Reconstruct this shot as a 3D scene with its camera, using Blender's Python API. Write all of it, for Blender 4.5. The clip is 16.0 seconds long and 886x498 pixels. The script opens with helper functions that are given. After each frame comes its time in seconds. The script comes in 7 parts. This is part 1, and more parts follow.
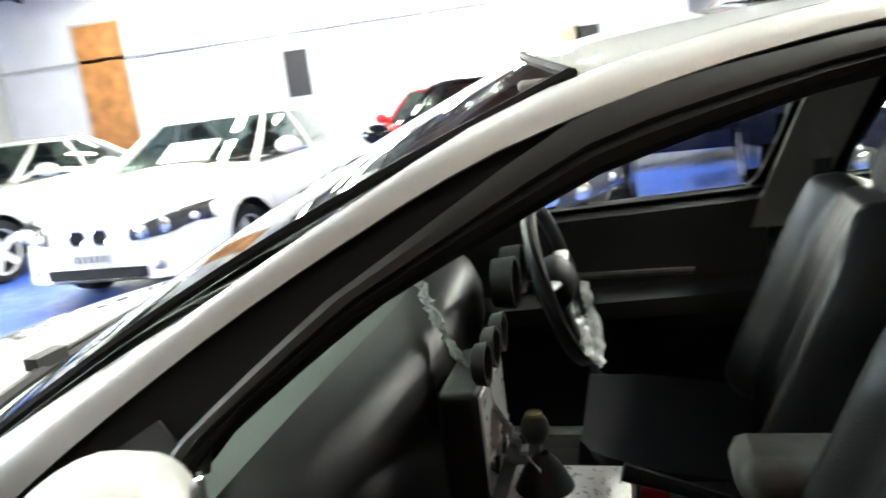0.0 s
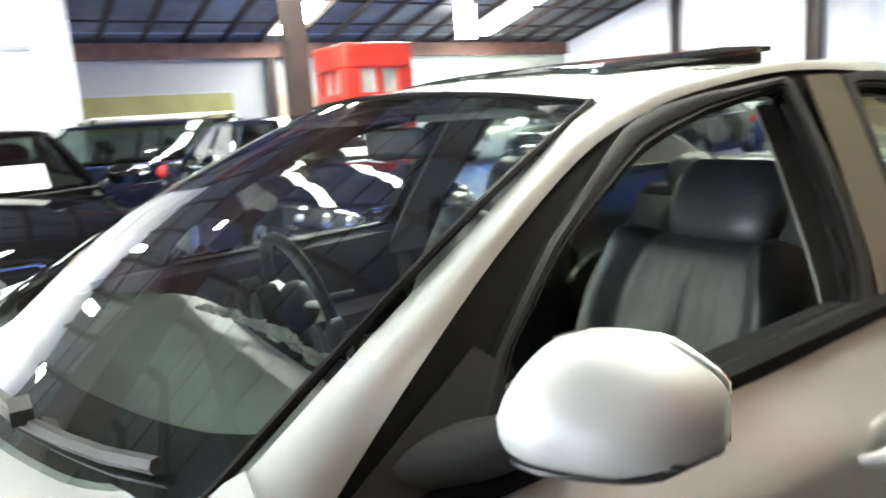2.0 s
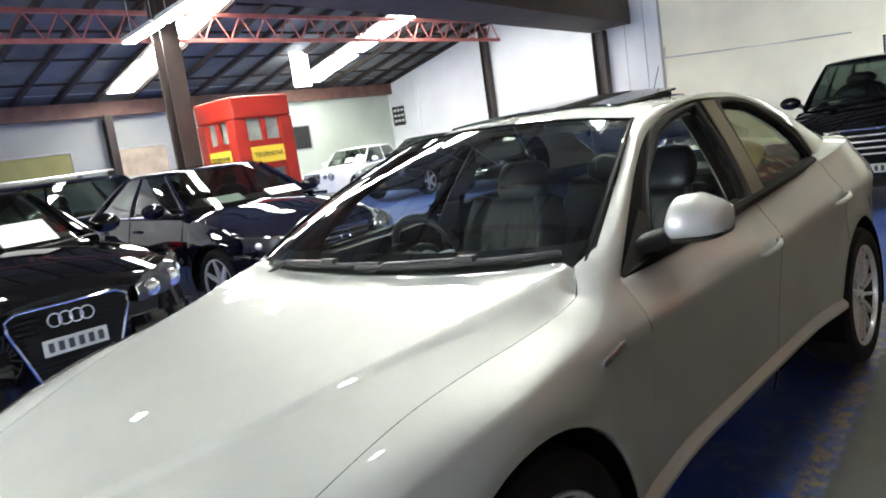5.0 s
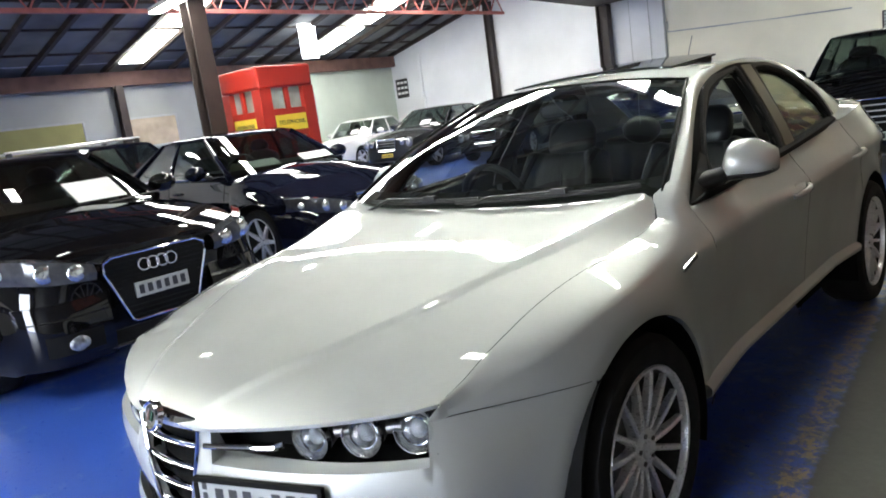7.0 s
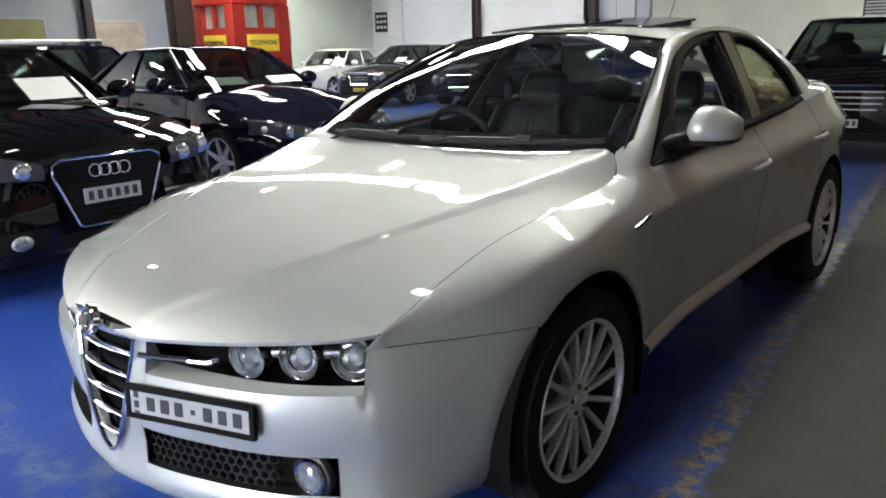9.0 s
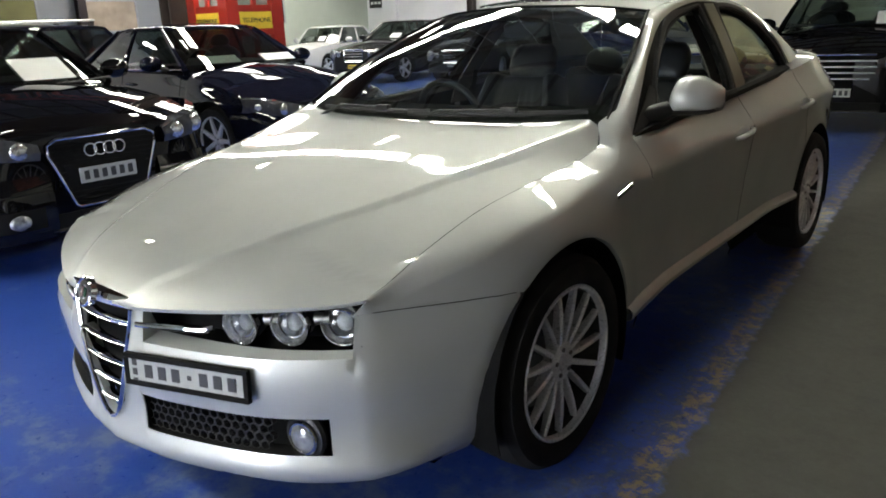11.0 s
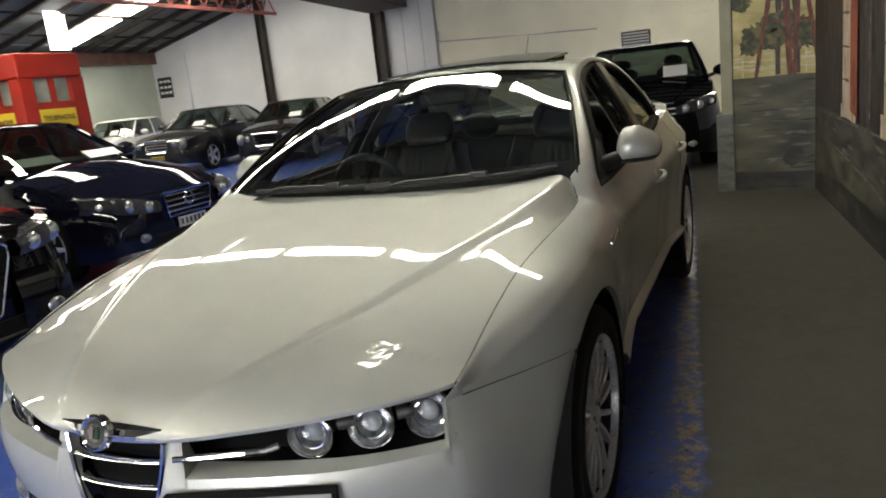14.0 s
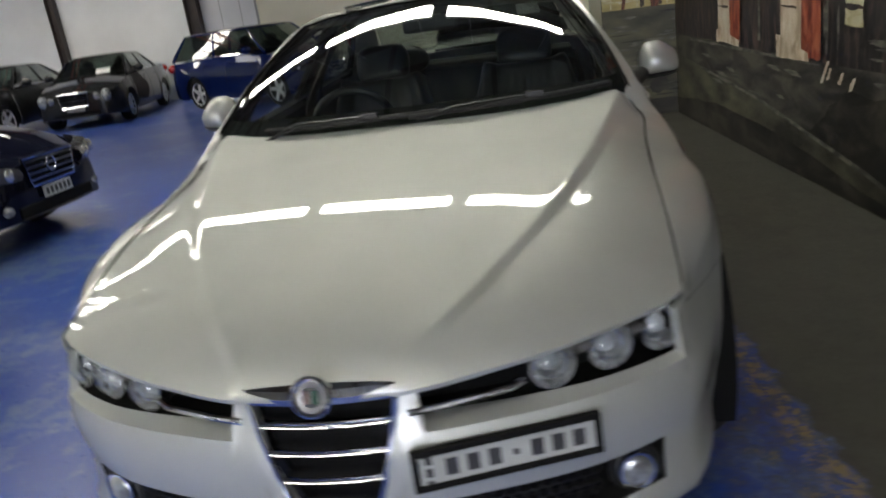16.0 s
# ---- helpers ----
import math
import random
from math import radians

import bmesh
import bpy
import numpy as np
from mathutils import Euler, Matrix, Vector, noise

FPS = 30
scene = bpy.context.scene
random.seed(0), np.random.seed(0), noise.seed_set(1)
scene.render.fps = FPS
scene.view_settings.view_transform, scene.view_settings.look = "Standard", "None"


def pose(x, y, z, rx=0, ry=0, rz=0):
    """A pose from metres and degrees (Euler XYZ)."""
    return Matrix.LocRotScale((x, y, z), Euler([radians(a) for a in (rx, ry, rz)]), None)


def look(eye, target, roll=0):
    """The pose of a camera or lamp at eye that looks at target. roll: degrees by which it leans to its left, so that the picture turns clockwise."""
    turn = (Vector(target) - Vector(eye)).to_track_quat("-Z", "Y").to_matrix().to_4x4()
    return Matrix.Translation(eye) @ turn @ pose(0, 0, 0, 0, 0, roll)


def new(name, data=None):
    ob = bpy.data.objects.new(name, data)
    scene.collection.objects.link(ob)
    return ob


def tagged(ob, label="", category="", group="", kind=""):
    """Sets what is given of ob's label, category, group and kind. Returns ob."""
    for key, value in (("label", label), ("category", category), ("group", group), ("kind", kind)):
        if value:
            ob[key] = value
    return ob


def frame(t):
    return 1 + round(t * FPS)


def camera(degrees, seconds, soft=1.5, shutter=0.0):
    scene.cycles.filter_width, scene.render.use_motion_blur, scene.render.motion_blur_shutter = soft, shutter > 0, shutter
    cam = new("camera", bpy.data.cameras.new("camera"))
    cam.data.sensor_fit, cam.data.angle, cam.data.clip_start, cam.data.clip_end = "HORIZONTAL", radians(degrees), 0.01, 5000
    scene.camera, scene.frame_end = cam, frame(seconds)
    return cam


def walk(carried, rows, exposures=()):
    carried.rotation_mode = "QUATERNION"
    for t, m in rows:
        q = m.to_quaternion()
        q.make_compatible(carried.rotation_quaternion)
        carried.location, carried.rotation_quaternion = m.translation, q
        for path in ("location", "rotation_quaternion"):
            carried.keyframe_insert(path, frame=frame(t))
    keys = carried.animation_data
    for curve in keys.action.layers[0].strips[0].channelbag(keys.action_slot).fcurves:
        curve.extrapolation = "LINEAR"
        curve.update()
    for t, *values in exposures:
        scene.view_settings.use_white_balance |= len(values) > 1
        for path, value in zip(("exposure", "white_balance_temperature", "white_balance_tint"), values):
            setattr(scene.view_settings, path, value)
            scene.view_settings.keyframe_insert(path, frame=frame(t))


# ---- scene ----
cam = camera(62.0, 16.0, soft=1.8, shutter=0.6)
PATH = [
    (0, (1.286, 1.232, 1.344), (-0.600, 0.709, 0.929), -7.1),
    (0.5, (1.403, 1.027, 1.354), (-0.547, 0.976, 0.913), -4.1),
    (1, (1.480, 0.778, 1.376), (-0.411, 1.230, 0.910), -1.6),
    (1.5, (1.457, 0.551, 1.358), (-0.370, 1.273, 0.991), -3.2),
    (2, (1.405, 0.354, 1.34), (-0.255, 1.412, 0.985), -3.8),
    (2.5, (1.421, 0.099, 1.384), (-0.024, 1.433, 1.018), -6.0),
    (3, (1.437, -0.143, 1.393), (0.103, 1.282, 0.957), 0.1),
    (3.5, (1.552, -0.401, 1.38), (0.207, 1.051, 1.088), -2.8),
    (5.8, (1.83, -1.433, 1.382), (0.477, 0.003, 1.057), -8.8),
    (6, (1.83, -1.474, 1.373), (0.458, -0.047, 1.086), -7.5),
    (6.5, (1.829, -1.695, 1.376), (0.479, -0.251, 1.075), -9.6),
    (7, (1.834, -1.765, 1.358), (0.498, -0.324, 0.99), -8.0),
    (7.5, (1.826, -1.715, 1.354), (0.508, -0.253, 0.999), -6.6),
    (7.6, (1.829, -1.745, 1.348), (0.542, -0.248, 1.028), -5.5),
    (8, (1.835, -1.738, 1.342), (0.562, -0.241, 0.972), -4.1),
    (8.5, (1.842, -1.748, 1.329), (0.566, -0.283, 0.855), -2.1),
    (9, (1.842, -1.749, 1.331), (0.599, -0.272, 0.808), -1.5),
    (9.5, (1.831, -1.748, 1.319), (0.599, -0.274, 0.762), -1.8),
    (9.7, (1.829, -1.752, 1.319), (0.602, -0.283, 0.739), -1.9),
    (12, (1.968, -1.782, 1.345), (0.719, -0.331, 0.768), -3.4),
    (12.5, (1.926, -1.814, 1.359), (0.691, -0.353, 0.774), -5.0),
    (13, (1.727, -1.973, 1.364), (0.66, -0.354, 0.872), -4.9),
    (13.5, (1.563, -2.029, 1.361), (0.629, -0.336, 0.851), -4.1),
    (14, (1.349, -2.021, 1.341), (0.544, -0.242, 0.912), -6.4),
    (14.5, (1.184, -2.007, 1.329), (0.494, -0.208, 0.793), -4.3),
    (15, (0.987, -2.049, 1.304), (0.503, -0.198, 0.721), -1.8),
    (15.5, (0.765, -2.111, 1.347), (0.416, -0.257, 0.684), -3.9),
    (16, (0.487, -2.143, 1.333), (0.162, -0.266, 0.722), -8.1),
]
EXPOSURES = [(0, 2.78, 6500, 12), (0.6, 2.89, 6550, 12), (1.2, 2.89, 6600, 12), (1.6, 2.82, 6550, 11), (2.0, 2.65, 6500, 10), (2.5, 2.42, 6550, 11), (3.5, 2.10, 6500, 12), (6, 1.50, 6400, 13), (9.5, 0.95, 6500, 11), (12, 0.74, 7050, 12), (14.5, 0.42, 7350, 13), (16, 0.14, 6850, 14)]
walk(cam, [(t, look(eye, target, roll)) for t, eye, target, roll in PATH], EXPOSURES)

# ---- world, lights, exposure ----
world = bpy.data.worlds.new("World")
scene.world = world
world.use_nodes = True
world.node_tree.nodes["Background"].inputs[0].default_value = (0.75, 0.82, 0.9, 1)
world.node_tree.nodes["Background"].inputs[1].default_value = 0.25

SKYLIGHT = 13.0     # brightness of the translucent roof sheets
TUBE = 33.0         # brightness of the fluorescent lamps
PANEL = 4.0
DAYLIGHT = 14.5      # daylight from an assumed, unseen door that lights the car's nose


# ---- materials ----
def nodes_of(name):
    m = bpy.data.materials.new(name)
    m.use_nodes = True
    nt = m.node_tree
    return m, nt, nt.nodes, nt.links, nt.nodes["Principled BSDF"]


def mat(name, col, rough=0.5, metal=0.0, vary=0.12, scale=6.0, bump=0.0, bump_scale=60.0, coat=0.0, rvary=0.1, col2=None, spec=0.5):
    m, nt, n, l, p = nodes_of(name)
    tc = n.new("ShaderNodeTexCoord")
    big = n.new("ShaderNodeTexNoise")
    big.inputs["Scale"].default_value = scale
    big.inputs["Detail"].default_value = 6
    l.new(tc.outputs["Object"], big.inputs["Vector"])
    mix = n.new("ShaderNodeMix")
    mix.data_type = "RGBA"
    a = col2 if col2 else tuple(c * (1 - vary) for c in col)
    b = col if col2 else tuple(min(1, c * (1 + vary)) for c in col)
    mix.inputs[6].default_value = (*a, 1)
    mix.inputs[7].default_value = (*b, 1)
    ramp = n.new("ShaderNodeMapRange")
    ramp.inputs[1].default_value, ramp.inputs[2].default_value = 0.3, 0.7
    l.new(big.outputs["Fac"], ramp.inputs[0])
    l.new(ramp.outputs[0], mix.inputs[0])
    l.new(mix.outputs[2], p.inputs["Base Color"])
    fine = n.new("ShaderNodeTexNoise")
    fine.inputs["Scale"].default_value = bump_scale
    fine.inputs["Detail"].default_value = 4
    l.new(tc.outputs["Object"], fine.inputs["Vector"])
    rr = n.new("ShaderNodeMapRange")
    rr.inputs[3].default_value, rr.inputs[4].default_value = max(0.0, rough * (1 - rvary)), min(1, rough * (1 + rvary))
    l.new(fine.outputs["Fac"], rr.inputs[0])
    l.new(rr.outputs[0], p.inputs["Roughness"])
    p.inputs["Metallic"].default_value = metal
    p.inputs["Specular IOR Level"].default_value = spec
    p.inputs["Coat Weight"].default_value = coat
    p.inputs["Coat Roughness"].default_value = 0.03
    if bump:
        bp = n.new("ShaderNodeBump")
        bp.inputs["Strength"].default_value = bump
        bp.inputs["Distance"].default_value = 0.004
        l.new(fine.outputs["Fac"], bp.inputs["Height"])
        l.new(bp.outputs[0], p.inputs["Normal"])
    return m


def paint(name, col, metal=0.35, rough=0.32, flake=0.05, coat=1.0):
    """Car paint: fine flakes under a clear coat, with a little dust."""
    m, nt, n, l, p = nodes_of(name)
    tc = n.new("ShaderNodeTexCoord")
    fl = n.new("ShaderNodeTexNoise")
    fl.inputs["Scale"].default_value = 900
    fl.inputs["Detail"].default_value = 1
    l.new(tc.outputs["Object"], fl.inputs["Vector"])
    dust = n.new("ShaderNodeTexNoise")
    dust.inputs["Scale"].default_value = 5
    dust.inputs["Detail"].default_value = 8
    l.new(tc.outputs["Object"], dust.inputs["Vector"])
    add = n.new("ShaderNodeMath")
    add.operation = "MULTIPLY_ADD"
    l.new(fl.outputs["Fac"], add.inputs[0])
    add.inputs[1].default_value = 0.5
    l.new(dust.outputs["Fac"], add.inputs[2])
    mr = n.new("ShaderNodeMapRange")
    mr.inputs[1].default_value, mr.inputs[2].default_value = 0.4, 1.1
    mr.inputs[3].default_value, mr.inputs[4].default_value = 1 - flake, 1 + flake
    l.new(add.outputs[0], mr.inputs[0])
    mul = n.new("ShaderNodeVectorMath")
    mul.operation = "SCALE"
    mul.inputs[0].default_value = col
    l.new(mr.outputs[0], mul.inputs[3])
    l.new(mul.outputs[0], p.inputs["Base Color"])
    p.inputs["Metallic"].default_value = metal
    p.inputs["Roughness"].default_value = rough
    p.inputs["Coat Weight"].default_value = coat
    p.inputs["Specular IOR Level"].default_value = 0.0
    cr = n.new("ShaderNodeMapRange")
    cr.inputs[3].default_value, cr.inputs[4].default_value = 0.0, 0.035
    l.new(dust.outputs["Fac"], cr.inputs[0])
    l.new(cr.outputs[0], p.inputs["Coat Roughness"])
    return m


def glass(name, tint, base=0.05, top=0.9, power=4.0):
    """Thin pane: clear through the middle, mirror-like at a grazing view."""
    m = bpy.data.materials.new(name)
    m.use_nodes = True
    nt = m.node_tree
    n, l = nt.nodes, nt.links
    for x in list(n):
        n.remove(x)
    out = n.new("ShaderNodeOutputMaterial")
    lw = n.new("ShaderNodeLayerWeight")
    lw.inputs[0].default_value = 0.5
    pw = n.new("ShaderNodeMath")
    pw.operation = "POWER"
    pw.inputs[1].default_value = power
    l.new(lw.outputs["Facing"], pw.inputs[0])
    mr = n.new("ShaderNodeMapRange")
    mr.inputs[3].default_value, mr.inputs[4].default_value = base, top
    l.new(pw.outputs[0], mr.inputs[0])
    tr = n.new("ShaderNodeBsdfTransparent")
    tr.inputs[0].default_value = (*tint, 1)
    gl = n.new("ShaderNodeBsdfGlossy")
    gl.inputs["Roughness"].default_value = 0.01
    mx = n.new("ShaderNodeMixShader")
    l.new(mr.outputs[0], mx.inputs[0])
    l.new(tr.outputs[0], mx.inputs[1])
    l.new(gl.outputs[0], mx.inputs[2])
    l.new(mx.outputs[0], out.inputs[0])
    return m


def glow(name, col, strength):
    m, nt, n, l, p = nodes_of(name)
    p.inputs["Base Color"].default_value = (*col, 1)
    p.inputs["Emission Color"].default_value = (*col, 1)
    p.inputs["Emission Strength"].default_value = strength
    return m


M = {}
M["silver"] = paint("silver_paint", (0.53, 0.542, 0.515), metal=0.56, rough=0.50, flake=0.06)
M["black_paint"] = paint("black_paint", (0.004, 0.004, 0.005), metal=0.0, rough=0.3, coat=0.75)
M["navy_paint"] = paint("navy_paint", (0.005, 0.006, 0.014), metal=0.0, rough=0.3, coat=0.8)
M["grey_paint"] = paint("grey_paint", (0.022, 0.023, 0.025), metal=0.4, rough=0.3)
M["white_paint"] = paint("white_paint", (0.75, 0.75, 0.73), metal=0.0, rough=0.3)
M["red_paint"] = paint("red_paint", (0.45, 0.02, 0.02), metal=0.1, rough=0.3)
M["blue_paint"] = paint("blue_paint", (0.006, 0.016, 0.09), metal=0.3, rough=0.3)
M["chrome"] = mat("chrome", (0.85, 0.85, 0.86), rough=0.06, metal=1.0, vary=0.02)
M["alloy"] = mat("alloy", (0.84, 0.84, 0.84), rough=0.28, metal=0.45, vary=0.03, scale=12)
# wheel barrel coloured dark for the shade between the spokes
M["barrel"] = mat("shaded_barrel", (0.045, 0.044, 0.042), rough=0.6, metal=0.3, vary=0.3, scale=20)
M["disc"] = mat("brake_steel", (0.17, 0.165, 0.16), rough=0.35, metal=0.9, vary=0.2, scale=20)
M["tyre"] = mat("tyre_rubber", (0.012, 0.012, 0.012), rough=0.75, vary=0.3, bump=0.3, bump_scale=120, spec=0.2)
M["well"] = mat("wheel_well_liner", (0.006, 0.006, 0.006), rough=0.9, vary=0.3, spec=0.1)
M["trim"] = mat("black_trim", (0.010, 0.010, 0.010), rough=0.45, vary=0.2, bump=0.08, bump_scale=400)
M["seal"] = mat("rubber_seal", (0.004, 0.0038, 0.0036), rough=0.6, vary=0.2, spec=0.12)
M["satin"] = mat("satin_silver_plastic", (0.50, 0.50, 0.50), rough=0.4, vary=0.1, bump=0.05, bump_scale=300)
M["rubber"] = mat("window_rubber", (0.014, 0.0135, 0.013), rough=0.5, vary=0.2, spec=0.3)
M["pillar"] = mat("pillar_film", (0.10, 0.085, 0.06), rough=0.3, vary=0.1, scale=10)
M["plastic"] = mat("dark_plastic", (0.012, 0.012, 0.012), rough=0.6, vary=0.2)
M["leather"] = mat("black_leather", (0.015, 0.0155, 0.018), rough=0.36, vary=0.25, scale=14, bump=0.25, bump_scale=220, spec=0.4)
# arm rest leather, its colour lightened to carry the window light
M["arm_leather"] = mat("window_lit_leather", (0.20, 0.20, 0.20), rough=0.35, vary=0.25, scale=14, bump=0.2, bump_scale=220)
M["dash"] = mat("dash_vinyl", (0.055, 0.07, 0.062), rough=0.6, vary=0.12, scale=10, bump=0.3, bump_scale=500)
M["carpet"] = mat("carpet", (0.02, 0.02, 0.021), rough=0.95, vary=0.3, bump=0.5, bump_scale=300)
M["headliner"] = mat("headliner", (0.17, 0.16, 0.14), rough=0.9, vary=0.06, bump=0.2, bump_scale=300)
M["wrap"] = mat("plastic_wrap", (0.36, 0.37, 0.37), rough=0.10, vary=0.3, scale=30, bump=1.0, bump_scale=45)
M["lens"] = glass("lamp_lens", (0.90, 0.92, 0.92), 0.04, 0.7, 4.0)
M["bulb"] = mat("lamp_projector", (0.32, 0.33, 0.35), rough=0.08, vary=0.3, scale=40, spec=0.8)
M["reflector"] = mat("lamp_reflector", (0.75, 0.75, 0.76), rough=0.2, metal=0.85, vary=0.5, scale=60)
M["windscreen"] = glass("windscreen_glass", (0.76, 0.84, 0.80), 0.09, 0.95, 2.3)
M["sideglass"] = glass("side_glass", (0.62, 0.68, 0.62), 0.07, 0.95, 3.4)
M["darkglass"] = mat("dark_glass", (0.022, 0.028, 0.027), rough=0.03, vary=0.5, scale=2.0, spec=0.8)
M["carglass"] = glass("car_glass", (0.34, 0.40, 0.37), 0.07, 0.95, 3.0)
# also colours the painted lamp reflections on two windscreens
M["paper"] = mat("paper", (0.82, 0.82, 0.80), rough=0.7, vary=0.03)
M["plate_white"] = mat("plate_face", (0.40, 0.41, 0.40), rough=0.4, vary=0.05, scale=40)
M["plate_yellow"] = mat("plate_face_yellow", (0.70, 0.48, 0.04), rough=0.4, vary=0.05)
M["ink"] = mat("plate_ink", (0.03, 0.03, 0.035), rough=0.5, vary=0.1)
M["tail"] = mat("tail_lens", (0.45, 0.01, 0.01), rough=0.12, vary=0.15)
M["red_gloss"] = mat("red_gloss", (0.38, 0.024, 0.014), rough=0.32, vary=0.08, scale=3, bump=0.05)
M["sign_yellow"] = mat("sign_yellow", (0.78, 0.55, 0.05), rough=0.5, vary=0.05)
M["box_glass"] = mat("kiosk_glass", (0.30, 0.34, 0.31), rough=0.12, vary=0.25, scale=5)
M["skylight"] = glow("translucent_sheet", (0.98, 1.0, 0.92), SKYLIGHT)
M["tube"] = glow("lamp_white", (0.97, 1.0, 0.885), TUBE)
M["panel"] = glow("panel_white", (0.92, 0.97, 1.0), PANEL)
M["gold"] = mat("gold_enamel", (0.35, 0.30, 0.16), rough=0.25, metal=0.7)
M["badge_red"] = mat("badge_enamel", (0.22, 0.16, 0.15), rough=0.2)
M["badge_green"] = mat("badge_green", (0.04, 0.10, 0.07), rough=0.2)


# ---- mesh helpers ----
def finish(name, bm, material, parent=None, label="", smooth=True, angle=35, solid=0.0, bevel=0.0):
    me = bpy.data.meshes.new(name)
    bmesh.ops.recalc_face_normals(bm, faces=bm.faces) if not solid else None
    bm.edges.index_update()
    rim = [e.index for e in bm.edges if e.is_boundary] if solid else []
    bm.to_mesh(me)
    bm.free()
    if smooth:
        me.polygons.foreach_set("use_smooth", [True] * len(me.polygons))
        me.set_sharp_from_angle(angle=radians(angle))
        for i in rim:
            me.edges[i].use_edge_sharp = True
    me.materials.append(material)
    ob = new(name, me)
    if parent is not None:
        ob.parent = parent
    if label:
        ob["label"] = label
    if bevel:
        b = ob.modifiers.new("bevel", "BEVEL")
        b.width, b.segments, b.limit_method, b.angle_limit = bevel, 2, "ANGLE", radians(40)
    if solid:
        s = ob.modifiers.new("solid", "SOLIDIFY")
        s.thickness, s.offset = solid, -1
    return ob


def part(name, bm, material, parent, label="", **k):
    return finish(name, bm, material, parent, label, **k)


def thing(name, label, category, group="", at=None):
    e = new(name)
    e.empty_display_size = 0.1
    tagged(e, label, category, group)
    if at is not None:
        e.matrix_basis = at
    return e


def sheet(bm, rows, flip=False, skip=None, close=False):
    """Quads over a table of points (rows of equal length)."""
    vs = [[bm.verts.new(p) for p in r] for r in rows]
    nr = len(rows)
    nc = len(rows[0])
    for i in range(nr - 1):
        for j in range(nc if close else nc - 1):
            if skip and skip(i, j):
                continue
            k = (j + 1) % nc
            q = (vs[i][j], vs[i][k], vs[i + 1][k], vs[i + 1][j])
            try:
                bm.faces.new(q[::-1] if flip else q)
            except ValueError:
                pass
    return vs


def box(bm, x0, y0, z0, x1, y1, z1, m=None):
    r = bmesh.ops.create_cube(bm, size=1.0)
    mm = Matrix.Translation(((x0 + x1) / 2, (y0 + y1) / 2, (z0 + z1) / 2)) @ Matrix.Diagonal((abs(x1 - x0), abs(y1 - y0), abs(z1 - z0), 1))
    bmesh.ops.transform(bm, matrix=(m @ mm) if m else mm, verts=r["verts"])
    return r["verts"]


def cyl(bm, a, b, r0, r1=None, n=16, caps=True):
    a, b = Vector(a), Vector(b)
    d = b - a
    r = bmesh.ops.create_cone(bm, cap_ends=caps, segments=n, radius1=r0, radius2=r0 if r1 is None else r1, depth=d.length)
    q = d.to_track_quat("Z", "Y").to_matrix().to_4x4()
    bmesh.ops.transform(bm, matrix=Matrix.Translation((a + b) / 2) @ q, verts=r["verts"])
    return r["verts"]


def ball(bm, c, sx, sy, sz, u=20, v=12, m=None):
    r = bmesh.ops.create_uvsphere(bm, u_segments=u, v_segments=v, radius=1)
    mm = Matrix.Translation(c) @ (m or Matrix()) @ Matrix.Diagonal((sx, sy, sz, 1))
    bmesh.ops.transform(bm, matrix=mm, verts=r["verts"])
    return r["verts"]


def tube(bm, pts, r, n=8, closed=False, flat=1.0, up=(0, 0, 1)):
    """A rod along points; flat squeezes it along up."""
    pts = [Vector(p) for p in pts]
    rows = []
    k = len(pts)
    upv = Vector(up)
    for i, p in enumerate(pts):
        a = pts[i - 1] if (i or closed) else p
        b = pts[(i + 1) % k] if (i < k - 1 or closed) else p
        d = (b - a).normalized()
        s = d.cross(upv)
        s = s.normalized() if s.length > 1e-4 else d.orthogonal().normalized()
        t = s.cross(d).normalized()
        rr = r[i] if isinstance(r, (list, tuple)) else r
        rows.append([p + s * math.cos(2 * math.pi * j / n) * rr + t * math.sin(2 * math.pi * j / n) * rr * flat for j in range(n)])
    if closed:
        rows.append(rows[0])
    vs = sheet(bm, rows, close=True)
    if not closed:
        bm.faces.new(vs[0][::-1])
        bm.faces.new(vs[-1])
    else:
        bmesh.ops.remove_doubles(bm, verts=bm.verts, dist=1e-6)


def lathe(bm, prof, n=40, axis="x", m=None):
    """Turned about the x axis: prof is rows of (along, radius)."""
    rows = []
    for a, r in prof:
        rows.append([Vector((a, r * math.cos(2 * math.pi * j / n), r * math.sin(2 * math.pi * j / n))) for j in range(n)])
    if m:
        rows = [[m @ p for p in row] for row in rows]
    return sheet(bm, rows, close=True)


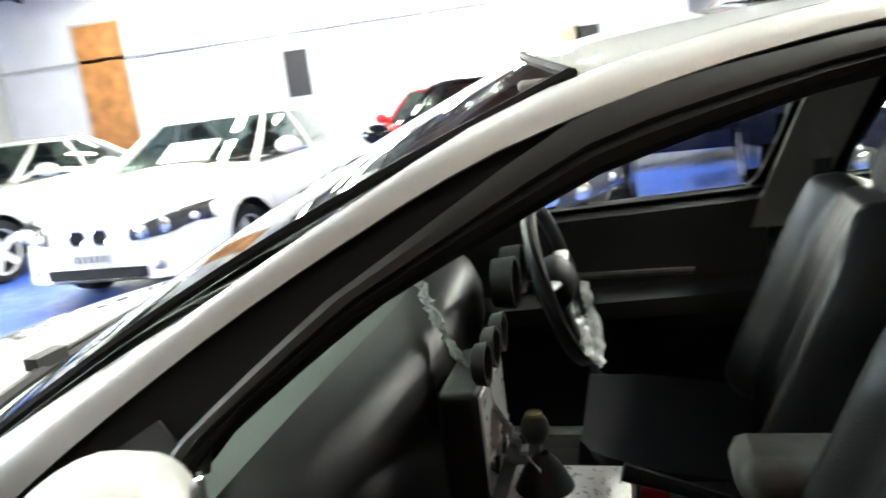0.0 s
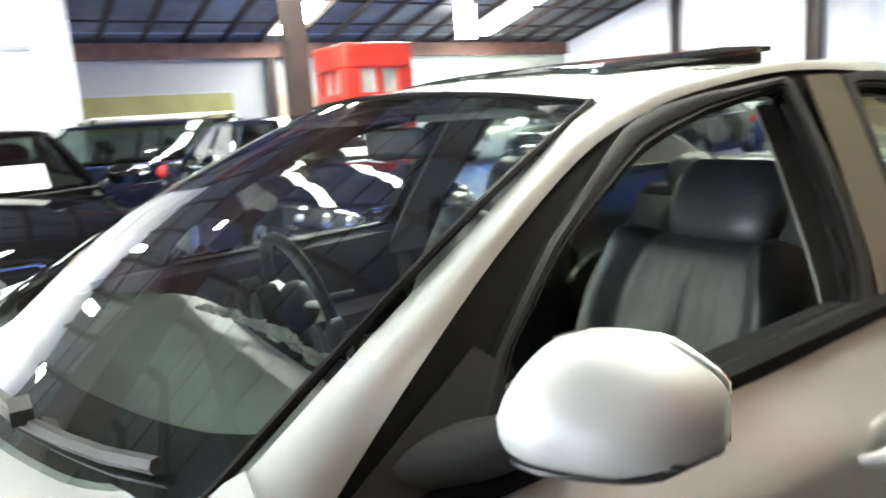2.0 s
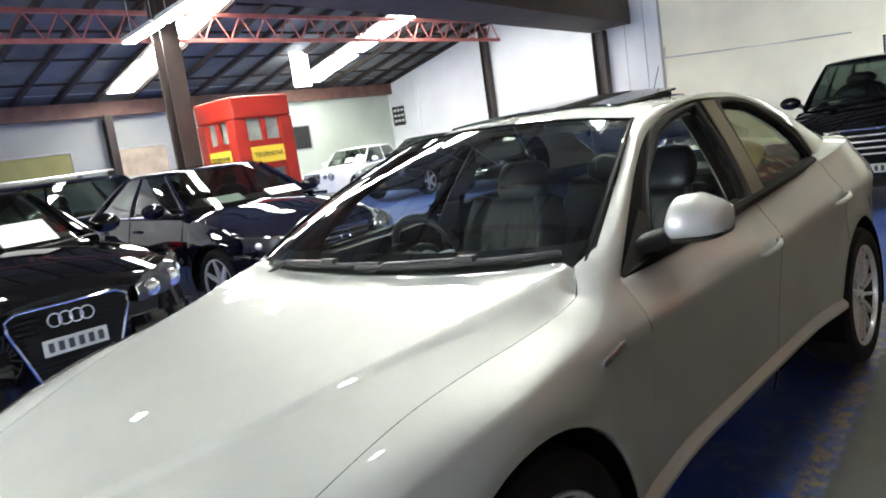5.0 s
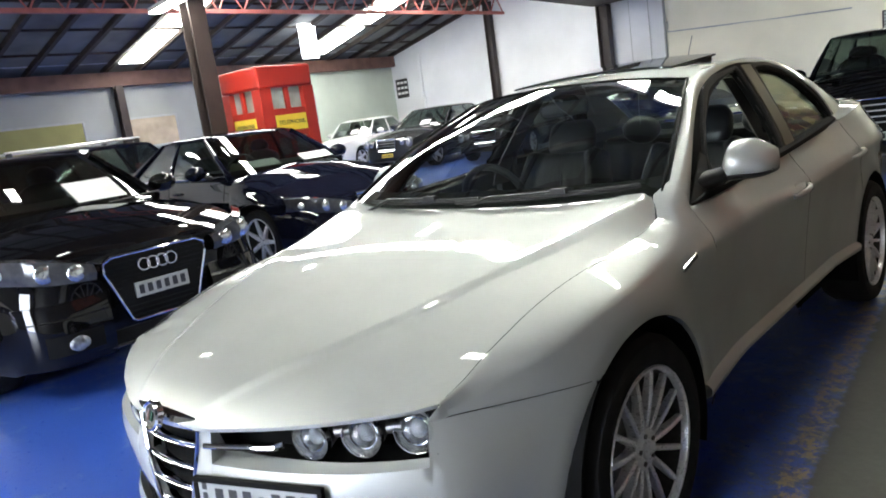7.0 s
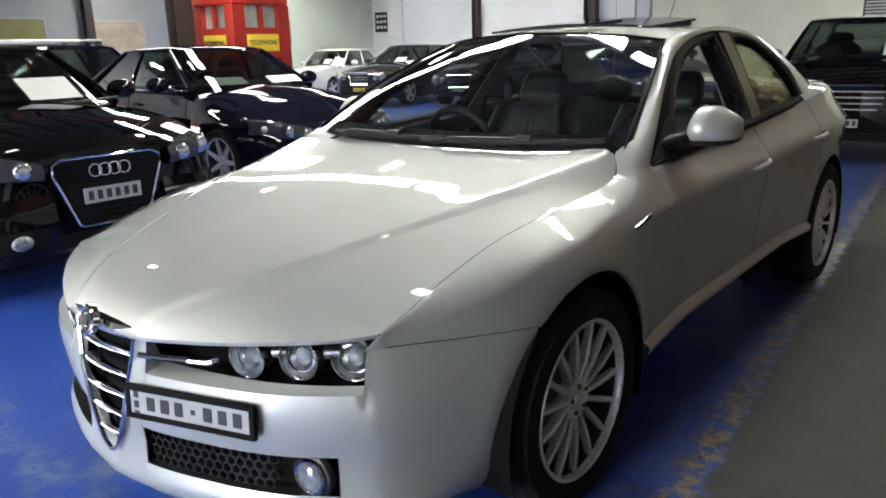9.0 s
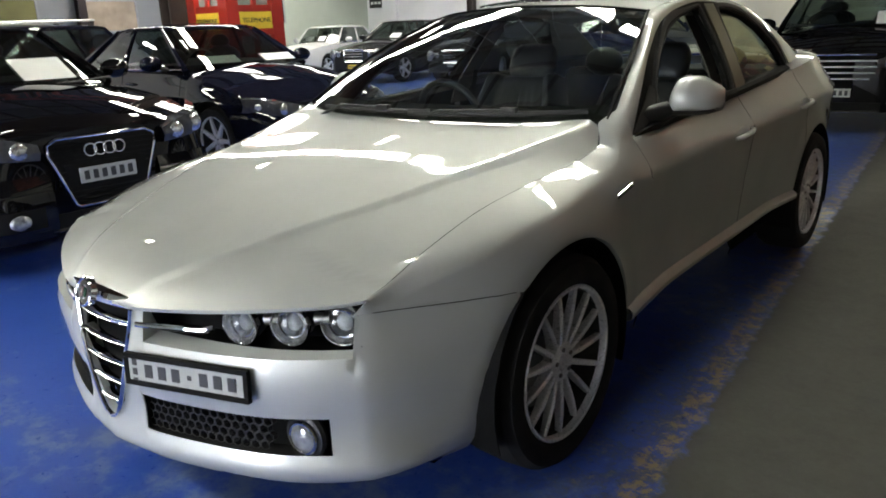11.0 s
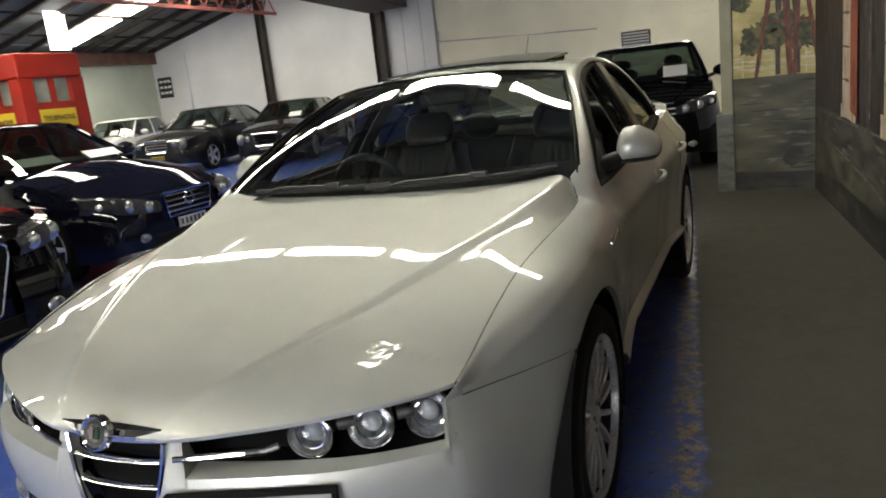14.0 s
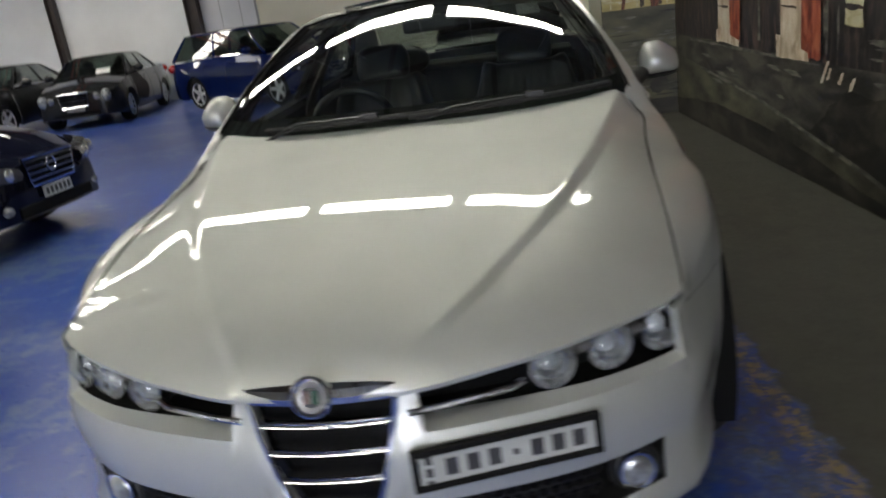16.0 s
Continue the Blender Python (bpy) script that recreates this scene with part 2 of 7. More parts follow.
def curve_of(keys):
    """Smooth function through (t, value...) keys (monotone steps, Hermite)."""
    keys = sorted(keys)
    ts = [k[0] for k in keys]
    vs = [tuple(k[1:]) for k in keys]
    dim = len(vs[0])
    sl = []
    for i in range(len(ts)):
        row = []
        for c in range(dim):
            if i == 0:
                d = (vs[1][c] - vs[0][c]) / (ts[1] - ts[0])
            elif i == len(ts) - 1:
                d = (vs[-1][c] - vs[-2][c]) / (ts[-1] - ts[-2])
            else:
                a = (vs[i][c] - vs[i - 1][c]) / (ts[i] - ts[i - 1])
                b = (vs[i + 1][c] - vs[i][c]) / (ts[i + 1] - ts[i])
                d = 0.0 if a * b <= 0 else 2 * a * b / (a + b)
            row.append(d)
        sl.append(row)

    def at(t):
        if t <= ts[0]:
            return vs[0][0] if dim == 1 else Vector(vs[0])
        if t >= ts[-1]:
            return vs[-1][0] if dim == 1 else Vector(vs[-1])
        i = next(k for k in range(len(ts) - 1) if ts[k + 1] >= t)
        h = ts[i + 1] - ts[i]
        u = (t - ts[i]) / h
        o = []
        for c in range(dim):
            o.append((2 * u**3 - 3 * u * u + 1) * vs[i][c] + (u**3 - 2 * u * u + u) * h * sl[i][c] + (3 * u * u - 2 * u**3) * vs[i + 1][c] + (u**3 - u * u) * h * sl[i + 1][c])
        return o[0] if dim == 1 else Vector(o)

    return at


def path_of(pts):
    """Point on a smooth line through points, by 0..1 of its chord length."""
    pts = [Vector(p) for p in pts]
    s = [0.0]
    for a, b in zip(pts, pts[1:]):
        s.append(s[-1] + (b - a).length)
    f = curve_of([(q / s[-1], *p) for q, p in zip(s, pts)])
    return f


def lerp(a, b, t):
    return a + (b - a) * t


def step(a, b, t):
    t = min(1, max(0, (t - a) / (b - a)))
    return t * t * (3 - 2 * t)


def span(a, b, n):
    return [a + (b - a) * i / (n - 1) for i in range(n)]

# ---- building ----
def floor_material():
    m, nt, n, l, p = nodes_of("painted_concrete")
    geo = n.new("ShaderNodeNewGeometry")
    sep = n.new("ShaderNodeSeparateXYZ")
    l.new(geo.outputs["Position"], sep.inputs[0])

    def noise_tex(scale, detail=6, rough=0.6):
        t = n.new("ShaderNodeTexNoise")
        t.inputs["Scale"].default_value, t.inputs["Detail"].default_value, t.inputs["Roughness"].default_value = scale, detail, rough
        l.new(geo.outputs["Position"], t.inputs["Vector"])
        return t.outputs["Fac"]

    def math2(op, a, b):
        t = n.new("ShaderNodeMath")
        t.operation = op
        for k, v in enumerate((a, b)):
            if isinstance(v, (int, float)):
                t.inputs[k].default_value = v
            else:
                l.new(v, t.inputs[k])
        return t.outputs[0]

    def rng(v, a, b, c=0.0, d=1.0):
        t = n.new("ShaderNodeMapRange")
        l.new(v, t.inputs[0])
        for k, x in zip((1, 2, 3, 4), (a, b, c, d)):
            t.inputs[k].default_value = x
        return t.outputs[0]

    def mixc(f, a, b):
        t = n.new("ShaderNodeMix")
        t.data_type = "RGBA"
        l.new(f, t.inputs[0])
        for k, v in ((6, a), (7, b)):
            if isinstance(v, tuple):
                t.inputs[k].default_value = (*v, 1)
            else:
                l.new(v, t.inputs[k])
        return t.outputs[2]

    # distance from the edge of the blue bay, which runs a little askew of the car
    d = math2("ADD", sep.outputs[0], math2("MULTIPLY", sep.outputs[1], 0.09))
    wob = rng(noise_tex(9, 8, 0.7), 0.3, 0.7, -0.03, 0.03)
    d = math2("ADD", math2("SUBTRACT", d, 1.18), wob)
    n_fine = noise_tex(34, 10, 0.75)
    n_mid = noise_tex(7, 8, 0.7)
    n_big = noise_tex(0.7, 6)
    concrete = mixc(rng(n_mid, 0.3, 0.7), (0.062, 0.061, 0.049), (0.093, 0.091, 0.075))
    concrete = mixc(rng(n_big, 0.35, 0.65, 0.0, 0.7), concrete, (0.085, 0.085, 0.071))
    concrete = mixc(rng(noise_tex(2.3, 9, 0.7), 0.52, 0.68, 0.0, 0.55), concrete, (0.050, 0.049, 0.042))
    concrete = mixc(rng(noise_tex(60, 6, 0.7), 0.60, 0.75, 0.0, 0.5), concrete, (0.16, 0.155, 0.13))
    blue = mixc(rng(n_big, 0.3, 0.7), (0.022, 0.062, 0.33), (0.035, 0.095, 0.42))
    blue = mixc(rng(n_fine, 0.5, 0.8, 0, 0.35), blue, (0.11, 0.19, 0.42))
    # pale patches: scuffs, and reflected light put into the colour
    scuff_sheen = rng(math2("MULTIPLY", n_mid, n_big), 0.255, 0.35, 0, 0.65)
    blue = mixc(scuff_sheen, blue, (0.20, 0.26, 0.36))
    # old yellow line and bare concrete show through the worn strip beside the edge
    near = rng(d, -0.55, -0.05)
    patch = noise_tex(11, 9, 0.72)
    worn = math2("MULTIPLY", near, rng(patch, 0.44, 0.54))
    speck = math2("MULTIPLY", rng(d, -0.62, -0.12), rng(noise_tex(26, 10, 0.8), 0.50, 0.58))
    line = math2("MULTIPLY", math2("MULTIPLY", rng(d, -0.115, -0.090), rng(d, 0.0, -0.02)), rng(noise_tex(12, 11, 0.82), 0.485, 0.535))
    bits = math2("MULTIPLY", rng(d, -0.42, -0.10), rng(noise_tex(11, 11, 0.84), 0.555, 0.60))
    yel = math2("MAXIMUM", line, math2("MULTIPLY", bits, 0.8))
    blue = mixc(math2("MULTIPLY", worn, 0.65), blue, (0.055, 0.060, 0.058))
    blue = mixc(math2("MULTIPLY", speck, 0.6), blue, (0.09, 0.10, 0.075))
    blue = mixc(math2("MULTIPLY", yel, 0.75), blue, (0.36, 0.26, 0.075))
    is_blue = rng(d, 0.012, -0.012)
    col = mixc(is_blue, concrete, blue)
    l.new(col, p.inputs["Base Color"])
    rough = math2("ADD", rng(is_blue, 0, 1, 0.62, 0.30), rng(n_fine, 0.3, 0.7, -0.06, 0.10))
    l.new(rough, p.inputs["Roughness"])
    bp = n.new("ShaderNodeBump")
    bp.inputs["Strength"].default_value, bp.inputs["Distance"].default_value = 0.25, 0.003
    l.new(n_fine, bp.inputs["Height"])
    l.new(bp.outputs[0], p.inputs["Normal"])
    return m


M["floor"] = floor_material()
M["wall_white"] = mat("whitewash", (0.80, 0.81, 0.83), rough=0.8, vary=0.08, scale=0.8, bump=0.3, bump_scale=40)
M["wall_cream"] = mat("cream_paint", (0.86, 0.82, 0.67), rough=0.75, vary=0.08, scale=0.9, bump=0.3, bump_scale=50)
M["wall_green"] = mat("pale_green_paint", (0.56, 0.62, 0.54), rough=0.8, vary=0.1, scale=0.8, bump=0.3, bump_scale=40)
M["wall_grey"] = mat("grey_paint_wall", (0.36, 0.37, 0.36), rough=0.8, vary=0.1, scale=0.8, bump=0.3, bump_scale=40)
M["steel_brown"] = mat("brown_steel", (0.030, 0.020, 0.018), rough=0.5, vary=0.25, scale=4, bump=0.2)
M["steel_red"] = mat("red_oxide_steel", (0.42, 0.13, 0.11), rough=0.6, vary=0.2, scale=5)
M["timber"] = mat("dark_timber", (0.045, 0.032, 0.026), rough=0.8, vary=0.4, scale=5, bump=0.4, bump_scale=60)
M["beam"] = mat("brown_beam", (0.16, 0.085, 0.065), rough=0.7, vary=0.3, scale=3, bump=0.3)
M["valley"] = mat("dark_brown_board", (0.055, 0.030, 0.022), rough=0.7, vary=0.35, scale=2.5, bump=0.3)
M["roof_sheet"] = mat("old_roof_sheet", (0.20, 0.205, 0.195), rough=0.7, col2=(0.08, 0.081, 0.078), scale=0.9, bump=0.3)
M["olive"] = mat("olive_board", (0.28, 0.265, 0.10), rough=0.7, vary=0.12, scale=2)
M["wood_orange"] = mat("varnished_wood", (0.45, 0.20, 0.06), rough=0.45, vary=0.3, scale=4)
M["black_sign"] = mat("black_sign", (0.02, 0.02, 0.02), rough=0.5)
M["conduit"] = mat("grey_conduit", (0.40, 0.41, 0.42), rough=0.5)
M["cement"] = mat("cement_box", (0.42, 0.34, 0.25), rough=0.8, vary=0.2, scale=3)


def structure(name, bm, material, label="", parent=None, **k):
    ob = finish(name, bm, material, parent, label, smooth=False, **k)
    if parent is None:
        ob["kind"] = "structure"
    return ob


M["daylight"] = glow("daylight", (0.86, 0.93, 1.0), DAYLIGHT)
# ground
b = bmesh.new()
sheet(b, [[(x, y, 0) for x in span(-60, 60, 25)] for y in span(-60, 60, 25)])
structure("floor", b, M["floor"], "concrete workshop floor painted blue beside bare grey lane")

EAVE_X, EAVE_Z, SLOPE, RIDGE_X = -17.1, 3.36, 0.235, -6.4
GABLE_Y, FRONT_Y, RIGHT_X = 17.3, -12.5, 2.75


def roof_z(x):
    return EAVE_Z + SLOPE * (min(x, RIDGE_X) - EAVE_X) - 0.235 * max(0, x - RIDGE_X)


# gable wall at the far end: white bays between steel posts, cream bay on the right
def gable_bay(name, x0, x1, material, label):
    bm = bmesh.new()
    xs = [x0] + ([RIDGE_X] if x0 < RIDGE_X < x1 else []) + [x1]
    lo, hi = [(x, GABLE_Y, 0) for x in xs], [(x, GABLE_Y, roof_z(x)) for x in xs]
    back = [(x, GABLE_Y + 0.2, 0) for x in xs], [(x, GABLE_Y + 0.2, roof_z(x)) for x in xs]
    sheet(bm, [lo, hi, back[1], back[0], lo])
    return structure(name, bm, material, label)


gable_bay("wall_north", EAVE_X, -12.5, M["wall_white"], "white painted gable wall with a small black sign")
gable_bay("wall_north_middle", -12.5, -8.6, M["wall_white"], "white painted gable wall bay between steel posts")
gable_bay("wall_north_sheeted", -8.6, -6.85, M["wall_white"], "white sheeted strip of the gable wall")
gable_bay("wall_north_right", -6.85, RIGHT_X + 0.4, M["wall_cream"], "cream painted block wall")
# sheet joints, the corner strip and the ledge along the block wall
for x, w in ((-7.86, 0.012), (-7.31, 0.012), (-6.87, 0.045)):
    b = bmesh.new()
    box(b, x - w / 2, GABLE_Y - (0.012 if w < 0.02 else 0.05), 0, x + w / 2, GABLE_Y - 0.001, roof_z(x) - 0.3)
    structure("trim", b, M["wall_grey"], "thin grey joint strip on the white wall")
b = bmesh.new()
box(b, -6.8, GABLE_Y - 0.045, 2.385, RIGHT_X + 0.2, GABLE_Y - 0.001, 2.425)
structure("trim", b, M["wall_cream"], "narrow plaster ledge along the cream wall")

# eave wall on the left, under the low side of the roof
def wall_box(name, x0, y0, z0, x1, y1, z1, material, label):
    bm = bmesh.new()
    box(bm, x0, y0, z0, x1, y1, z1)
    return structure(name, bm, material, label)


wall_box("wall_west", EAVE_X - 0.2, 9.6, 0, EAVE_X, GABLE_Y, EAVE_Z, M["wall_green"], "pale green painted side wall")
wall_box("wall_west_left", EAVE_X - 0.2, 2.0, 0, EAVE_X, 9.6, EAVE_Z, M["wall_grey"], "pale grey painted side wall with boarded windows")
wall_box("office_wall", -13.2, FRONT_Y, 0, -12.98, 2.25, 5.2, M["wall_white"], "bright white office partition wall")
wall_box("office_wall_return", -17.1, 2.05, 0, -13.2, 2.25, 5.2, M["wall_white"], "white end of the office partition")
# unseen front wall with an assumed door opening, added to let daylight in
DOOR_X0, DOOR_X1, DOOR_Z = -2.2, 1.6, 3.5
wall_box("wall_south", EAVE_X, FRONT_Y - 0.2, 0, DOOR_X0, FRONT_Y, 6.2, M["wall_grey"], "plain grey front wall, assumed out of view")
wall_box("wall_south_right", DOOR_X1, FRONT_Y - 0.2, 0, RIGHT_X + 1.0, FRONT_Y, 6.2, M["wall_grey"], "plain grey front wall, assumed out of view")
wall_box("wall_south_lintel", DOOR_X0, FRONT_Y - 0.2, DOOR_Z, DOOR_X1, FRONT_Y, 6.2, M["wall_grey"], "grey wall over the assumed door opening")
# glowing sheet added out of view to brighten bumper and grille
wall_box("backdrop", -16, FRONT_Y - 4.2, 0, 8, FRONT_Y - 4.0, 9, M["daylight"], "glowing backdrop added as unseen daylight for the car's nose")
# ledge rail along the office wall
b = bmesh.new()
box(b, -12.98, FRONT_Y, 2.86, -12.92, 1.6, 2.93)
structure("trim_rail", b, M["conduit"], "grey rail along the white wall")

# eave beam and posts along the west wall
b = bmesh.new()
box(b, EAVE_X, 2.3, 3.06, EAVE_X + 0.22, GABLE_Y, 3.42)
structure("eave_beam", b, M["beam"], "brown timber eave beam")

# roof: sheeting in two slopes, with rafters and purlins
def roof():
    bm = bmesh.new()
    rows = []
    for y in (FRONT_Y - 0.3, GABLE_Y + 0.3):
        row = []
        n = 40
        for x in span(EAVE_X - 0.3, RIGHT_X + 0.5, n):
            row.append((x, y, roof_z(x) + 0.16))
        rows.append(row)
    sheet(bm, rows)
    structure("ceiling", bm, M["roof_sheet"], "old corrugated sheet roof seen from below", solid=0.03)
    rib = bmesh.new()
    y = FRONT_Y
    while y < GABLE_Y:
        for x0, x1 in ((EAVE_X, RIDGE_X), (RIDGE_X, RIGHT_X)):
            a, c = Vector((x0, y, roof_z(x0) + 0.10)), Vector((x1, y, roof_z(x1) + 0.10))
            d = c - a
            m = Matrix.Translation((a + c) / 2) @ Matrix.Rotation(-math.atan2(d.z, d.x), 4, "Y")
            box(rib, -d.length / 2, -0.05, -0.09, d.length / 2, 0.05, 0.05, m)
        y += 0.93
    structure("rafters", rib, M["timber"], "dark timber rafters under the roof")
    pur = bmesh.new()
    x = EAVE_X + 1.2
    while x < RIGHT_X:
        box(pur, x - 0.035, FRONT_Y, roof_z(x) + 0.09, x + 0.035, GABLE_Y, roof_z(x) + 0.15)
        x += 1.35
    structure("purlins", pur, M["timber"], "dark timber purlins under the roof")


roof()


# thin conduit along the cream wall
b = bmesh.new()
tube(b, [(-6.80, GABLE_Y - 0.03, 2.80), (-6.80, GABLE_Y - 0.03, 2.53), (-4.58, GABLE_Y - 0.03, 2.41), (-2.49, GABLE_Y - 0.03, 2.32)], 0.018, 6)
tagged(finish("wall_conduit", b, M["conduit"]), "thin grey conduit fixed along the cream wall", "pipe")


# translucent roof sheets, in lines up the slope
def skylight(x0, x1, y, w=0.62):
    bm = bmesh.new()
    d = Vector((x1 - x0, 0, roof_z(x1) - roof_z(x0)))
    c = Vector(((x0 + x1) / 2, y, (roof_z(x0) + roof_z(x1)) / 2 - 0.03))
    m = Matrix.Translation(c) @ Matrix.Rotation(-math.atan2(d.z, d.x), 4, "Y")
    box(bm, -d.length / 2, -w / 2, -0.01, d.length / 2, w / 2, 0.01, m)
    ob = finish("skylight_sheet", bm, M["skylight"], None, smooth=False)
    tagged(ob, "bright translucent sheet in the dark roof", "skylight", "roof lights")
    return ob


for yy in (13.3, 7.4):
    x = EAVE_X + 0.9
    while x < -9.5:
        skylight(x, x + 1.9, yy)
        x += 2.15


# rows of fluorescent battens hung across the bays, some added unseen as fill
def batten(x, y, z, length=1.26, w=0.18, turn=0.0):
    e = thing("fluorescent_light", "white fluorescent batten hung across the bay, some rows assumed", "light", "fluorescent lights")
    bm = bmesh.new()
    box(bm, -length / 2, -w / 2, 0.012, length / 2, w / 2, 0.07)
    part("housing", bm, M["conduit"], e, smooth=False)
    bm = bmesh.new()
    box(bm, -length / 2 + 0.01, -w / 2 + 0.01, -0.012, length / 2 - 0.01, w / 2 - 0.01, 0.012)
    part("diffuser", bm, M["tube"], e, "glowing white diffuser", smooth=False)
    for dx in (-length * 0.35, length * 0.35):
        bm = bmesh.new()
        cyl(bm, (dx, 0, 0.07), (dx, 0, max(0.3, roof_z(x) - z)), 0.006, n=6)
        part("hanger", bm, M["conduit"], e)
    e.matrix_basis = Matrix.Translation((x, y, z)) @ Matrix.Rotation(turn, 4, "Z")
    return e


for k in range(7):
    batten(0.48 - 1.40 * k, 2.66 + 0.15 * 1.40 * k, 3.3, turn=-0.149)
# row added out of view to light the hood front and bumper
for k in range(7):
    batten(0.48 - 1.40 * k, -3.2, 3.3)
# unseen pair guessed from reflections, also brightens the gable wall
for k in range(2):
    batten(0.48 - 1.40 * k, 14.4, 3.3)
# row added above the view to brighten the white partition wall
for k in range(7):
    batten(-11.2, -9.0 + 1.5 * k, 4.2, 1.3, 0.17)
# compact square lamps between the rows
for x, y in ((-0.05, 0.3), (-5.2, 0.75), (-6.0, 3.25)):
    batten(x, y, 3.45, 0.17, 0.15)


# red steel truss along the hall
def truss(x, z, y0, y1, h=0.52):
    e = thing("roof_truss", "red oxide steel lattice truss under the roof", "truss")
    for name, zz in (("bottom_chord", z), ("top_chord", z + h)):
        bm = bmesh.new()
        box(bm, x - 0.05, y0, zz - 0.04, x + 0.05, y1, zz + 0.04)
        part(name, bm, M["steel_red"], e, smooth=False)
    k = int((y1 - y0) / 0.62)
    for i in range(k):
        ya, yb = y0 + (y1 - y0) * i / k, y0 + (y1 - y0) * (i + 1) / k
        bm = bmesh.new()
        cyl(bm, (x, ya, z), (x, (ya + yb) / 2, z + h), 0.018, n=8)
        part("web_bar", bm, M["steel_red"], e)
        bm = bmesh.new()
        cyl(bm, (x, (ya + yb) / 2, z + h), (x, yb, z), 0.018, n=8)
        part("web_bar", bm, M["steel_red"], e)
    return e


truss(-12.0, 3.98, 2.4, GABLE_Y)


def post(name, x, y, z1, w, d, material, label, lean=0.0):
    """Rolled steel post: two flanges and a web."""
    e = thing(name, label, "post")
    for nm, a in (("flange", (-w / 2, -d / 2, -w / 2 + 0.03, d / 2)), ("flange", (w / 2 - 0.03, -d / 2, w / 2, d / 2)), ("web", (-w / 2 + 0.03, -0.015, w / 2 - 0.03, 0.015))):
        bm = bmesh.new()
        box(bm, a[0], a[1], 0, a[2], a[3], z1)
        part(nm, bm, material, e, smooth=False)
    e.matrix_basis = Matrix.Translation((x, y, 0)) @ Matrix.Rotation(lean, 4, "Y")
    return e


post("steel_post", -12.5, GABLE_Y - 0.12, 4.4, 0.22, 0.2, M["steel_brown"], "dark steel post against the white wall")
post("steel_post", -8.55, GABLE_Y - 0.14, 3.54, 0.34, 0.24, M["steel_brown"], "heavy dark steel post against the white wall")
post("steel_column", -7.80, 4.17, 5.2, 0.26, 0.26, M["steel_brown"], "dark brown steel column beside the telephone kiosk")
post("timber_post", -16.8, 7.2, 3.06, 0.2, 0.2, M["steel_brown"], "dark post under the eave beam")

# boxed valley beam over the column line, running a little askew of the car
bm = bmesh.new()
line = [(-8.83 + 0.157 * (GABLE_Y - y), y) for y in (FRONT_Y + 0.05, 17.05)]
sheet(bm, [[(x, y, 3.54), (x + 1.25, y, 3.54), (x + 1.25, y, 4.15), (x, y, 4.15)] for x, y in line], close=True)
for k in (0, 1):
    x, y = line[k]
    bm.faces.new([bm.verts.new(p) for p in ((x, y, 3.54), (x + 1.25, y, 3.54), (x + 1.25, y, 4.15), (x, y, 4.15))])
structure("valley_beam", bm, M["valley"], "dark brown boxed beam under the roof valley")

# boarded windows and cupboard on the west wall
def flat_panel(name, x, y0, z0, y1, z1, material, label, category, t=0.04):
    e = thing(name, label, category)
    bm = bmesh.new()
    box(bm, x, y0, z0, x + t, y1, z1)
    part("board", bm, material, e, smooth=False, bevel=0.006)
    bm = bmesh.new()
    for a in ((y0 - 0.05, z0 - 0.05, y1 + 0.05, z0), (y0 - 0.05, z1, y1 + 0.05, z1 + 0.05), (y0 - 0.05, z0, y0, z1), (y1, z0, y1 + 0.05, z1)):
        box(bm, x, a[0], a[1], x + t + 0.02, a[2], a[3])
    part("frame", bm, M["conduit"], e, smooth=False)
    return e


flat_panel("boarded_window", EAVE_X, 2.6, 1.45, 6.25, 2.25, M["olive"], "olive green boarded window in a grey frame", "window")
flat_panel("wall_cupboard", EAVE_X, 7.3, 1.5, 8.6, 2.2, M["cement"], "tan cupboard doors on the side wall", "cupboard", 0.3)
flat_panel("dark_window", EAVE_X, 12.4, 1.6, 13.6, 2.3, M["black_sign"], "small dark window in the green wall", "window")

# black sign board with pale bars of writing near the corner
def corner_sign():
    e = thing("wall_sign", "small black sign with rows of white lettering", "sign")
    bm = bmesh.new()
    box(bm, -16.95, GABLE_Y - 0.04, 1.95, -16.4, GABLE_Y - 0.005, 2.6)
    part("board", bm, M["black_sign"], e, smooth=False)
    for i in range(3):
        for j in range(3):
            bm = bmesh.new()
            box(bm, -16.88 + 0.17 * j, GABLE_Y - 0.05, 2.07 + 0.18 * i, -16.76 + 0.17 * j, GABLE_Y - 0.041, 2.15 + 0.18 * i)
            part("lettering_bar", bm, M["paper"], e, smooth=False)
    return e


corner_sign()
b = bmesh.new()
cyl(b, (-15.7, GABLE_Y - 0.05, 0), (-15.7, GABLE_Y - 0.05, 3.3), 0.06, n=12)
tagged(finish("downpipe", b, M["wall_white"]), "white pipe down the white wall", "pipe")
b = bmesh.new()
tube(b, [(-16.6, 2.4, 3.62), (-16.6, 9, 3.62), (-16.6, GABLE_Y, 3.62)], 0.03)
tagged(finish("service_pipe", b, M["conduit"]), "thin grey service pipe along the eave", "pipe")

# square opening and dark notice on the office wall, wooden door panel further along
flat_panel("hatch_window", -12.98, 0.35, 1.62, 0.72, 2.2, M["black_sign"], "small dark hatch in the white wall", "window", 0.03)
flat_panel("hatch_board", -12.98, -0.05, 1.62, 0.30, 2.2, M["cement"], "tan board beside the dark hatch", "board", 0.03)
flat_panel("wooden_door", -12.98, -10.4, 0.9, -9.2, 3.65, M["wood_orange"], "varnished orange wooden door in the white wall", "door", 0.06)
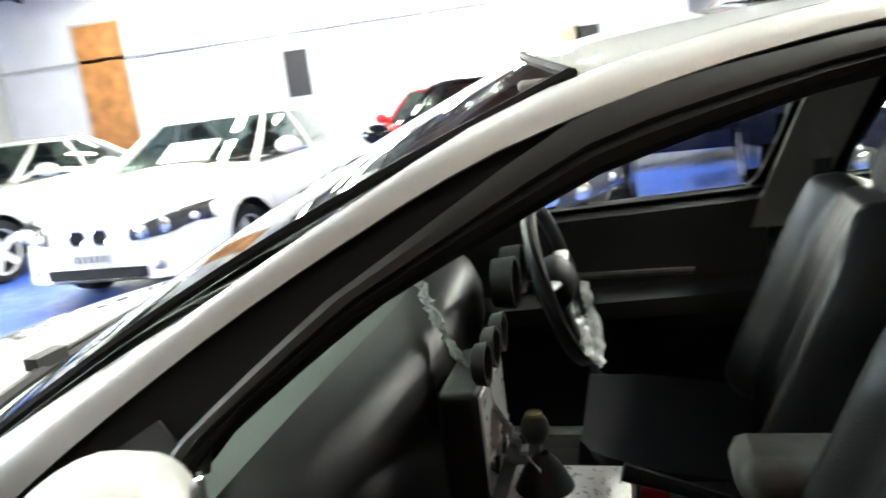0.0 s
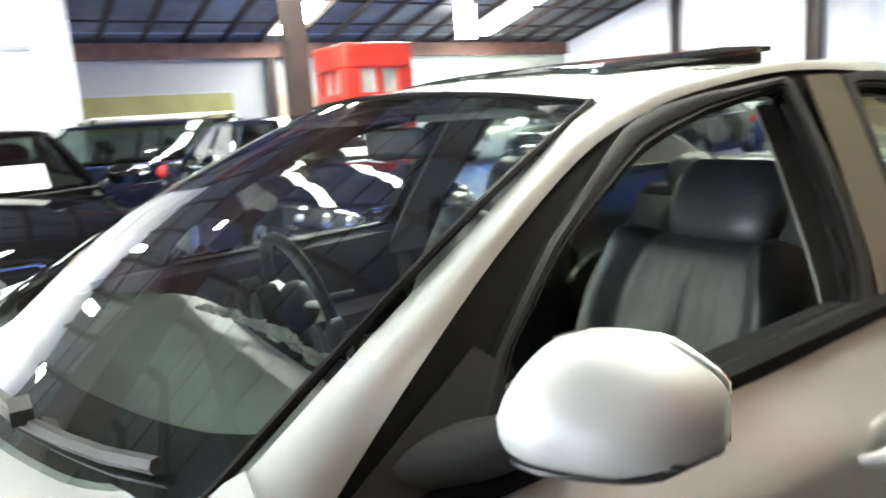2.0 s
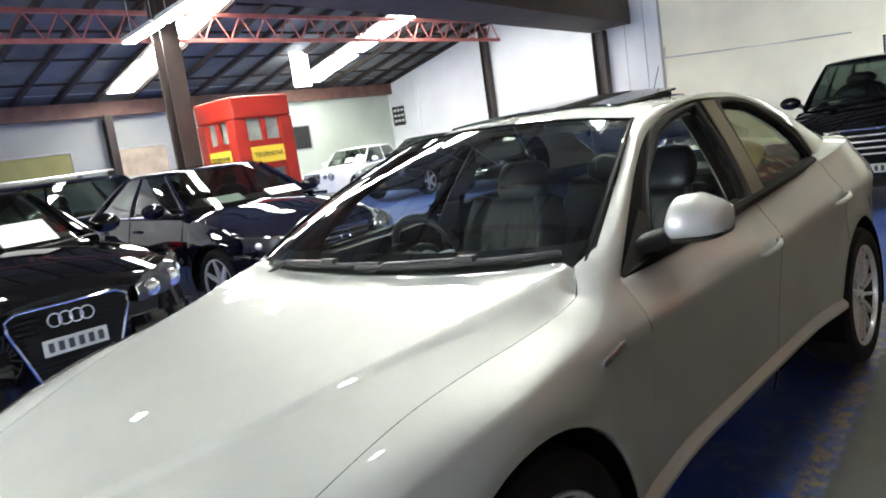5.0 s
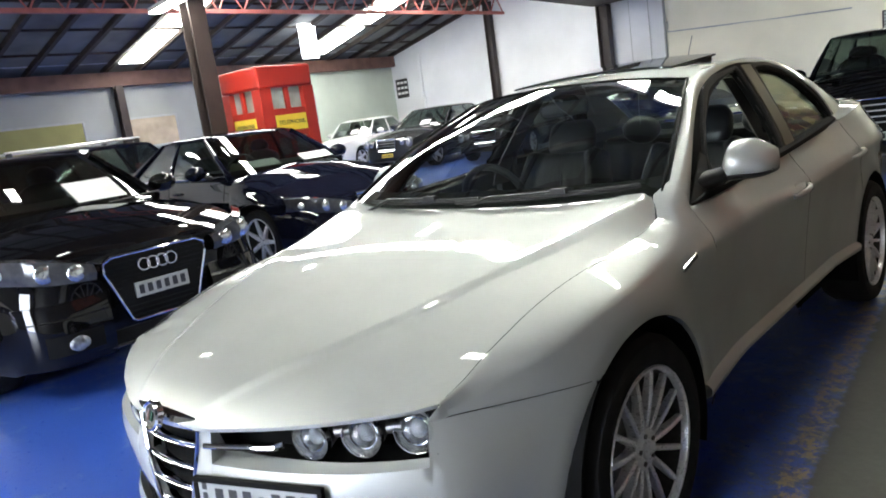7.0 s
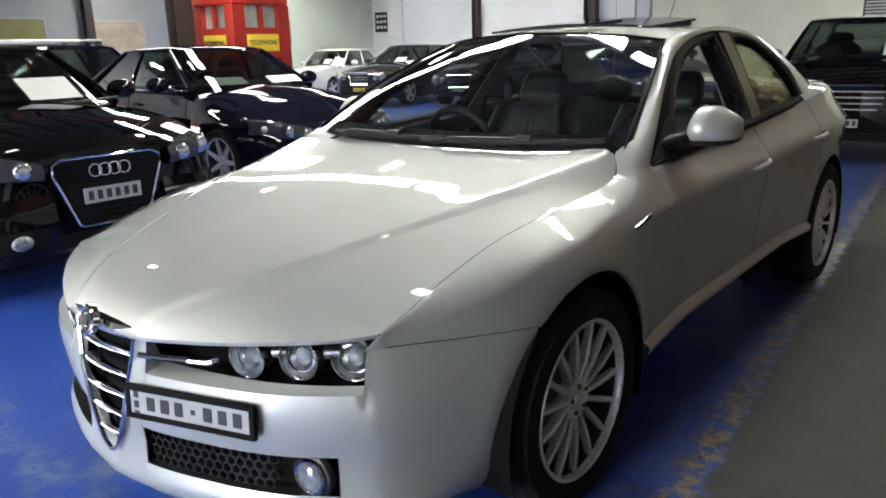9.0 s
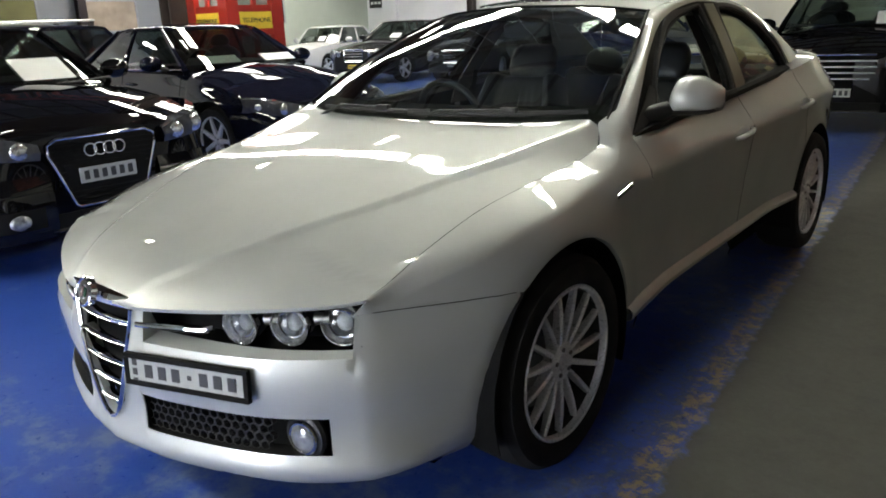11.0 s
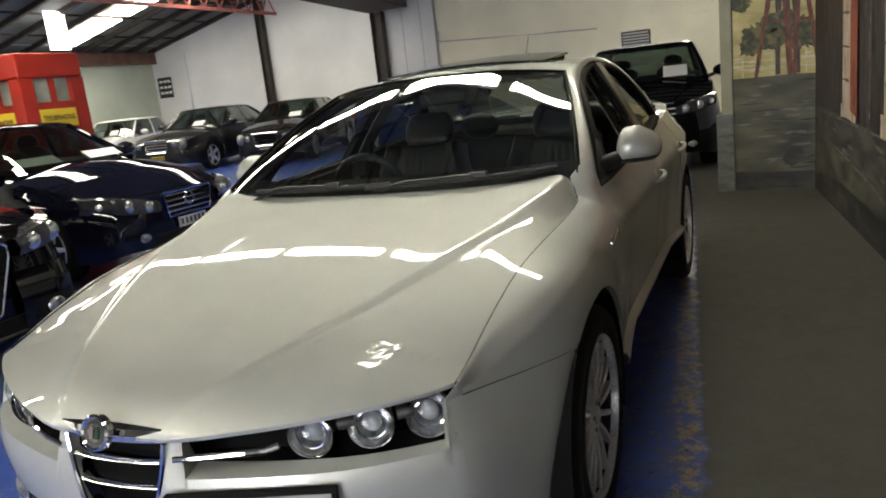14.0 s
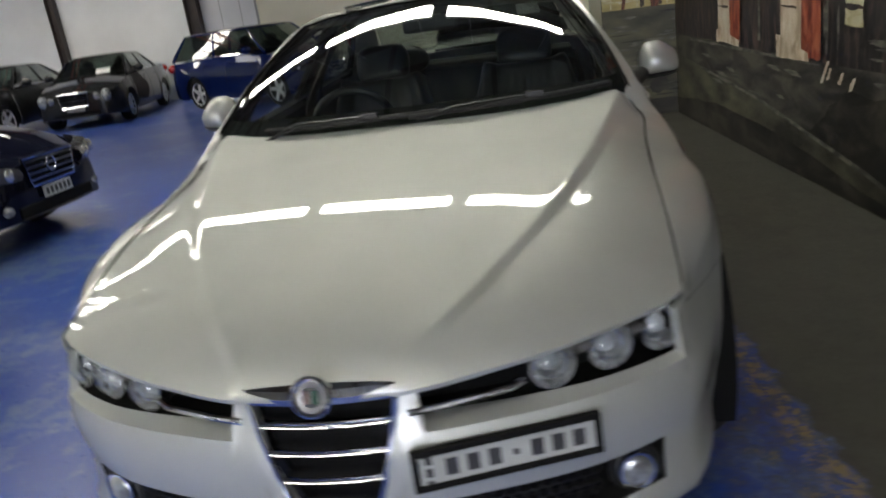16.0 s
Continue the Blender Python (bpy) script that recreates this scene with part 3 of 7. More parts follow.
flat_panel("dark_notice", -12.98, -5.57, 1.6, -5.02, 2.52, M["black_sign"], "dark grey notice board on the white wall", "board", 0.03)
# hanging lit panel
e = thing("hanging_light", "white light panel hung under the roof", "light")
b = bmesh.new()
box(b, -14.3, 11.2, 3.2, -14.26, 11.75, 4.1)
part("panel", b, M["panel"], e, smooth=False)
b = bmesh.new()
cyl(b, (-14.28, 11.5, 4.1), (-14.28, 11.5, 4.4), 0.01, n=6)
part("wire", b, M["conduit"], e)

# vent on the cream wall
e = thing("wall_vent", "small dark louvred vent high on the cream wall", "vent")
b = bmesh.new()
box(b, -1.9, GABLE_Y - 0.05, 1.75, -1.2, GABLE_Y - 0.01, 2.15)
part("frame", b, M["steel_brown"], e, smooth=False)
for i in range(5):
    b = bmesh.new()
    box(b, -1.86, GABLE_Y - 0.07, 1.79 + 0.07 * i, -1.24, GABLE_Y - 0.05, 1.83 + 0.07 * i)
    part("slat", b, M["conduit"], e, smooth=False)


# ---- mural walls ----
def mural_material():
    """Painted stonework: dark wet-looking blocks of green and grey below, pale yellow sky above."""
    m, nt, n, l, p = nodes_of("mural_stone")
    geo = n.new("ShaderNodeNewGeometry")
    mp = n.new("ShaderNodeMapping")
    mp.inputs["Scale"].default_value = (1.0, 1.0, 2.4)
    l.new(geo.outputs["Position"], mp.inputs[0])
    a = n.new("ShaderNodeTexNoise")
    a.inputs["Scale"].default_value, a.inputs["Detail"].default_value = 2.2, 9
    l.new(mp.outputs[0], a.inputs["Vector"])
    r = n.new("ShaderNodeValToRGB")
    els = r.color_ramp.elements
    els[0].position, els[0].color = 0.33, (0.020, 0.019, 0.014, 1)
    els[1].position, els[1].color = 0.72, (0.12, 0.115, 0.068, 1)
    k = els.new(0.5)
    k.color = (0.062, 0.060, 0.040, 1)
    l.new(a.outputs["Fac"], r.inputs[0])
    l.new(r.outputs[0], p.inputs["Base Color"])
    p.inputs["Roughness"].default_value = 0.55
    return m


M["mural_stone"] = mural_material()
M["wall_edge"] = mat("wall_edge", (0.27, 0.26, 0.19), rough=0.7, vary=0.15, scale=3)


def daub(name, cols, scale=4.0, stretch=(1, 1, 3.0), rough=0.55):
    """Brushed mural paint: three tones in drawn-out strokes."""
    m, nt, n, l, p = nodes_of(name)
    geo = n.new("ShaderNodeNewGeometry")
    mp = n.new("ShaderNodeMapping")
    mp.inputs["Scale"].default_value = stretch
    l.new(geo.outputs["Position"], mp.inputs[0])
    t = n.new("ShaderNodeTexNoise")
    t.inputs["Scale"].default_value, t.inputs["Detail"].default_value, t.inputs["Distortion"].default_value = scale, 8, 0.6
    l.new(mp.outputs[0], t.inputs["Vector"])
    r = n.new("ShaderNodeValToRGB")
    els = r.color_ramp.elements
    els[0].position, els[0].color = 0.36, (*cols[0], 1)
    els[1].position, els[1].color = 0.66, (*cols[2], 1)
    els.new(0.5).color = (*cols[1], 1)
    l.new(t.outputs["Fac"], r.inputs[0])
    l.new(r.outputs[0], p.inputs["Base Color"])
    p.inputs["Roughness"].default_value = rough
    return m


M["mural_sky"] = daub("mural_sky", ((0.30, 0.25, 0.10), (0.40, 0.33, 0.13), (0.46, 0.40, 0.20)), 3.0)
M["mural_leaf"] = daub("mural_leaf", ((0.012, 0.015, 0.006), (0.035, 0.04, 0.013), (0.12, 0.10, 0.03)), 16.0, (1, 1, 1))
M["mural_trunk"] = daub("mural_trunk", ((0.05, 0.012, 0.006), (0.11, 0.026, 0.014), (0.17, 0.05, 0.025)), 12.0, (3, 3, 1))
M["mural_bark"] = daub("mural_bark", ((0.010, 0.008, 0.007), (0.03, 0.02, 0.014), (0.06, 0.035, 0.02)), 12.0, (3, 3, 1))
M["mural_red"] = daub("mural_red", ((0.13, 0.02, 0.012), (0.28, 0.055, 0.025), (0.36, 0.10, 0.045)), 7.0, (2, 2, 0.8))
M["mural_cream"] = daub("mural_cream", ((0.34, 0.26, 0.18), (0.48, 0.40, 0.30), (0.55, 0.49, 0.40)), 6.0, (2, 2, 0.8))
M["mural_pale"] = daub("mural_pale", ((0.36, 0.32, 0.17), (0.46, 0.42, 0.25), (0.52, 0.50, 0.36)), 6.0)
M["mural_dark"] = daub("mural_dark", ((0.008, 0.007, 0.006), (0.018, 0.016, 0.013), (0.045, 0.04, 0.030)), 3.0, (1, 1, 2.2))
M["mural_night"] = daub("mural_night", ((0.008, 0.007, 0.008), (0.022, 0.018, 0.017), (0.075, 0.045, 0.035)), 5.0, (3, 3, 0.8))
M["mural_road"] = daub("mural_road", ((0.020, 0.019, 0.016), (0.045, 0.042, 0.034), (0.085, 0.078, 0.058)), 2.6, (1, 1, 3.0))
M["mural_grey"] = daub("mural_grey", ((0.05, 0.05, 0.042), (0.095, 0.093, 0.078), (0.16, 0.15, 0.12)), 6.0)
M["mural_block"] = daub("mural_block", ((0.07, 0.072, 0.068), (0.11, 0.112, 0.105), (0.15, 0.15, 0.135)), 5.0)

# end wall of the lane (front face y = MY), its pale edge and the painted block at its foot
MY = 5.86
wall_box("mural_end_wall", 1.06, MY, 0, RIGHT_X + 0.4, MY + 0.22, 4.6, M["mural_stone"], "end wall painted with a mural of dark stonework")
wall_box("trim_wall_end", 0.955, MY - 0.02, 0.762, 1.058, MY + 0.24, 4.6, M["wall_edge"], "pale end of the mural wall")
wall_box("trim_wall_foot", 0.905, MY - 0.02, 0, 1.058, MY + 0.24, 0.76, M["mural_block"], "painted grey stone foot of the mural wall")
mural_end = thing("mural", "mural of autumn trees behind a fence above a stone wall", "mural")
mural_side = thing("street_mural", "mural of a dark street with red and cream columns", "mural")
rnd = random.Random(4)


def wobble(pts, rough=0.008, n=5):
    """An outline with hand-painted, uneven edges."""
    out = []
    for (a0, b0), (a1, b1) in zip(pts, pts[1:] + pts[:1]):
        for k in range(n):
            t = k / n
            out.append((lerp(a0, a1, t) + rnd.uniform(-rough, rough), lerp(b0, b1, t) + rnd.uniform(-rough, rough)))
    return out


def end_patch(bm, pts, layer):
    bm.faces.new([bm.verts.new((min(1.94, max(1.068, x)), MY - 0.004 - 0.0015 * layer, max(0.004, z))) for x, z in pts])


def lane_x(y):
    return 2.28 - 0.085 * y


def side_patch(bm, pts, layer):
    """pts are (y, z) on the side wall."""
    bm.faces.new([bm.verts.new((lane_x(y) - 0.004 - 0.0015 * layer, min(MY - 0.02, y), max(0.004, z))) for y, z in pts])


def paint_on(name, wall, material, shapes, layer, label=""):
    """Painted areas or strokes of one colour, laid on a mural."""
    for i, pts in enumerate(shapes):
        bm = bmesh.new()
        (end_patch if wall is mural_end else side_patch)(bm, pts, layer + 0.02 * i)
        part(name, bm, M[material], wall, label, smooth=False)


def strokes(count, a0, a1, b0, b1, long, thick, slope=0.0):
    """Loose brush strokes scattered over a stretch of wall."""
    out = []
    for _ in range(count):
        a, b2, w, h = rnd.uniform(a0, a1), rnd.uniform(b0, b1), long * rnd.uniform(0.4, 1.0), thick * rnd.uniform(0.4, 1.0)
        out.append([(a - w / 2, b2 - slope * w), (a, b2 - h * 0.6 - slope * w / 2), (a + w / 2, b2 + 0.2 * h), (a + w * 0.3, b2 + h * 0.5), (a - w * 0.2, b2 + h * 0.6)])
    return out


# trees and fence above the stonework of the end wall
paint_on("painted_sky", mural_end, "mural_sky", [wobble([(1.07, 1.10), (1.94, 1.085), (1.94, 4.5), (1.07, 4.5)], 0.006)], 0)
paint_on("painted_meadow", mural_end, "mural_pale", strokes(26, 1.08, 1.92, 1.14, 1.36, 0.16, 0.03), 1)
paint_on("painted_crown", mural_end, "mural_leaf", [wobble([(cx + r * math.cos(q), cz + 0.8 * r * math.sin(q)) for q in span(0, 2 * math.pi, 11)[:-1]], r * 0.2, 4) for cx, cz, r in ((1.22, 1.38, 0.10), (1.27, 1.47, 0.13), (1.37, 1.42, 0.12), (1.40, 1.55, 0.13), (1.52, 1.46, 0.12), (1.53, 1.60, 0.12), (1.65, 1.50, 0.14), (1.63, 1.40, 0.10), (1.76, 1.42, 0.12), (1.83, 1.36, 0.08), (1.14, 1.80, 0.10), (1.44, 1.86, 0.10), (1.85, 1.82, 0.11))], 7)
paint_on("painted_fence", mural_end, "mural_pale", [wobble([(1.08, z), (1.93, z - 0.012), (1.93, z), (1.08, z + 0.012)], 0.002, 9) for z in (1.165, 1.245, 1.33)] + [wobble([(x, 1.10), (x + 0.012, 1.10), (x + 0.012, 1.36), (x, 1.36)], 0.002, 4) for x in (1.15, 1.41, 1.70, 1.87)], 2)
paint_on("painted_dark_trunk", mural_end, "mural_bark", [wobble([(x0 - 0.022, 1.10), (x0 + 0.022, 1.10), (x1 + 0.03, 2.1), (x1 - 0.03, 2.1)], 0.006, 7) for x0, x1 in ((1.46, 1.48), (1.64, 1.60))], 6)
paint_on("painted_trunk", mural_end, "mural_trunk", [wobble([(x0 - w, 1.09), (x0 + w, 1.09), (x1 + w * 1.3, 2.1), (x1 - w * 1.3, 2.1)], 0.005, 7) for x0, x1, w in ((1.27, 1.44, 0.016), (1.57, 1.52, 0.024), (1.60, 1.66, 0.018), (1.82, 1.68, 0.018))] + [wobble([(1.36, 1.585), (1.74, 1.575), (1.74, 1.60), (1.36, 1.61)], 0.003, 6)], 8)
# courses of stone, moss strokes, a dark hollow and the shaded foot
paint_on("painted_moss", mural_end, "mural_grey", strokes(34, 1.10, 1.90, 0.22, 1.06, 0.26, 0.03), 1)
paint_on("painted_stone_joint", mural_end, "mural_dark", strokes(14, 1.10, 1.90, 0.20, 1.08, 0.36, 0.016), 3)
paint_on("painted_hollow", mural_end, "mural_dark", [wobble([(1.60 + 0.10 * math.cos(q), 0.31 + 0.085 * math.sin(q)) for q in span(0, 2 * math.pi, 9)[:-1]], 0.014, 3)], 5)
paint_on("painted_foot", mural_end, "mural_dark", [wobble([(1.07, 0.01), (1.93, 0.01), (1.93, 0.17), (1.07, 0.185)], 0.008, 8)], 5)

# right-hand wall of the lane: a wall along a slightly skewed line
bm = bmesh.new()
sheet(bm, [[(lane_x(y), y, z) for z in (0, 4.8)] for y in (-16, MY)])
structure("mural_side_wall", bm, M["mural_stone"], "side wall painted with a mural of a dark street and stonework", solid=0.2)
paint_on("painted_street", mural_side, "mural_night", [wobble([(5.80, 0.80), (4.5, 0.78), (2.5, 0.74), (-6.0, 0.72), (-6.0, 4.5), (5.80, 4.5)], 0.01)], 0)
paint_on("painted_road", mural_side, "mural_road", [wobble([(5.80, 0.62), (4.95, 0.53), (3.52, 0.41), (2.39, 0.26), (1.0, 0.06), (-6.0, 0.05), (-6.0, 0.73), (2.5, 0.745), (5.80, 0.79)], 0.008)], 1)
paint_on("painted_shade", mural_side, "mural_dark", [wobble([(2.7, 0.30), (1.0, 0.08), (-6.0, 0.05), (-6.0, 0.62), (1.4, 0.66), (2.2, 0.60)], 0.03)], 3)
paint_on("painted_gutter", mural_side, "mural_dark", [wobble([(5.80, 0.01), (5.80, 0.17), (4.6, 0.26), (3.3, 0.23), (2.2, 0.12), (1.2, 0.01)], 0.012)], 3)
paint_on("painted_kerb", mural_side, "mural_grey", [wobble([(4.98, 0.525), (3.52, 0.40), (2.39, 0.245), (1.3, 0.09), (1.3, 0.115), (2.39, 0.275), (3.52, 0.43), (4.98, 0.545)], 0.006, 7)], 5)
paint_on("painted_kerb_line", mural_side, "mural_grey", [wobble([(5.3, 0.755), (4.4, 0.745), (2.55, 0.725), (2.55, 0.74), (4.4, 0.765), (5.3, 0.775)], 0.006, 9)], 5)
paint_on("painted_facade_stroke", mural_side, "mural_grey", strokes(26, 1.2, 5.6, 0.84, 2.4, 0.05, 0.22), 2)
paint_on("painted_brick_stroke", mural_side, "mural_red", strokes(16, 1.2, 5.6, 0.86, 2.3, 0.05, 0.20), 4)
paint_on("painted_road_stroke", mural_side, "mural_grey", strokes(16, 1.3, 4.8, 0.45, 0.70, 0.34, 0.022, 0.08) + strokes(10, 1.4, 1.95, 0.80, 0.92, 0.30, 0.03), 6)
paint_on("painted_column", mural_side, "mural_cream", [wobble([(4.42, 0.80), (4.14, 0.79), (4.15, 4.3), (4.40, 4.3)], 0.012, 9), wobble([(3.13, 0.77), (2.81, 0.765), (2.83, 4.3), (3.10, 4.3)], 0.012, 9)], 8)
paint_on("painted_column_shade", mural_side, "mural_red", [wobble([(4.14, 0.79), (3.90, 0.785), (3.92, 4.3), (4.15, 4.3)], 0.012, 9), wobble([(2.81, 0.765), (2.53, 0.76), (2.55, 4.3), (2.83, 4.3)], 0.012, 9), wobble([(1.72, 1.04), (1.38, 1.03), (1.38, 4.3), (1.70, 4.3)], 0.014, 9)], 8)
paint_on("painted_column_base", mural_side, "mural_cream", [wobble([(4.47, 0.785), (3.93, 0.77), (3.93, 0.81), (4.47, 0.89)], 0.008, 5), wobble([(3.19, 0.745), (2.68, 0.735), (2.70, 0.80), (3.19, 0.89)], 0.008, 5)], 10)
paint_on("painted_column_band", mural_side, "mural_bark", [wobble([(y0, z), (y0 - 0.24, z - 0.012), (y0 - 0.24, z + 0.004), (y0, z + 0.014)], 0.004, 4) for y0 in (4.40, 3.10) for z in (1.06, 1.30, 1.54, 1.90)], 11)
paint_on("painted_pole", mural_side, "mural_grey", [wobble([(3.53, 0.83), (3.49, 0.83), (3.49, 4.3), (3.53, 4.3)], 0.004, 9), wobble([(2.47, 0.80), (2.44, 0.80), (2.44, 4.3), (2.47, 4.3)], 0.004, 9)], 8)
paint_on("painted_lattice", mural_side, "mural_pale", [wobble([(2.24, z), (2.05, z - 0.01), (2.05, z + 0.075), (2.24, z + 0.08)], 0.006, 4) for z in (0.97, 1.08, 1.19, 1.30, 1.41, 1.52)], 8)
paint_on("painted_white_stroke", mural_side, "mural_cream", [wobble([(y0, z0), (y0 - 0.035, z0 + 0.005), (y0 - 0.07, z0 + 0.075), (y0 - 0.04, z0 + 0.07)], 0.006, 4) for y0, z0 in ((2.52, 0.63), (2.44, 0.655), (2.30, 0.64), (2.17, 0.62), (2.48, 0.69))], 10)


# ---- telephone kiosk ----
def kiosk():
    e = thing("telephone_kiosk", "tall red telephone kiosk with small panes and yellow signs", "telephone box")
    x1, y0 = -6.98, 4.46
    w, h = 0.96, 2.30
    x0, y1 = x1 - w, y0 + w
    bm = bmesh.new()
    box(bm, x0, y0, h - 0.31, x1, y1, h)
    part("roof", bm, M["red_gloss"], e, smooth=False, bevel=0.03)
    bm = bmesh.new()
    box(bm, x0, y0, 0, x1, y1, 0.3)
    part("plinth", bm, M["red_gloss"], e, smooth=False, bevel=0.01)
    for cx, cy in ((x0, y0), (x1 - 0.2, y0), (x0, y1 - 0.2), (x1 - 0.2, y1 - 0.2)):
        bm = bmesh.new()
        box(bm, cx, cy, 0.3, cx + 0.2, cy + 0.2, h - 0.31)
        part("corner_post", bm, M["red_gloss"], e, smooth=False, bevel=0.01)
    for side in ("x", "y"):
        for k, z in enumerate((0.66, 0.99, 1.325, 1.645)):
            bm = bmesh.new()
            if side == "x":
                box(bm, x1 - 0.06, y0 + 0.2, z - 0.045, x1 - 0.02, y1 - 0.2, z + 0.045)
            else:
                box(bm, x0 + 0.2, y0 + 0.02, z - 0.045, x1 - 0.2, y0 + 0.06, z + 0.045)
            part("glazing_bar", bm, M["red_gloss"], e, smooth=False)
        bm = bmesh.new()
        if side == "x":
            box(bm, x1 - 0.06, (y0 + y1) / 2 - 0.035, 0.3, x1 - 0.018, (y0 + y1) / 2 + 0.035, h - 0.31)
        else:
            box(bm, (x0 + x1) / 2 - 0.035, y0 + 0.018, 0.3, (x0 + x1) / 2 + 0.035, y0 + 0.06, h - 0.31)
        part("glazing_bar", bm, M["red_gloss"], e, smooth=False)
        bm = bmesh.new()
        if side == "x":
            box(bm, x1 - 0.10, y0 + 0.2, 0.3, x1 - 0.085, y1 - 0.2, h - 0.31)
        else:
            box(bm, x0 + 0.2, y0 + 0.085, 0.3, x1 - 0.2, y0 + 0.10, h - 0.31)
        part("pane", bm, M["box_glass"], e, smooth=False)
        bm = bmesh.new()
        if side == "x":
            box(bm, x1 - 0.016, y0 + 0.21, 1.37, x1 - 0.004, y1 - 0.21, 1.60)
        else:
            box(bm, x0 + 0.21, y0 + 0.004, 1.37, x1 - 0.21, y0 + 0.016, 1.60)
        part("sign", bm, M["sign_yellow"], e, "yellow sign reading TELEPHONE", smooth=False)
        cu = bpy.data.curves.new("lettering", "FONT")
        cu.body, cu.size, cu.align_x, cu.align_y, cu.extrude = "TELEPHONE", 0.088, "CENTER", "CENTER", 0.002
        t = new("lettering_curve", cu)
        dg = bpy.context.evaluated_depsgraph_get()
        me = bpy.data.meshes.new_from_object(t.evaluated_get(dg))
        bpy.data.objects.remove(t)
        me.materials.clear()
        me.materials.append(M["black_sign"])
        ob = new("lettering", me)
        ob.parent = e
        if side == "x":
            ob.matrix_basis = pose(x1 + 0.002, (y0 + y1) / 2, 1.485, 90, 0, 90)
        else:
            ob.matrix_basis = pose((x0 + x1) / 2, y0 - 0.002, 1.485, 90, 0, 0)
    return e


kiosk()

# ---- parked cars ----
# light and dark mottle paints reflections into the lamp glass
M["lamp_glass"] = mat("headlamp_glass", (0.55, 0.57, 0.58), rough=0.10, metal=0.55, col2=(0.12, 0.12, 0.13), scale=26)
M["lamp_dark"] = mat("headlamp_cover", (0.035, 0.036, 0.04), rough=0.06, metal=0.0, col2=(0.07, 0.07, 0.075), scale=18, spec=0.4)
M["slot"] = mat("grille_black", (0.006, 0.006, 0.006), rough=0.75, spec=0.15)
M["grille_bar"] = mat("dark_grille_bar", (0.012, 0.012, 0.013), rough=0.55, spec=0.3)
WHEEL = {}


def wheel_meshes(style):
    """Tyre, rim, spokes, disc of a wheel of radius 1 whose outer face looks along +x."""
    if style in WHEEL:
        return WHEEL[style]
    out = []
    rim = 0.725
    bm = bmesh.new()
    lathe(bm, [(-0.62, rim - 0.03), (-0.64, 0.80), (-0.60, 0.93), (-0.50, 0.99), (-0.25, 1.0), (-0.05, 0.985), (0.02, 0.93), (0.035, 0.84), (0.02, rim + 0.03), (-0.01, rim - 0.01)], 56)
    out.append(("tyre", bm, "tyre"))
    bm = bmesh.new()
    lathe(bm, [(0.0, rim), (0.015, rim - 0.01), (0.008, rim - 0.035), (-0.05, rim - 0.045)], 56)
    out.append(("rim", bm, "alloy"))
    bm = bmesh.new()
    lathe(bm, [(-0.05, rim - 0.046), (-0.45, rim - 0.09), (-0.55, rim - 0.02)], 56)
    out.append(("barrel", bm, "barrel"))
    bm = bmesh.new()
    lathe(bm, [(-0.30, 0.0), (-0.30, 0.50), (-0.34, 0.50), (-0.34, 0.0)], 40)
    out.append(("brake_disc", bm, "disc"))
    bm = bmesh.new()
    lathe(bm, [(-0.42, 0.0), (-0.42, rim - 0.06)], 30)
    out.append(("backing", bm, "well"))
    if style == "fifteen":
        count, w0, w1, deep = 15, 0.022, 0.024, 0.05
    elif style == "ten":
        count, w0, w1, deep = 10, 0.045, 0.05, 0.05
    elif style == "seven":
        count, w0, w1, deep = 7, 0.07, 0.05, 0.05
    else:
        count, w0, w1, deep = 5, 0.12, 0.09, 0.06
    spoke = bmesh.new()
    rows = []
    for k in range(7):
        t = k / 6
        r = lerp(0.10, rim - 0.035, t)
        w = lerp(w0, w1, t)
        x = -0.035 + 0.012 * math.sin(t * math.pi) - 0.03 * (1 - t) ** 2
        d = lerp(0.11, deep, t)
        rows.append([Vector((x - d, -w, r)), Vector((x - 0.012, -w, r)), Vector((x, -w * 0.55, r)), Vector((x, w * 0.55, r)), Vector((x - 0.012, w, r)), Vector((x - d, w, r))])
    sheet(spoke, rows)
    bmesh.ops.recalc_face_normals(spoke, faces=spoke.faces)
    out.append(("spoke", spoke, "alloy"))
    bm = bmesh.new()
    lathe(bm, [(-0.14, 0.20), (-0.06, 0.185), (-0.045, 0.15), (-0.05, 0.085), (-0.03, 0.075), (-0.02, 0.05), (-0.018, 0.0)], 32)
    out.append(("hub_cap", bm, "alloy"))
    bolt = bmesh.new()
    cyl(bolt, (-0.075, 0.0, 0.125), (-0.035, 0.0, 0.125), 0.022, n=8)
    out.append(("bolt", bolt, "disc"))
    res = []
    for nm, bm, mt in out:
        if nm not in ("spoke",):
            bmesh.ops.recalc_face_normals(bm, faces=bm.faces)
        me = bpy.data.meshes.new(nm)
        bm.to_mesh(me)
        bm.free()
        me.polygons.foreach_set("use_smooth", [True] * len(me.polygons))
        me.set_sharp_from_angle(angle=radians(32))
        me.materials.append(M[mt])
        res.append((nm, me))
    WHEEL[style] = (res, count)
    return WHEEL[style]


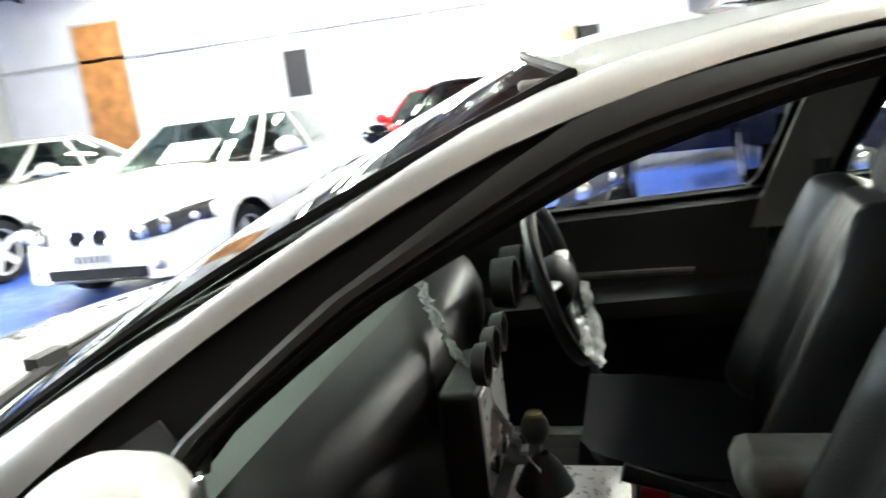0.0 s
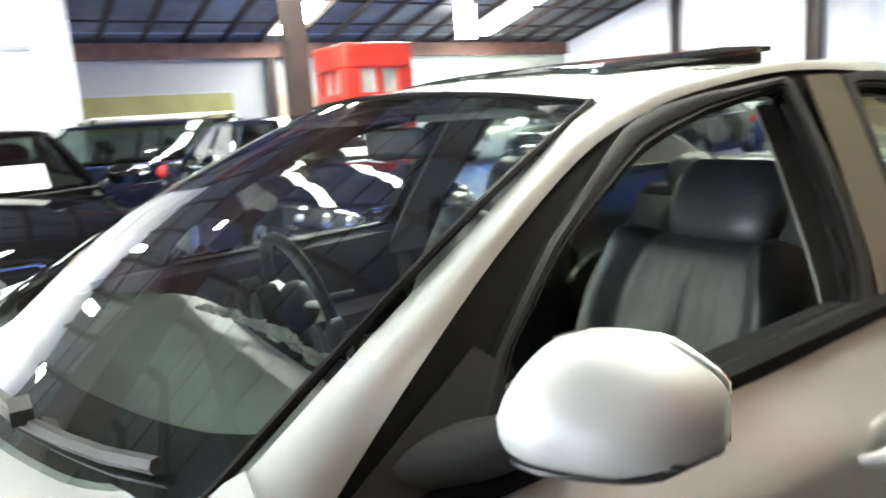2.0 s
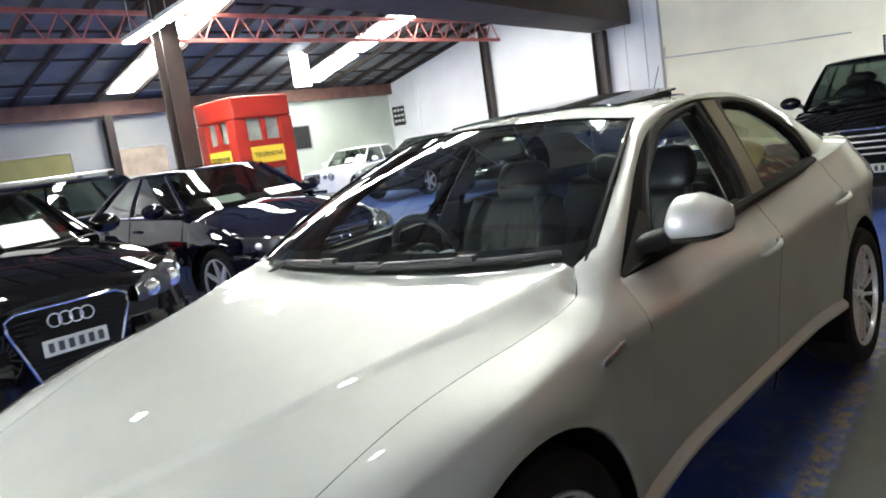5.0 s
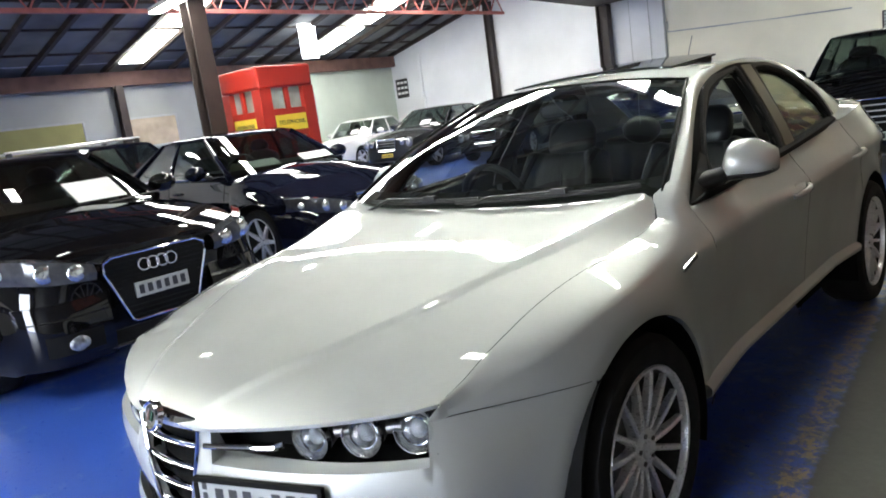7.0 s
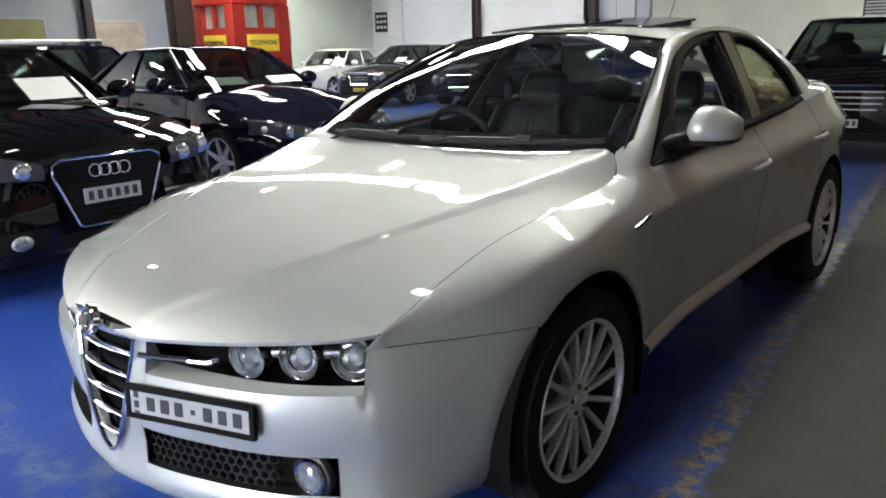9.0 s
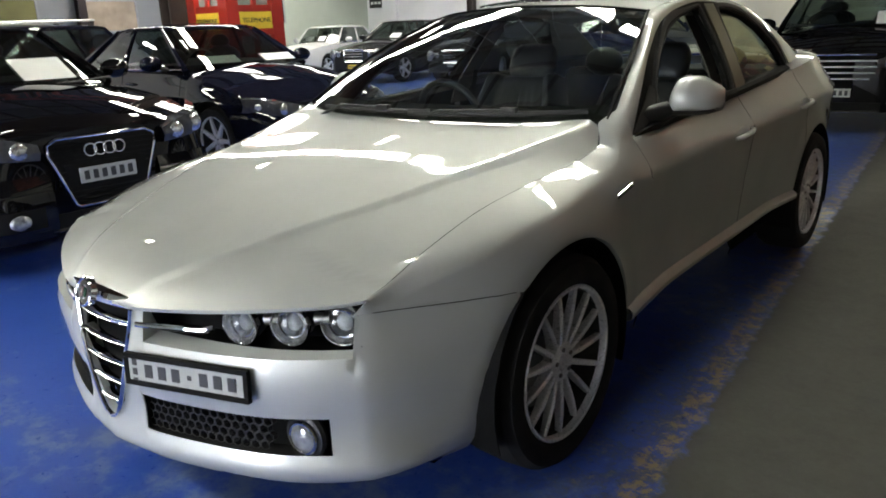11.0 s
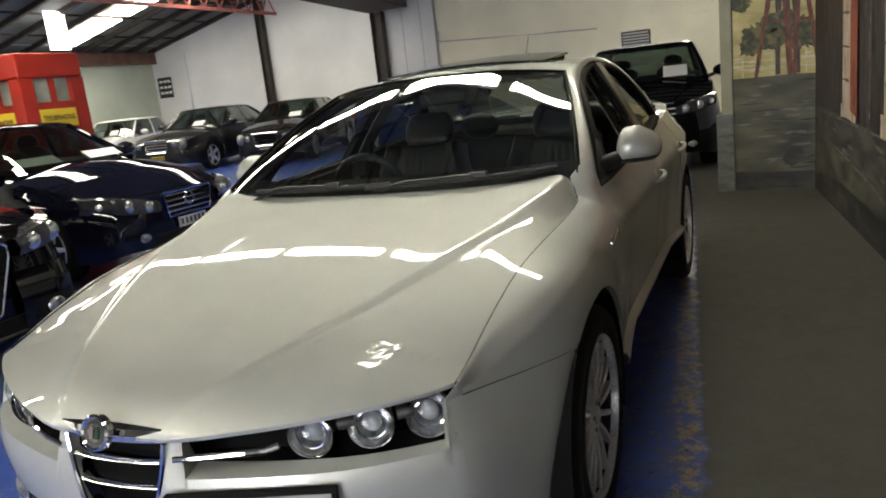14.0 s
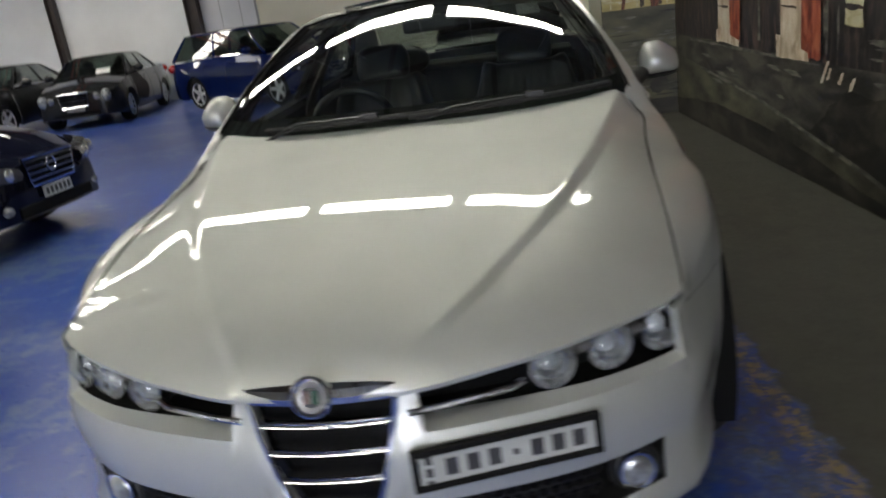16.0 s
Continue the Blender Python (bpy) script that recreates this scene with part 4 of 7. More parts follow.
def wheel(parent, x, y, r, style, right=False, turn=0.0, depth=0.36):
    """A wheel under its car; x is the outer face."""
    res, count = wheel_meshes(style)
    base = None
    rot = Matrix.Rotation(math.pi, 4, "Z") if right else Matrix()
    base_m = Matrix.Translation((x, y, r)) @ rot @ Matrix.Rotation(turn, 4, "X") @ Matrix.Diagonal((depth, r, r, 1))
    tyre = None
    for nm, me in res:
        reps = count if nm == "spoke" else 5 if nm == "bolt" else 1
        for k in range(reps):
            ob = new("wheel" if nm == "tyre" else nm, me)
            if nm == "tyre":
                ob.parent = parent
                ob.matrix_basis = base_m
                ob["label"] = "black rubber tyre on an alloy wheel"
                tyre = ob
            else:
                ob.parent = tyre
                ob.matrix_basis = Matrix.Rotation(2 * math.pi * k / reps, 4, "X")
    return tyre


def rounded_frame(bm, pts, r, y, n=8):
    tube(bm, [(x, y(x, z) if callable(y) else y, z) for x, z in pts], r, n, closed=True, up=(0, 1, 0))


def bars_plate(parent, m, w=0.372, h=0.107, face="plate_white", count=7, seed=1, frame=False):
    """A number plate: face, frame and dark bars where the characters stand."""
    def put(nm, bm, mt, lab="", **k):
        ob = part(nm, bm, M[mt], parent, lab, smooth=False, **k)
        ob.matrix_basis = m
        return ob

    if frame:
        bm = bmesh.new()
        t = 0.014
        for a in ((-w / 2 - t, -h / 2 - t, w / 2 + t, -h / 2), (-w / 2 - t, h / 2, w / 2 + t, h / 2 + t), (-w / 2 - t, -h / 2, -w / 2, h / 2), (w / 2, -h / 2, w / 2 + t, h / 2)):
            box(bm, a[0], -0.008, a[1], a[2], 0.008, a[3])
        put("plate_frame", bm, "slot", "black plastic plate frame", bevel=0.002)
    bm = bmesh.new()
    box(bm, -w / 2, -0.004, -h / 2, w / 2, 0.006, h / 2)
    plate = put("number_plate", bm, face, "number plate with dark characters")
    x = -w / 2 + 0.012
    if frame:
        for k in range(3):
            bm = bmesh.new()
            box(bm, x, -0.0058, 0.012 - 0.026 * k, x + 0.014, -0.0045, 0.03 - 0.026 * k)
            ob = part("character_bar", bm, M["ink"], plate, smooth=False)
        x += 0.03
    rr = random.Random(seed)
    cw = (w / 2 - 0.012 - x) / count
    for k in range(count):
        bm = bmesh.new()
        hh = h * 0.30 if not (count == 7 and k == 3) else h * 0.05
        ww = cw * (0.40 if hh > 0.01 else 0.12)
        cx = x + cw * (k + 0.5)
        if hh > 0.01:
            box(bm, cx - ww * 0.72, -0.0058, -hh, cx + ww * 0.72, -0.0045, hh)
        else:
            box(bm, cx - 0.006, -0.0058, -0.006, cx + 0.006, -0.0045, 0.006)
        part("character_bar", bm, M["ink"], plate, smooth=False)
    return plate


def parked_car(label, at, colour, L=4.8, W=1.85, H=1.46, hood=1.25, cowl_z=0.96, nose_z=0.70, wheel_r=0.32, style="five", kind="sedan", grille="bars", category="car",
               rails=False, paper_glints=(), plate="plate_white", round_lamps=False, seed=1, boxy=0.0, name="parked_car", mirror=True, blunt=False):
    """A car with its nose at y = 0, looking along -y."""
    e = thing(name, label, category, "parked cars")
    hw = W / 2
    fa, ra = 0.86 if kind != "suv" else 0.90, L - (1.05 if kind != "hatch" else 0.75)
    if blunt:
        nose_plan = [(0, hw * 0.64), (0.03, hw * 0.73), (0.10, hw * 0.83), (0.24, hw * 0.915), (0.42, hw * 0.965), (0.62, hw * 0.985)]
    else:
        nose_plan = [(0, hw * 0.60), (0.03, hw * 0.68), (0.09, hw * 0.78), (0.20, hw * 0.875), (0.42, hw * 0.965), (0.75, hw * 0.99)]
    lamp_line = curve_of([(0, -0.012), (0.5, 0.03), (1, 0.34)] if blunt else [(0, -0.012), (0.5, 0.055), (1, 0.42)])
    wplan = curve_of(nose_plan + [(1.2, hw), (L - 1.2, hw), (L - 0.45, hw * 0.965), (L - 0.12, hw * 0.88), (L, hw * 0.78)])
    deck = cowl_z + (0.06 if kind == "sedan" else 0.0)
    belt = curve_of([(0, nose_z - 0.06), (0.25, nose_z), (0.7, lerp(nose_z, cowl_z, 0.5)), (hood, cowl_z - 0.03), (L * 0.55, cowl_z), (L - 0.9, deck - 0.02), (L - 0.15, deck - 0.05), (L, deck - 0.10)])
    crown = curve_of([(0, nose_z + 0.0), (0.25, nose_z + 0.075), (0.7, lerp(nose_z, cowl_z, 0.62) + 0.05), (hood, cowl_z + 0.05), (L * 0.55, cowl_z + 0.05), (L - 0.9, deck + 0.03), (L - 0.15, deck + 0.01), (L, deck - 0.06)])
    ar = wheel_r + 0.055

    def low(y):
        z = 0.20 + 0.06 * step(0.35, 0.0, y) + 0.08 * step(L - 0.4, L, y)
        for c in (fa, ra):
            d = abs(y - c)
            if d < ar:
                z = max(z, wheel_r + math.sqrt(max(0, ar * ar - d * d)))
        return z

    prof = curve_of([(0.15, 0.07), (0.28, 0.02), (0.45, 0.0), (0.62, 0.006), (0.78, 0.03), (0.92, 0.07), (1.1, 0.11)])
    ys = set(span(0, L, 34)) | {0.03, 0.08, 0.16, L - 0.05, L - 0.15}
    for c in (fa, ra):
        ys |= {c + ar * math.cos(a) for a in span(0, math.pi, 15)} | {c - ar - 0.004, c + ar + 0.004}
    ys = sorted(ys)
    fr = (0, 0.06, 0.2, 0.38, 0.56, 0.74, 0.88, 0.96, 1.0)
    tp = (0.05, 0.12, 0.24, 0.4, 0.58, 0.78, 1.0)
    rows = []
    for y in ys:
        w, lo, be, cr = wplan(y), low(y), belt(y), crown(y)
        half = []
        for f in fr:
            z = lerp(lo, be, f)
            half.append((w - prof(z * 0.95 / max(0.6, be)) + (0.012 if abs(y - fa) < ar + 0.02 or abs(y - ra) < ar + 0.02 else 0) * (1 - f), z))
        xb = half[-1][0]
        for g in tp:
            half.append((xb * (1 - g), be + (cr - be) * math.sin(g * math.pi / 2)))
        row = [Vector((x, y, z)) for x, z in half]
        rows.append(row + [Vector((-p.x, p.y, p.z)) for p in row[-2::-1]])
    bm = bmesh.new()
    vs = sheet(bm, rows)
    for r in (vs[0], vs[-1]):
        try:
            bm.faces.new(r)
        except ValueError:
            pass
    part("body", bm, colour, e)
    # dark underside and wheel wells
    bm = bmesh.new()
    box(bm, -hw + 0.14, 0.35, 0.22, hw - 0.14, L - 0.35, 0.66)
    part("underbody", bm, M["plastic"], e, smooth=False)
    for sx in (1, -1):
        for c in (fa, ra):
            wheel(e, sx * (hw - 0.045), c, wheel_r, style, sx < 0, turn=0.3 * c, depth=0.34)

    # glasshouse
    yw0, yw1 = hood - 0.12, hood + (0.62 if kind != "vintage" else 0.45)
    if kind == "sedan":
        yr1, yr0 = L - 1.75, L - 0.98
    elif kind == "vintage":
        yr1, yr0 = L - 1.55, L - 1.15
    else:
        yr1, yr0 = L - 0.62, L - 0.22
    xb0 = hw - 0.115
    xt = hw * (0.66 + 0.10 * boxy)

    def ring(t, grow=0.0):
        z = lerp(cowl_z + 0.0, H - 0.045, t) + grow
        xs = lerp(xb0, xt, t ** 1.2)
        f, r = lerp(yw0 + 0.16, yw1 + 0.08, t), lerp(yr0, yr1, t)
        bf, br = lerp(0.20, 0.10, t), lerp(0.10, 0.08, t)
        pts = []
        for u in span(-1, 1, 9):
            pts.append(Vector((xs * u * 0.97, f - bf * (1 - abs(u) ** 2.2), z)))
        for u in span(0, 1, 9)[1:-1]:
            pts.append(Vector((xs * (1 + 0.03 * math.sin(math.pi * u)), lerp(f + 0.03, r - 0.03, u), z)))
        for u in span(1, -1, 9):
            pts.append(Vector((xs * u * 0.95, r + br * (1 - abs(u) ** 2.2), z)))
        for u in span(1, 0, 9)[1:-1]:
            pts.append(Vector((-xs * (1 + 0.03 * math.sin(math.pi * u)), lerp(f + 0.03, r - 0.03, u), z)))
        return pts

    bm = bmesh.new()
    sheet(bm, [ring(t) for t in (0, 0.2, 0.4, 0.6, 0.8, 0.97)], close=True)
    part("glass", bm, M["carglass"], e, "tinted windows", angle=50)
    # cabin: dark shelf at the sill, seats, wheel
    bm = bmesh.new()
    base = ring(0.09)
    mid = sum(base, Vector()) / len(base)
    bm.faces.new([bm.verts.new((mid.x + (p.x - mid.x) * 0.96, mid.y + (p.y - mid.y) * 0.96, cowl_z + 0.062)) for p in base])
    part("cabin_shelf", bm, M["plastic"], e, smooth=False)
    yd = lerp(hood, ra, 0.45)
    for x, y in ((-hw * 0.40, yd), (hw * 0.40, yd), (-hw * 0.42, yd + 0.95), (hw * 0.42, yd + 0.95)):
        if y > yr1 + 0.1:
            continue
        bm = bmesh.new()
        ball(bm, (x, y, cowl_z + 0.10), 0.24, 0.09, 0.13, 14, 8)
        st = part("seat", bm, M["leather"], e)
        bm = bmesh.new()
        ball(bm, (x, y + 0.03, min(H - 0.17, cowl_z + 0.27)), 0.13, 0.06, 0.085, 12, 8)
        part("headrest", bm, M["leather"], st)
    bm = bmesh.new()
    tube(bm, [(-hw * 0.40 + 0.18 * math.cos(q), yd - 0.62 - 0.04 * math.sin(q), cowl_z + 0.05 + 0.16 * math.sin(q)) for q in span(0.1, math.pi - 0.1, 12)], 0.014, 6)
    part("steering_wheel", bm, M["plastic"], e)
    top = ring(1.0)
    c = sum(top, Vector()) / len(top)
    bm = bmesh.new()
    rings = [ring(0.93), ring(0.985)]
    for k in (1.0, 0.94, 0.8, 0.6, 0.35, 0.02):
        rings.append([Vector((c.x + (p.x - c.x) * k, c.y + (p.y - c.y) * k, H - 0.045 * k * k - 0.02 * (k > 0.97))) for p in top])
    sheet(bm, rings, close=True)
    part("roof", bm, colour, e, angle=60)

    def pillar(i, r=0.035, flat=0.5):
        bm = bmesh.new()
        tube(bm, [ring(t)[i] for t in (0.0, 0.25, 0.5, 0.75, 0.95)], [r, r * 0.9, r * 0.75, r * 0.6, r * 0.4], 8)
        part("pillar", bm, colour, e)

    n = len(top)
    for i in (0, 8, 16, 24):
        pillar(i, 0.034 if i in (0, 8) else 0.045)
    for i in (12, n - 4):
        pillar(i, 0.028)
    # window sill trim
    bm = bmesh.new()
    tube(bm, [p + Vector((0.006, 0, 0.012)) for p in ring(0.02)[8:17]], 0.012, 6)
    part("sill_trim", bm, M["chrome"], e)
    bm = bmesh.new()
    tube(bm, [p + Vector((-0.006, 0, 0.012)) for p in ring(0.02)[24:] + ring(0.02)[:1]], 0.012, 6)
    part("sill_trim", bm, M["chrome"], e)
    # door joints
    for sx in (1, -1):
        for yy in (hood + 0.05, lerp(hood, ra, 0.52), ra - 0.38 if kind != "hatch" else ra - 0.42):
            bm = bmesh.new()
            pts = []
            for z in span(0.30, belt(yy) - 0.01, 9):
                pts.append((sx * (wplan(yy) - prof(z * 0.95 / max(0.6, belt(yy))) + 0.0005), yy, z))
            tube(bm, pts, 0.0035, 4)
            part("door_joint", bm, M["slot"], e)
        for yy in (lerp(hood, ra, 0.43), ra - 0.48):
            bm = bmesh.new()
            ball(bm, (sx * (hw - 0.035), yy, cowl_z - 0.12), 0.022, 0.10, 0.016, 12, 8)
            part("door_handle", bm, colour, e)
        if mirror:
            bm = bmesh.new()
            ball(bm, (sx * (hw + 0.07), hood + 0.32, cowl_z + 0.09), 0.12, 0.075, 0.075, 16, 10)
            part("mirror", bm, colour, e)
            bm = bmesh.new()
            cyl(bm, (sx * (hw - 0.10), hood + 0.32, cowl_z + 0.02), (sx * (hw + 0.0), hood + 0.33, cowl_z + 0.06), 0.025, n=8)
            part("mirror_arm", bm, M["trim"], e)
    # nose
    zt = nose_z
    if round_lamps:
        for sx in (1, -1):
            bm = bmesh.new()
            ball(bm, (sx * hw * 0.70, 0.06, zt - 0.09), 0.10, 0.08, 0.13, 18, 12)
            part("headlamp", bm, M["lamp_glass"], e, "upright chrome ringed headlamp")
            bm = bmesh.new()
            ball(bm, (sx * hw * 0.50, 0.02, zt - 0.09), 0.07, 0.06, 0.075, 18, 12)
            part("headlamp", bm, M["lamp_glass"], e)
    else:
        for sx in (1, -1):
            bm = bmesh.new()
            rws = []
            for t in span(0, 1, 9):
                x = hw * lerp(0.42, 0.93, t)
                y = lamp_line(t) - 0.015
                hgt = lerp(0.055, 0.085, math.sin(t * 2.4))
                zc = lerp(zt - 0.10, zt - 0.015, t)
                rws.append([(sx * (x + 0.012), y + 0.10, zc + hgt), (sx * x, y - 0.012, zc + hgt * 0.8), (sx * x, y - 0.035, zc), (sx * x, y - 0.012, zc - hgt * 0.8), (sx * (x + 0.012), y + 0.10, zc - hgt)])
            sheet(bm, rws)
            lamp = part("headlamp", bm, M["lamp_dark"], e, "clear headlamp with round reflectors inside", angle=50)
            for t, rad in ((0.22, 0.050), (0.55, 0.056)):
                bm = bmesh.new()
                x = hw * lerp(0.42, 0.93, t)
                y = lamp_line(t) - 0.040
                ball(bm, (sx * x, y, lerp(zt - 0.10, zt - 0.015, t)), rad, 0.016, rad, 16, 8)
                part("reflector", bm, M["reflector"], lamp)
            bm = bmesh.new()
            ball(bm, (sx * hw * 0.86, 0.23, zt - 0.03), 0.03, 0.03, 0.03, 12, 8)
            part("side_lamp", bm, M["alloy"], lamp)
            bm = bmesh.new()
            ball(bm, (sx * hw * 0.60, -0.028 if blunt else 0.02, 0.36), 0.06, 0.03, 0.045, 16, 10)
            part("fog_lamp", bm, M["lamp_glass"], e)
    y = -0.012
    if blunt:
        # rolled bumper corners with dark side intakes
        corner = curve_of([(0.30, 0.0), (0.576, 0.002), (0.657, 0.03), (0.747, 0.10), (0.80, 0.19)])
        for sx in (1, -1):
            for nm, x0, x1, z0, z1, out, mt in (("bumper_corner", 0.335, 0.795, 0.235, 0.60, 0.004, colour), ("side_intake", 0.40, 0.70, 0.305, 0.425, 0.007, M["slot"]), ("bumper_line", 0.345, 0.76, 0.505, 0.513, 0.007, M["slot"])):
                bm = bmesh.new()
                sheet(bm, [[Vector((sx * x, corner(x) - out - 0.032 * math.sin(math.pi * (z - 0.235) / 0.365), z)) for x in span(x0, x1, 14)] for z in span(z0, z1, 12)], flip=sx < 0)
                part(nm, bm, mt, e)
    if grille == "frame":
        pts = [(-0.27, 0.785), (0.27, 0.785), (0.325, 0.755), (0.325, 0.70), (0.215, 0.40), (0.19, 0.385), (-0.19, 0.385), (-0.215, 0.40), (-0.325, 0.70), (-0.325, 0.755)]
        bm = bmesh.new()
        bm.faces.new([bm.verts.new((x, y, z)) for x, z in pts])
        part("grille_mesh", bm, M["slot"], e, smooth=False, solid=0.01)
        bm = bmesh.new()
        rounded_frame(bm, pts, 0.009, y - 0.004)
        part("grille_frame", bm, M["chrome"], e, "chrome grille surround")
        for k in range(12):
            z = 0.41 + 0.030 * k
            ww = lerp(0.215, 0.315, min(1, k / 9))
            bm = bmesh.new()
            box(bm, -ww, y - 0.010, z, ww, y - 0.004, z + 0.010)
            part("grille_bar", bm, M["grille_bar"], e, smooth=False)
        for k in range(4):
            bm = bmesh.new()
            cx = -0.087 + 0.058 * k
            tube(bm, [(cx + 0.036 * math.cos(a), y - 0.016, 0.705 + 0.036 * math.sin(a)) for a in span(0, 2 * math.pi, 25)[:-1]], 0.006, 6, closed=True, up=(0, 1, 0))
            part("badge_ring", bm, M["chrome"], e)
        bm = bmesh.new()
        box(bm, -0.245, y - 0.012, 0.485, 0.245, y - 0.002, 0.635)
        part("plate_plinth", bm, M["slot"], e, smooth=False)
        pz = 0.562
    elif grille == "kidney":
        for sx in (1, -1):
            pts = [(sx * (0.025 + 0.155 * (0.5 + 0.5 * math.cos(a)) + 0.0), 0.60 + 0.055 * max(-1, min(1, 1.25 * math.sin(a)))) for a in span(0, 2 * math.pi, 21)[:-1]]
            bm = bmesh.new()
            bm.faces.new([bm.verts.new((x, y, z)) for x, z in pts])
            part("grille_mesh", bm, M["slot"], e, smooth=False)
            bm = bmesh.new()
            rounded_frame(bm, pts, 0.009, y - 0.004)
            part("grille_frame", bm, M["chrome"], e)
        pz = 0.44
    elif grille == "slats":
        hwid, z0, z1 = (0.30, zt - 0.21, zt + 0.0) if not round_lamps else (0.30, zt - 0.26, zt + 0.02)
        pts = [(-hwid, z1), (hwid, z1), (hwid * 0.86, z0), (-hwid * 0.86, z0)]
        bm = bmesh.new()
        bm.faces.new([bm.verts.new((x, y, z)) for x, z in pts])
        part("grille_mesh", bm, M["slot"], e, smooth=False)
        bm = bmesh.new()
        rounded_frame(bm, pts, 0.016, y - 0.006)
        part("grille_frame", bm, M["chrome"], e, "chrome grille surround")
        for k in range(4):
            z = lerp(z0, z1, (k + 0.7) / 4.4)
            bm = bmesh.new()
            box(bm, -hwid * 0.93, y - 0.018, z, hwid * 0.93, y - 0.006, z + 0.014)
            part("grille_bar", bm, M["chrome"], e, smooth=False)
        bm = bmesh.new()
        tube(bm, [(0.055 * math.cos(a), y - 0.022, (z0 + z1) / 2 + 0.02 + 0.055 * math.sin(a)) for a in span(0, 2 * math.pi, 25)[:-1]], 0.007, 6, closed=True, up=(0, 1, 0))
        part("badge_ring", bm, M["chrome"], e)
        pz = 0.42
    else:
        for k in range(4):
            z = zt - 0.27 + 0.062 * k
            bm = bmesh.new()
            tube(bm, [(x, y - 0.012 + 0.30 * (x / hw) ** 4, z + 0.015) for x in span(-hw * (0.36 + 0.05 * k), hw * (0.36 + 0.05 * k), 13)], 0.008, 10)
            part("grille_bar", bm, M["satin"], e)
        pz = 0.46
    bm = bmesh.new()
    box(bm, -hw * 0.50, y - 0.004, 0.28, hw * 0.50, y + 0.02, 0.36)
    part("lower_intake", bm, M["slot"], e, smooth=False)
    # the chrome bonnet line stands in for a highlight on the bonnet edge
    for z0, wid, mt in ((0.265, 0.60, "trim"), (nose_z - 0.005, 0.40, "chrome")):
        if mt == "chrome" and grille != "bars":
            continue
        bm = bmesh.new()
        tube(bm, [(x, -0.012 + 0.32 * (x / hw) ** 4, z0) for x in span(-hw * wid, hw * wid, 11)], 0.010, 8)
        part("bumper_strip" if mt == "trim" else "bonnet_highlight", bm, M[mt], e)
    bars_plate(e, Matrix.Translation((0, y - 0.02, pz)), w=0.345, h=0.088, face=plate, seed=seed, count=6)
    # rear lamps
    for sx in (1, -1):
        bm = bmesh.new()
        ball(bm, (sx * hw * 0.78, L - 0.10, deck - 0.14), 0.13, 0.12, 0.10, 14, 10)
        part("tail_lamp", bm, M["tail"], e, "red tail lamp")
    if rails:
        for sx in (1, -1):
            bm = bmesh.new()
            tube(bm, [(sx * (xt - 0.04), y, H + 0.035) for y in span(yw1 + 0.3, yr1 - 0.1, 8)], 0.018, 8)
            part("roof_rail", bm, M["alloy"], e)
            for yy in (yw1 + 0.35, yr1 - 0.15):
                bm = bmesh.new()
                box(bm, sx * (xt - 0.04) - 0.015, yy - 0.04, H - 0.04, sx * (xt - 0.04) + 0.015, yy + 0.04, H + 0.03)
                part("rail_foot", bm, M["trim"], e, smooth=False)
    # paper and painted lamp reflections on the windscreen, wiper
    a, c2 = ring(0.04), ring(0.95)
    up = (c2[4] - a[4]).normalized()
    for px, w, h in paper_glints:
        bm = bmesh.new()
        o = a[4] + up * 0.08 + Vector((px, 0.25 * abs(px) ** 2 / 0.5, 0)) + Vector((0, -0.012, 0.008))
        q = [o, o + Vector((w, 0, 0)), o + Vector((w, 0, 0)) + up * h, o + up * h]
        bm.faces.new([bm.verts.new(v) for v in q])
        part("paper_or_glint", bm, M["paper"], e, "white patch on the windscreen, paper or painted lamp reflection", smooth=False, solid=0.002)
    for sx in (-0.25, 0.3):
        bm = bmesh.new()
        tube(bm, [a[4] + Vector((sx, 0.02, 0.01)), a[4] + Vector((sx + 0.45, 0.10, 0.03))], 0.008, 6)
        part("wiper", bm, M["trim"], e)
    e.matrix_basis = at
    return e


def facing(x, y, deg):
    """Nose at (x, y); deg turns the nose from -y (0) towards +x (90)."""
    return Matrix.Translation((x, y, 0)) @ Matrix.Rotation(radians(deg), 4, "Z")


# white sheets on the next two windscreens stand in for lamp reflections
parked_car("glossy black saloon with a tall chrome framed grille", facing(-2.47, 0.31, 90), M["black_paint"], L=4.9, W=1.80, H=1.46, hood=1.28, cowl_z=1.00, nose_z=0.83, grille="frame", wheel_r=0.33, blunt=True, paper_glints=((0.12, 0.36, 0.30),), seed=3)
parked_car("dark blue black saloon with a chrome slatted grille", facing(-3.47, 3.14, 90), M["navy_paint"], L=4.6, W=1.78, H=1.45, hood=1.30, cowl_z=0.97, nose_z=0.70, grille="slats", wheel_r=0.33, style="seven", paper_glints=((-0.5, 0.42, 0.14), (0.15, 0.4, 0.14)), seed=5)
parked_car("black estate car with silver roof rails", facing(-9.80, -0.35, 0), M["navy_paint"], L=4.8, W=1.84, H=1.55, kind="wagon", rails=True, grille="slats", seed=6)
parked_car("white saloon with twin kidney grilles", facing(-3.3, -2.75, 90), M["white_paint"], L=4.45, W=1.78, H=1.42, hood=1.25, cowl_z=0.96, nose_z=0.70, grille="kidney", paper_glints=((-0.15, 0.5, 0.32),), seed=7)
parked_car("red hatchback with paper on the windscreen", facing(-8.3, -1.75, 84), M["red_paint"], L=3.7, W=1.68, H=1.46, kind="hatch", hood=0.95, grille="bars", paper_glints=((-0.1, 0.3, 0.26),), seed=8)
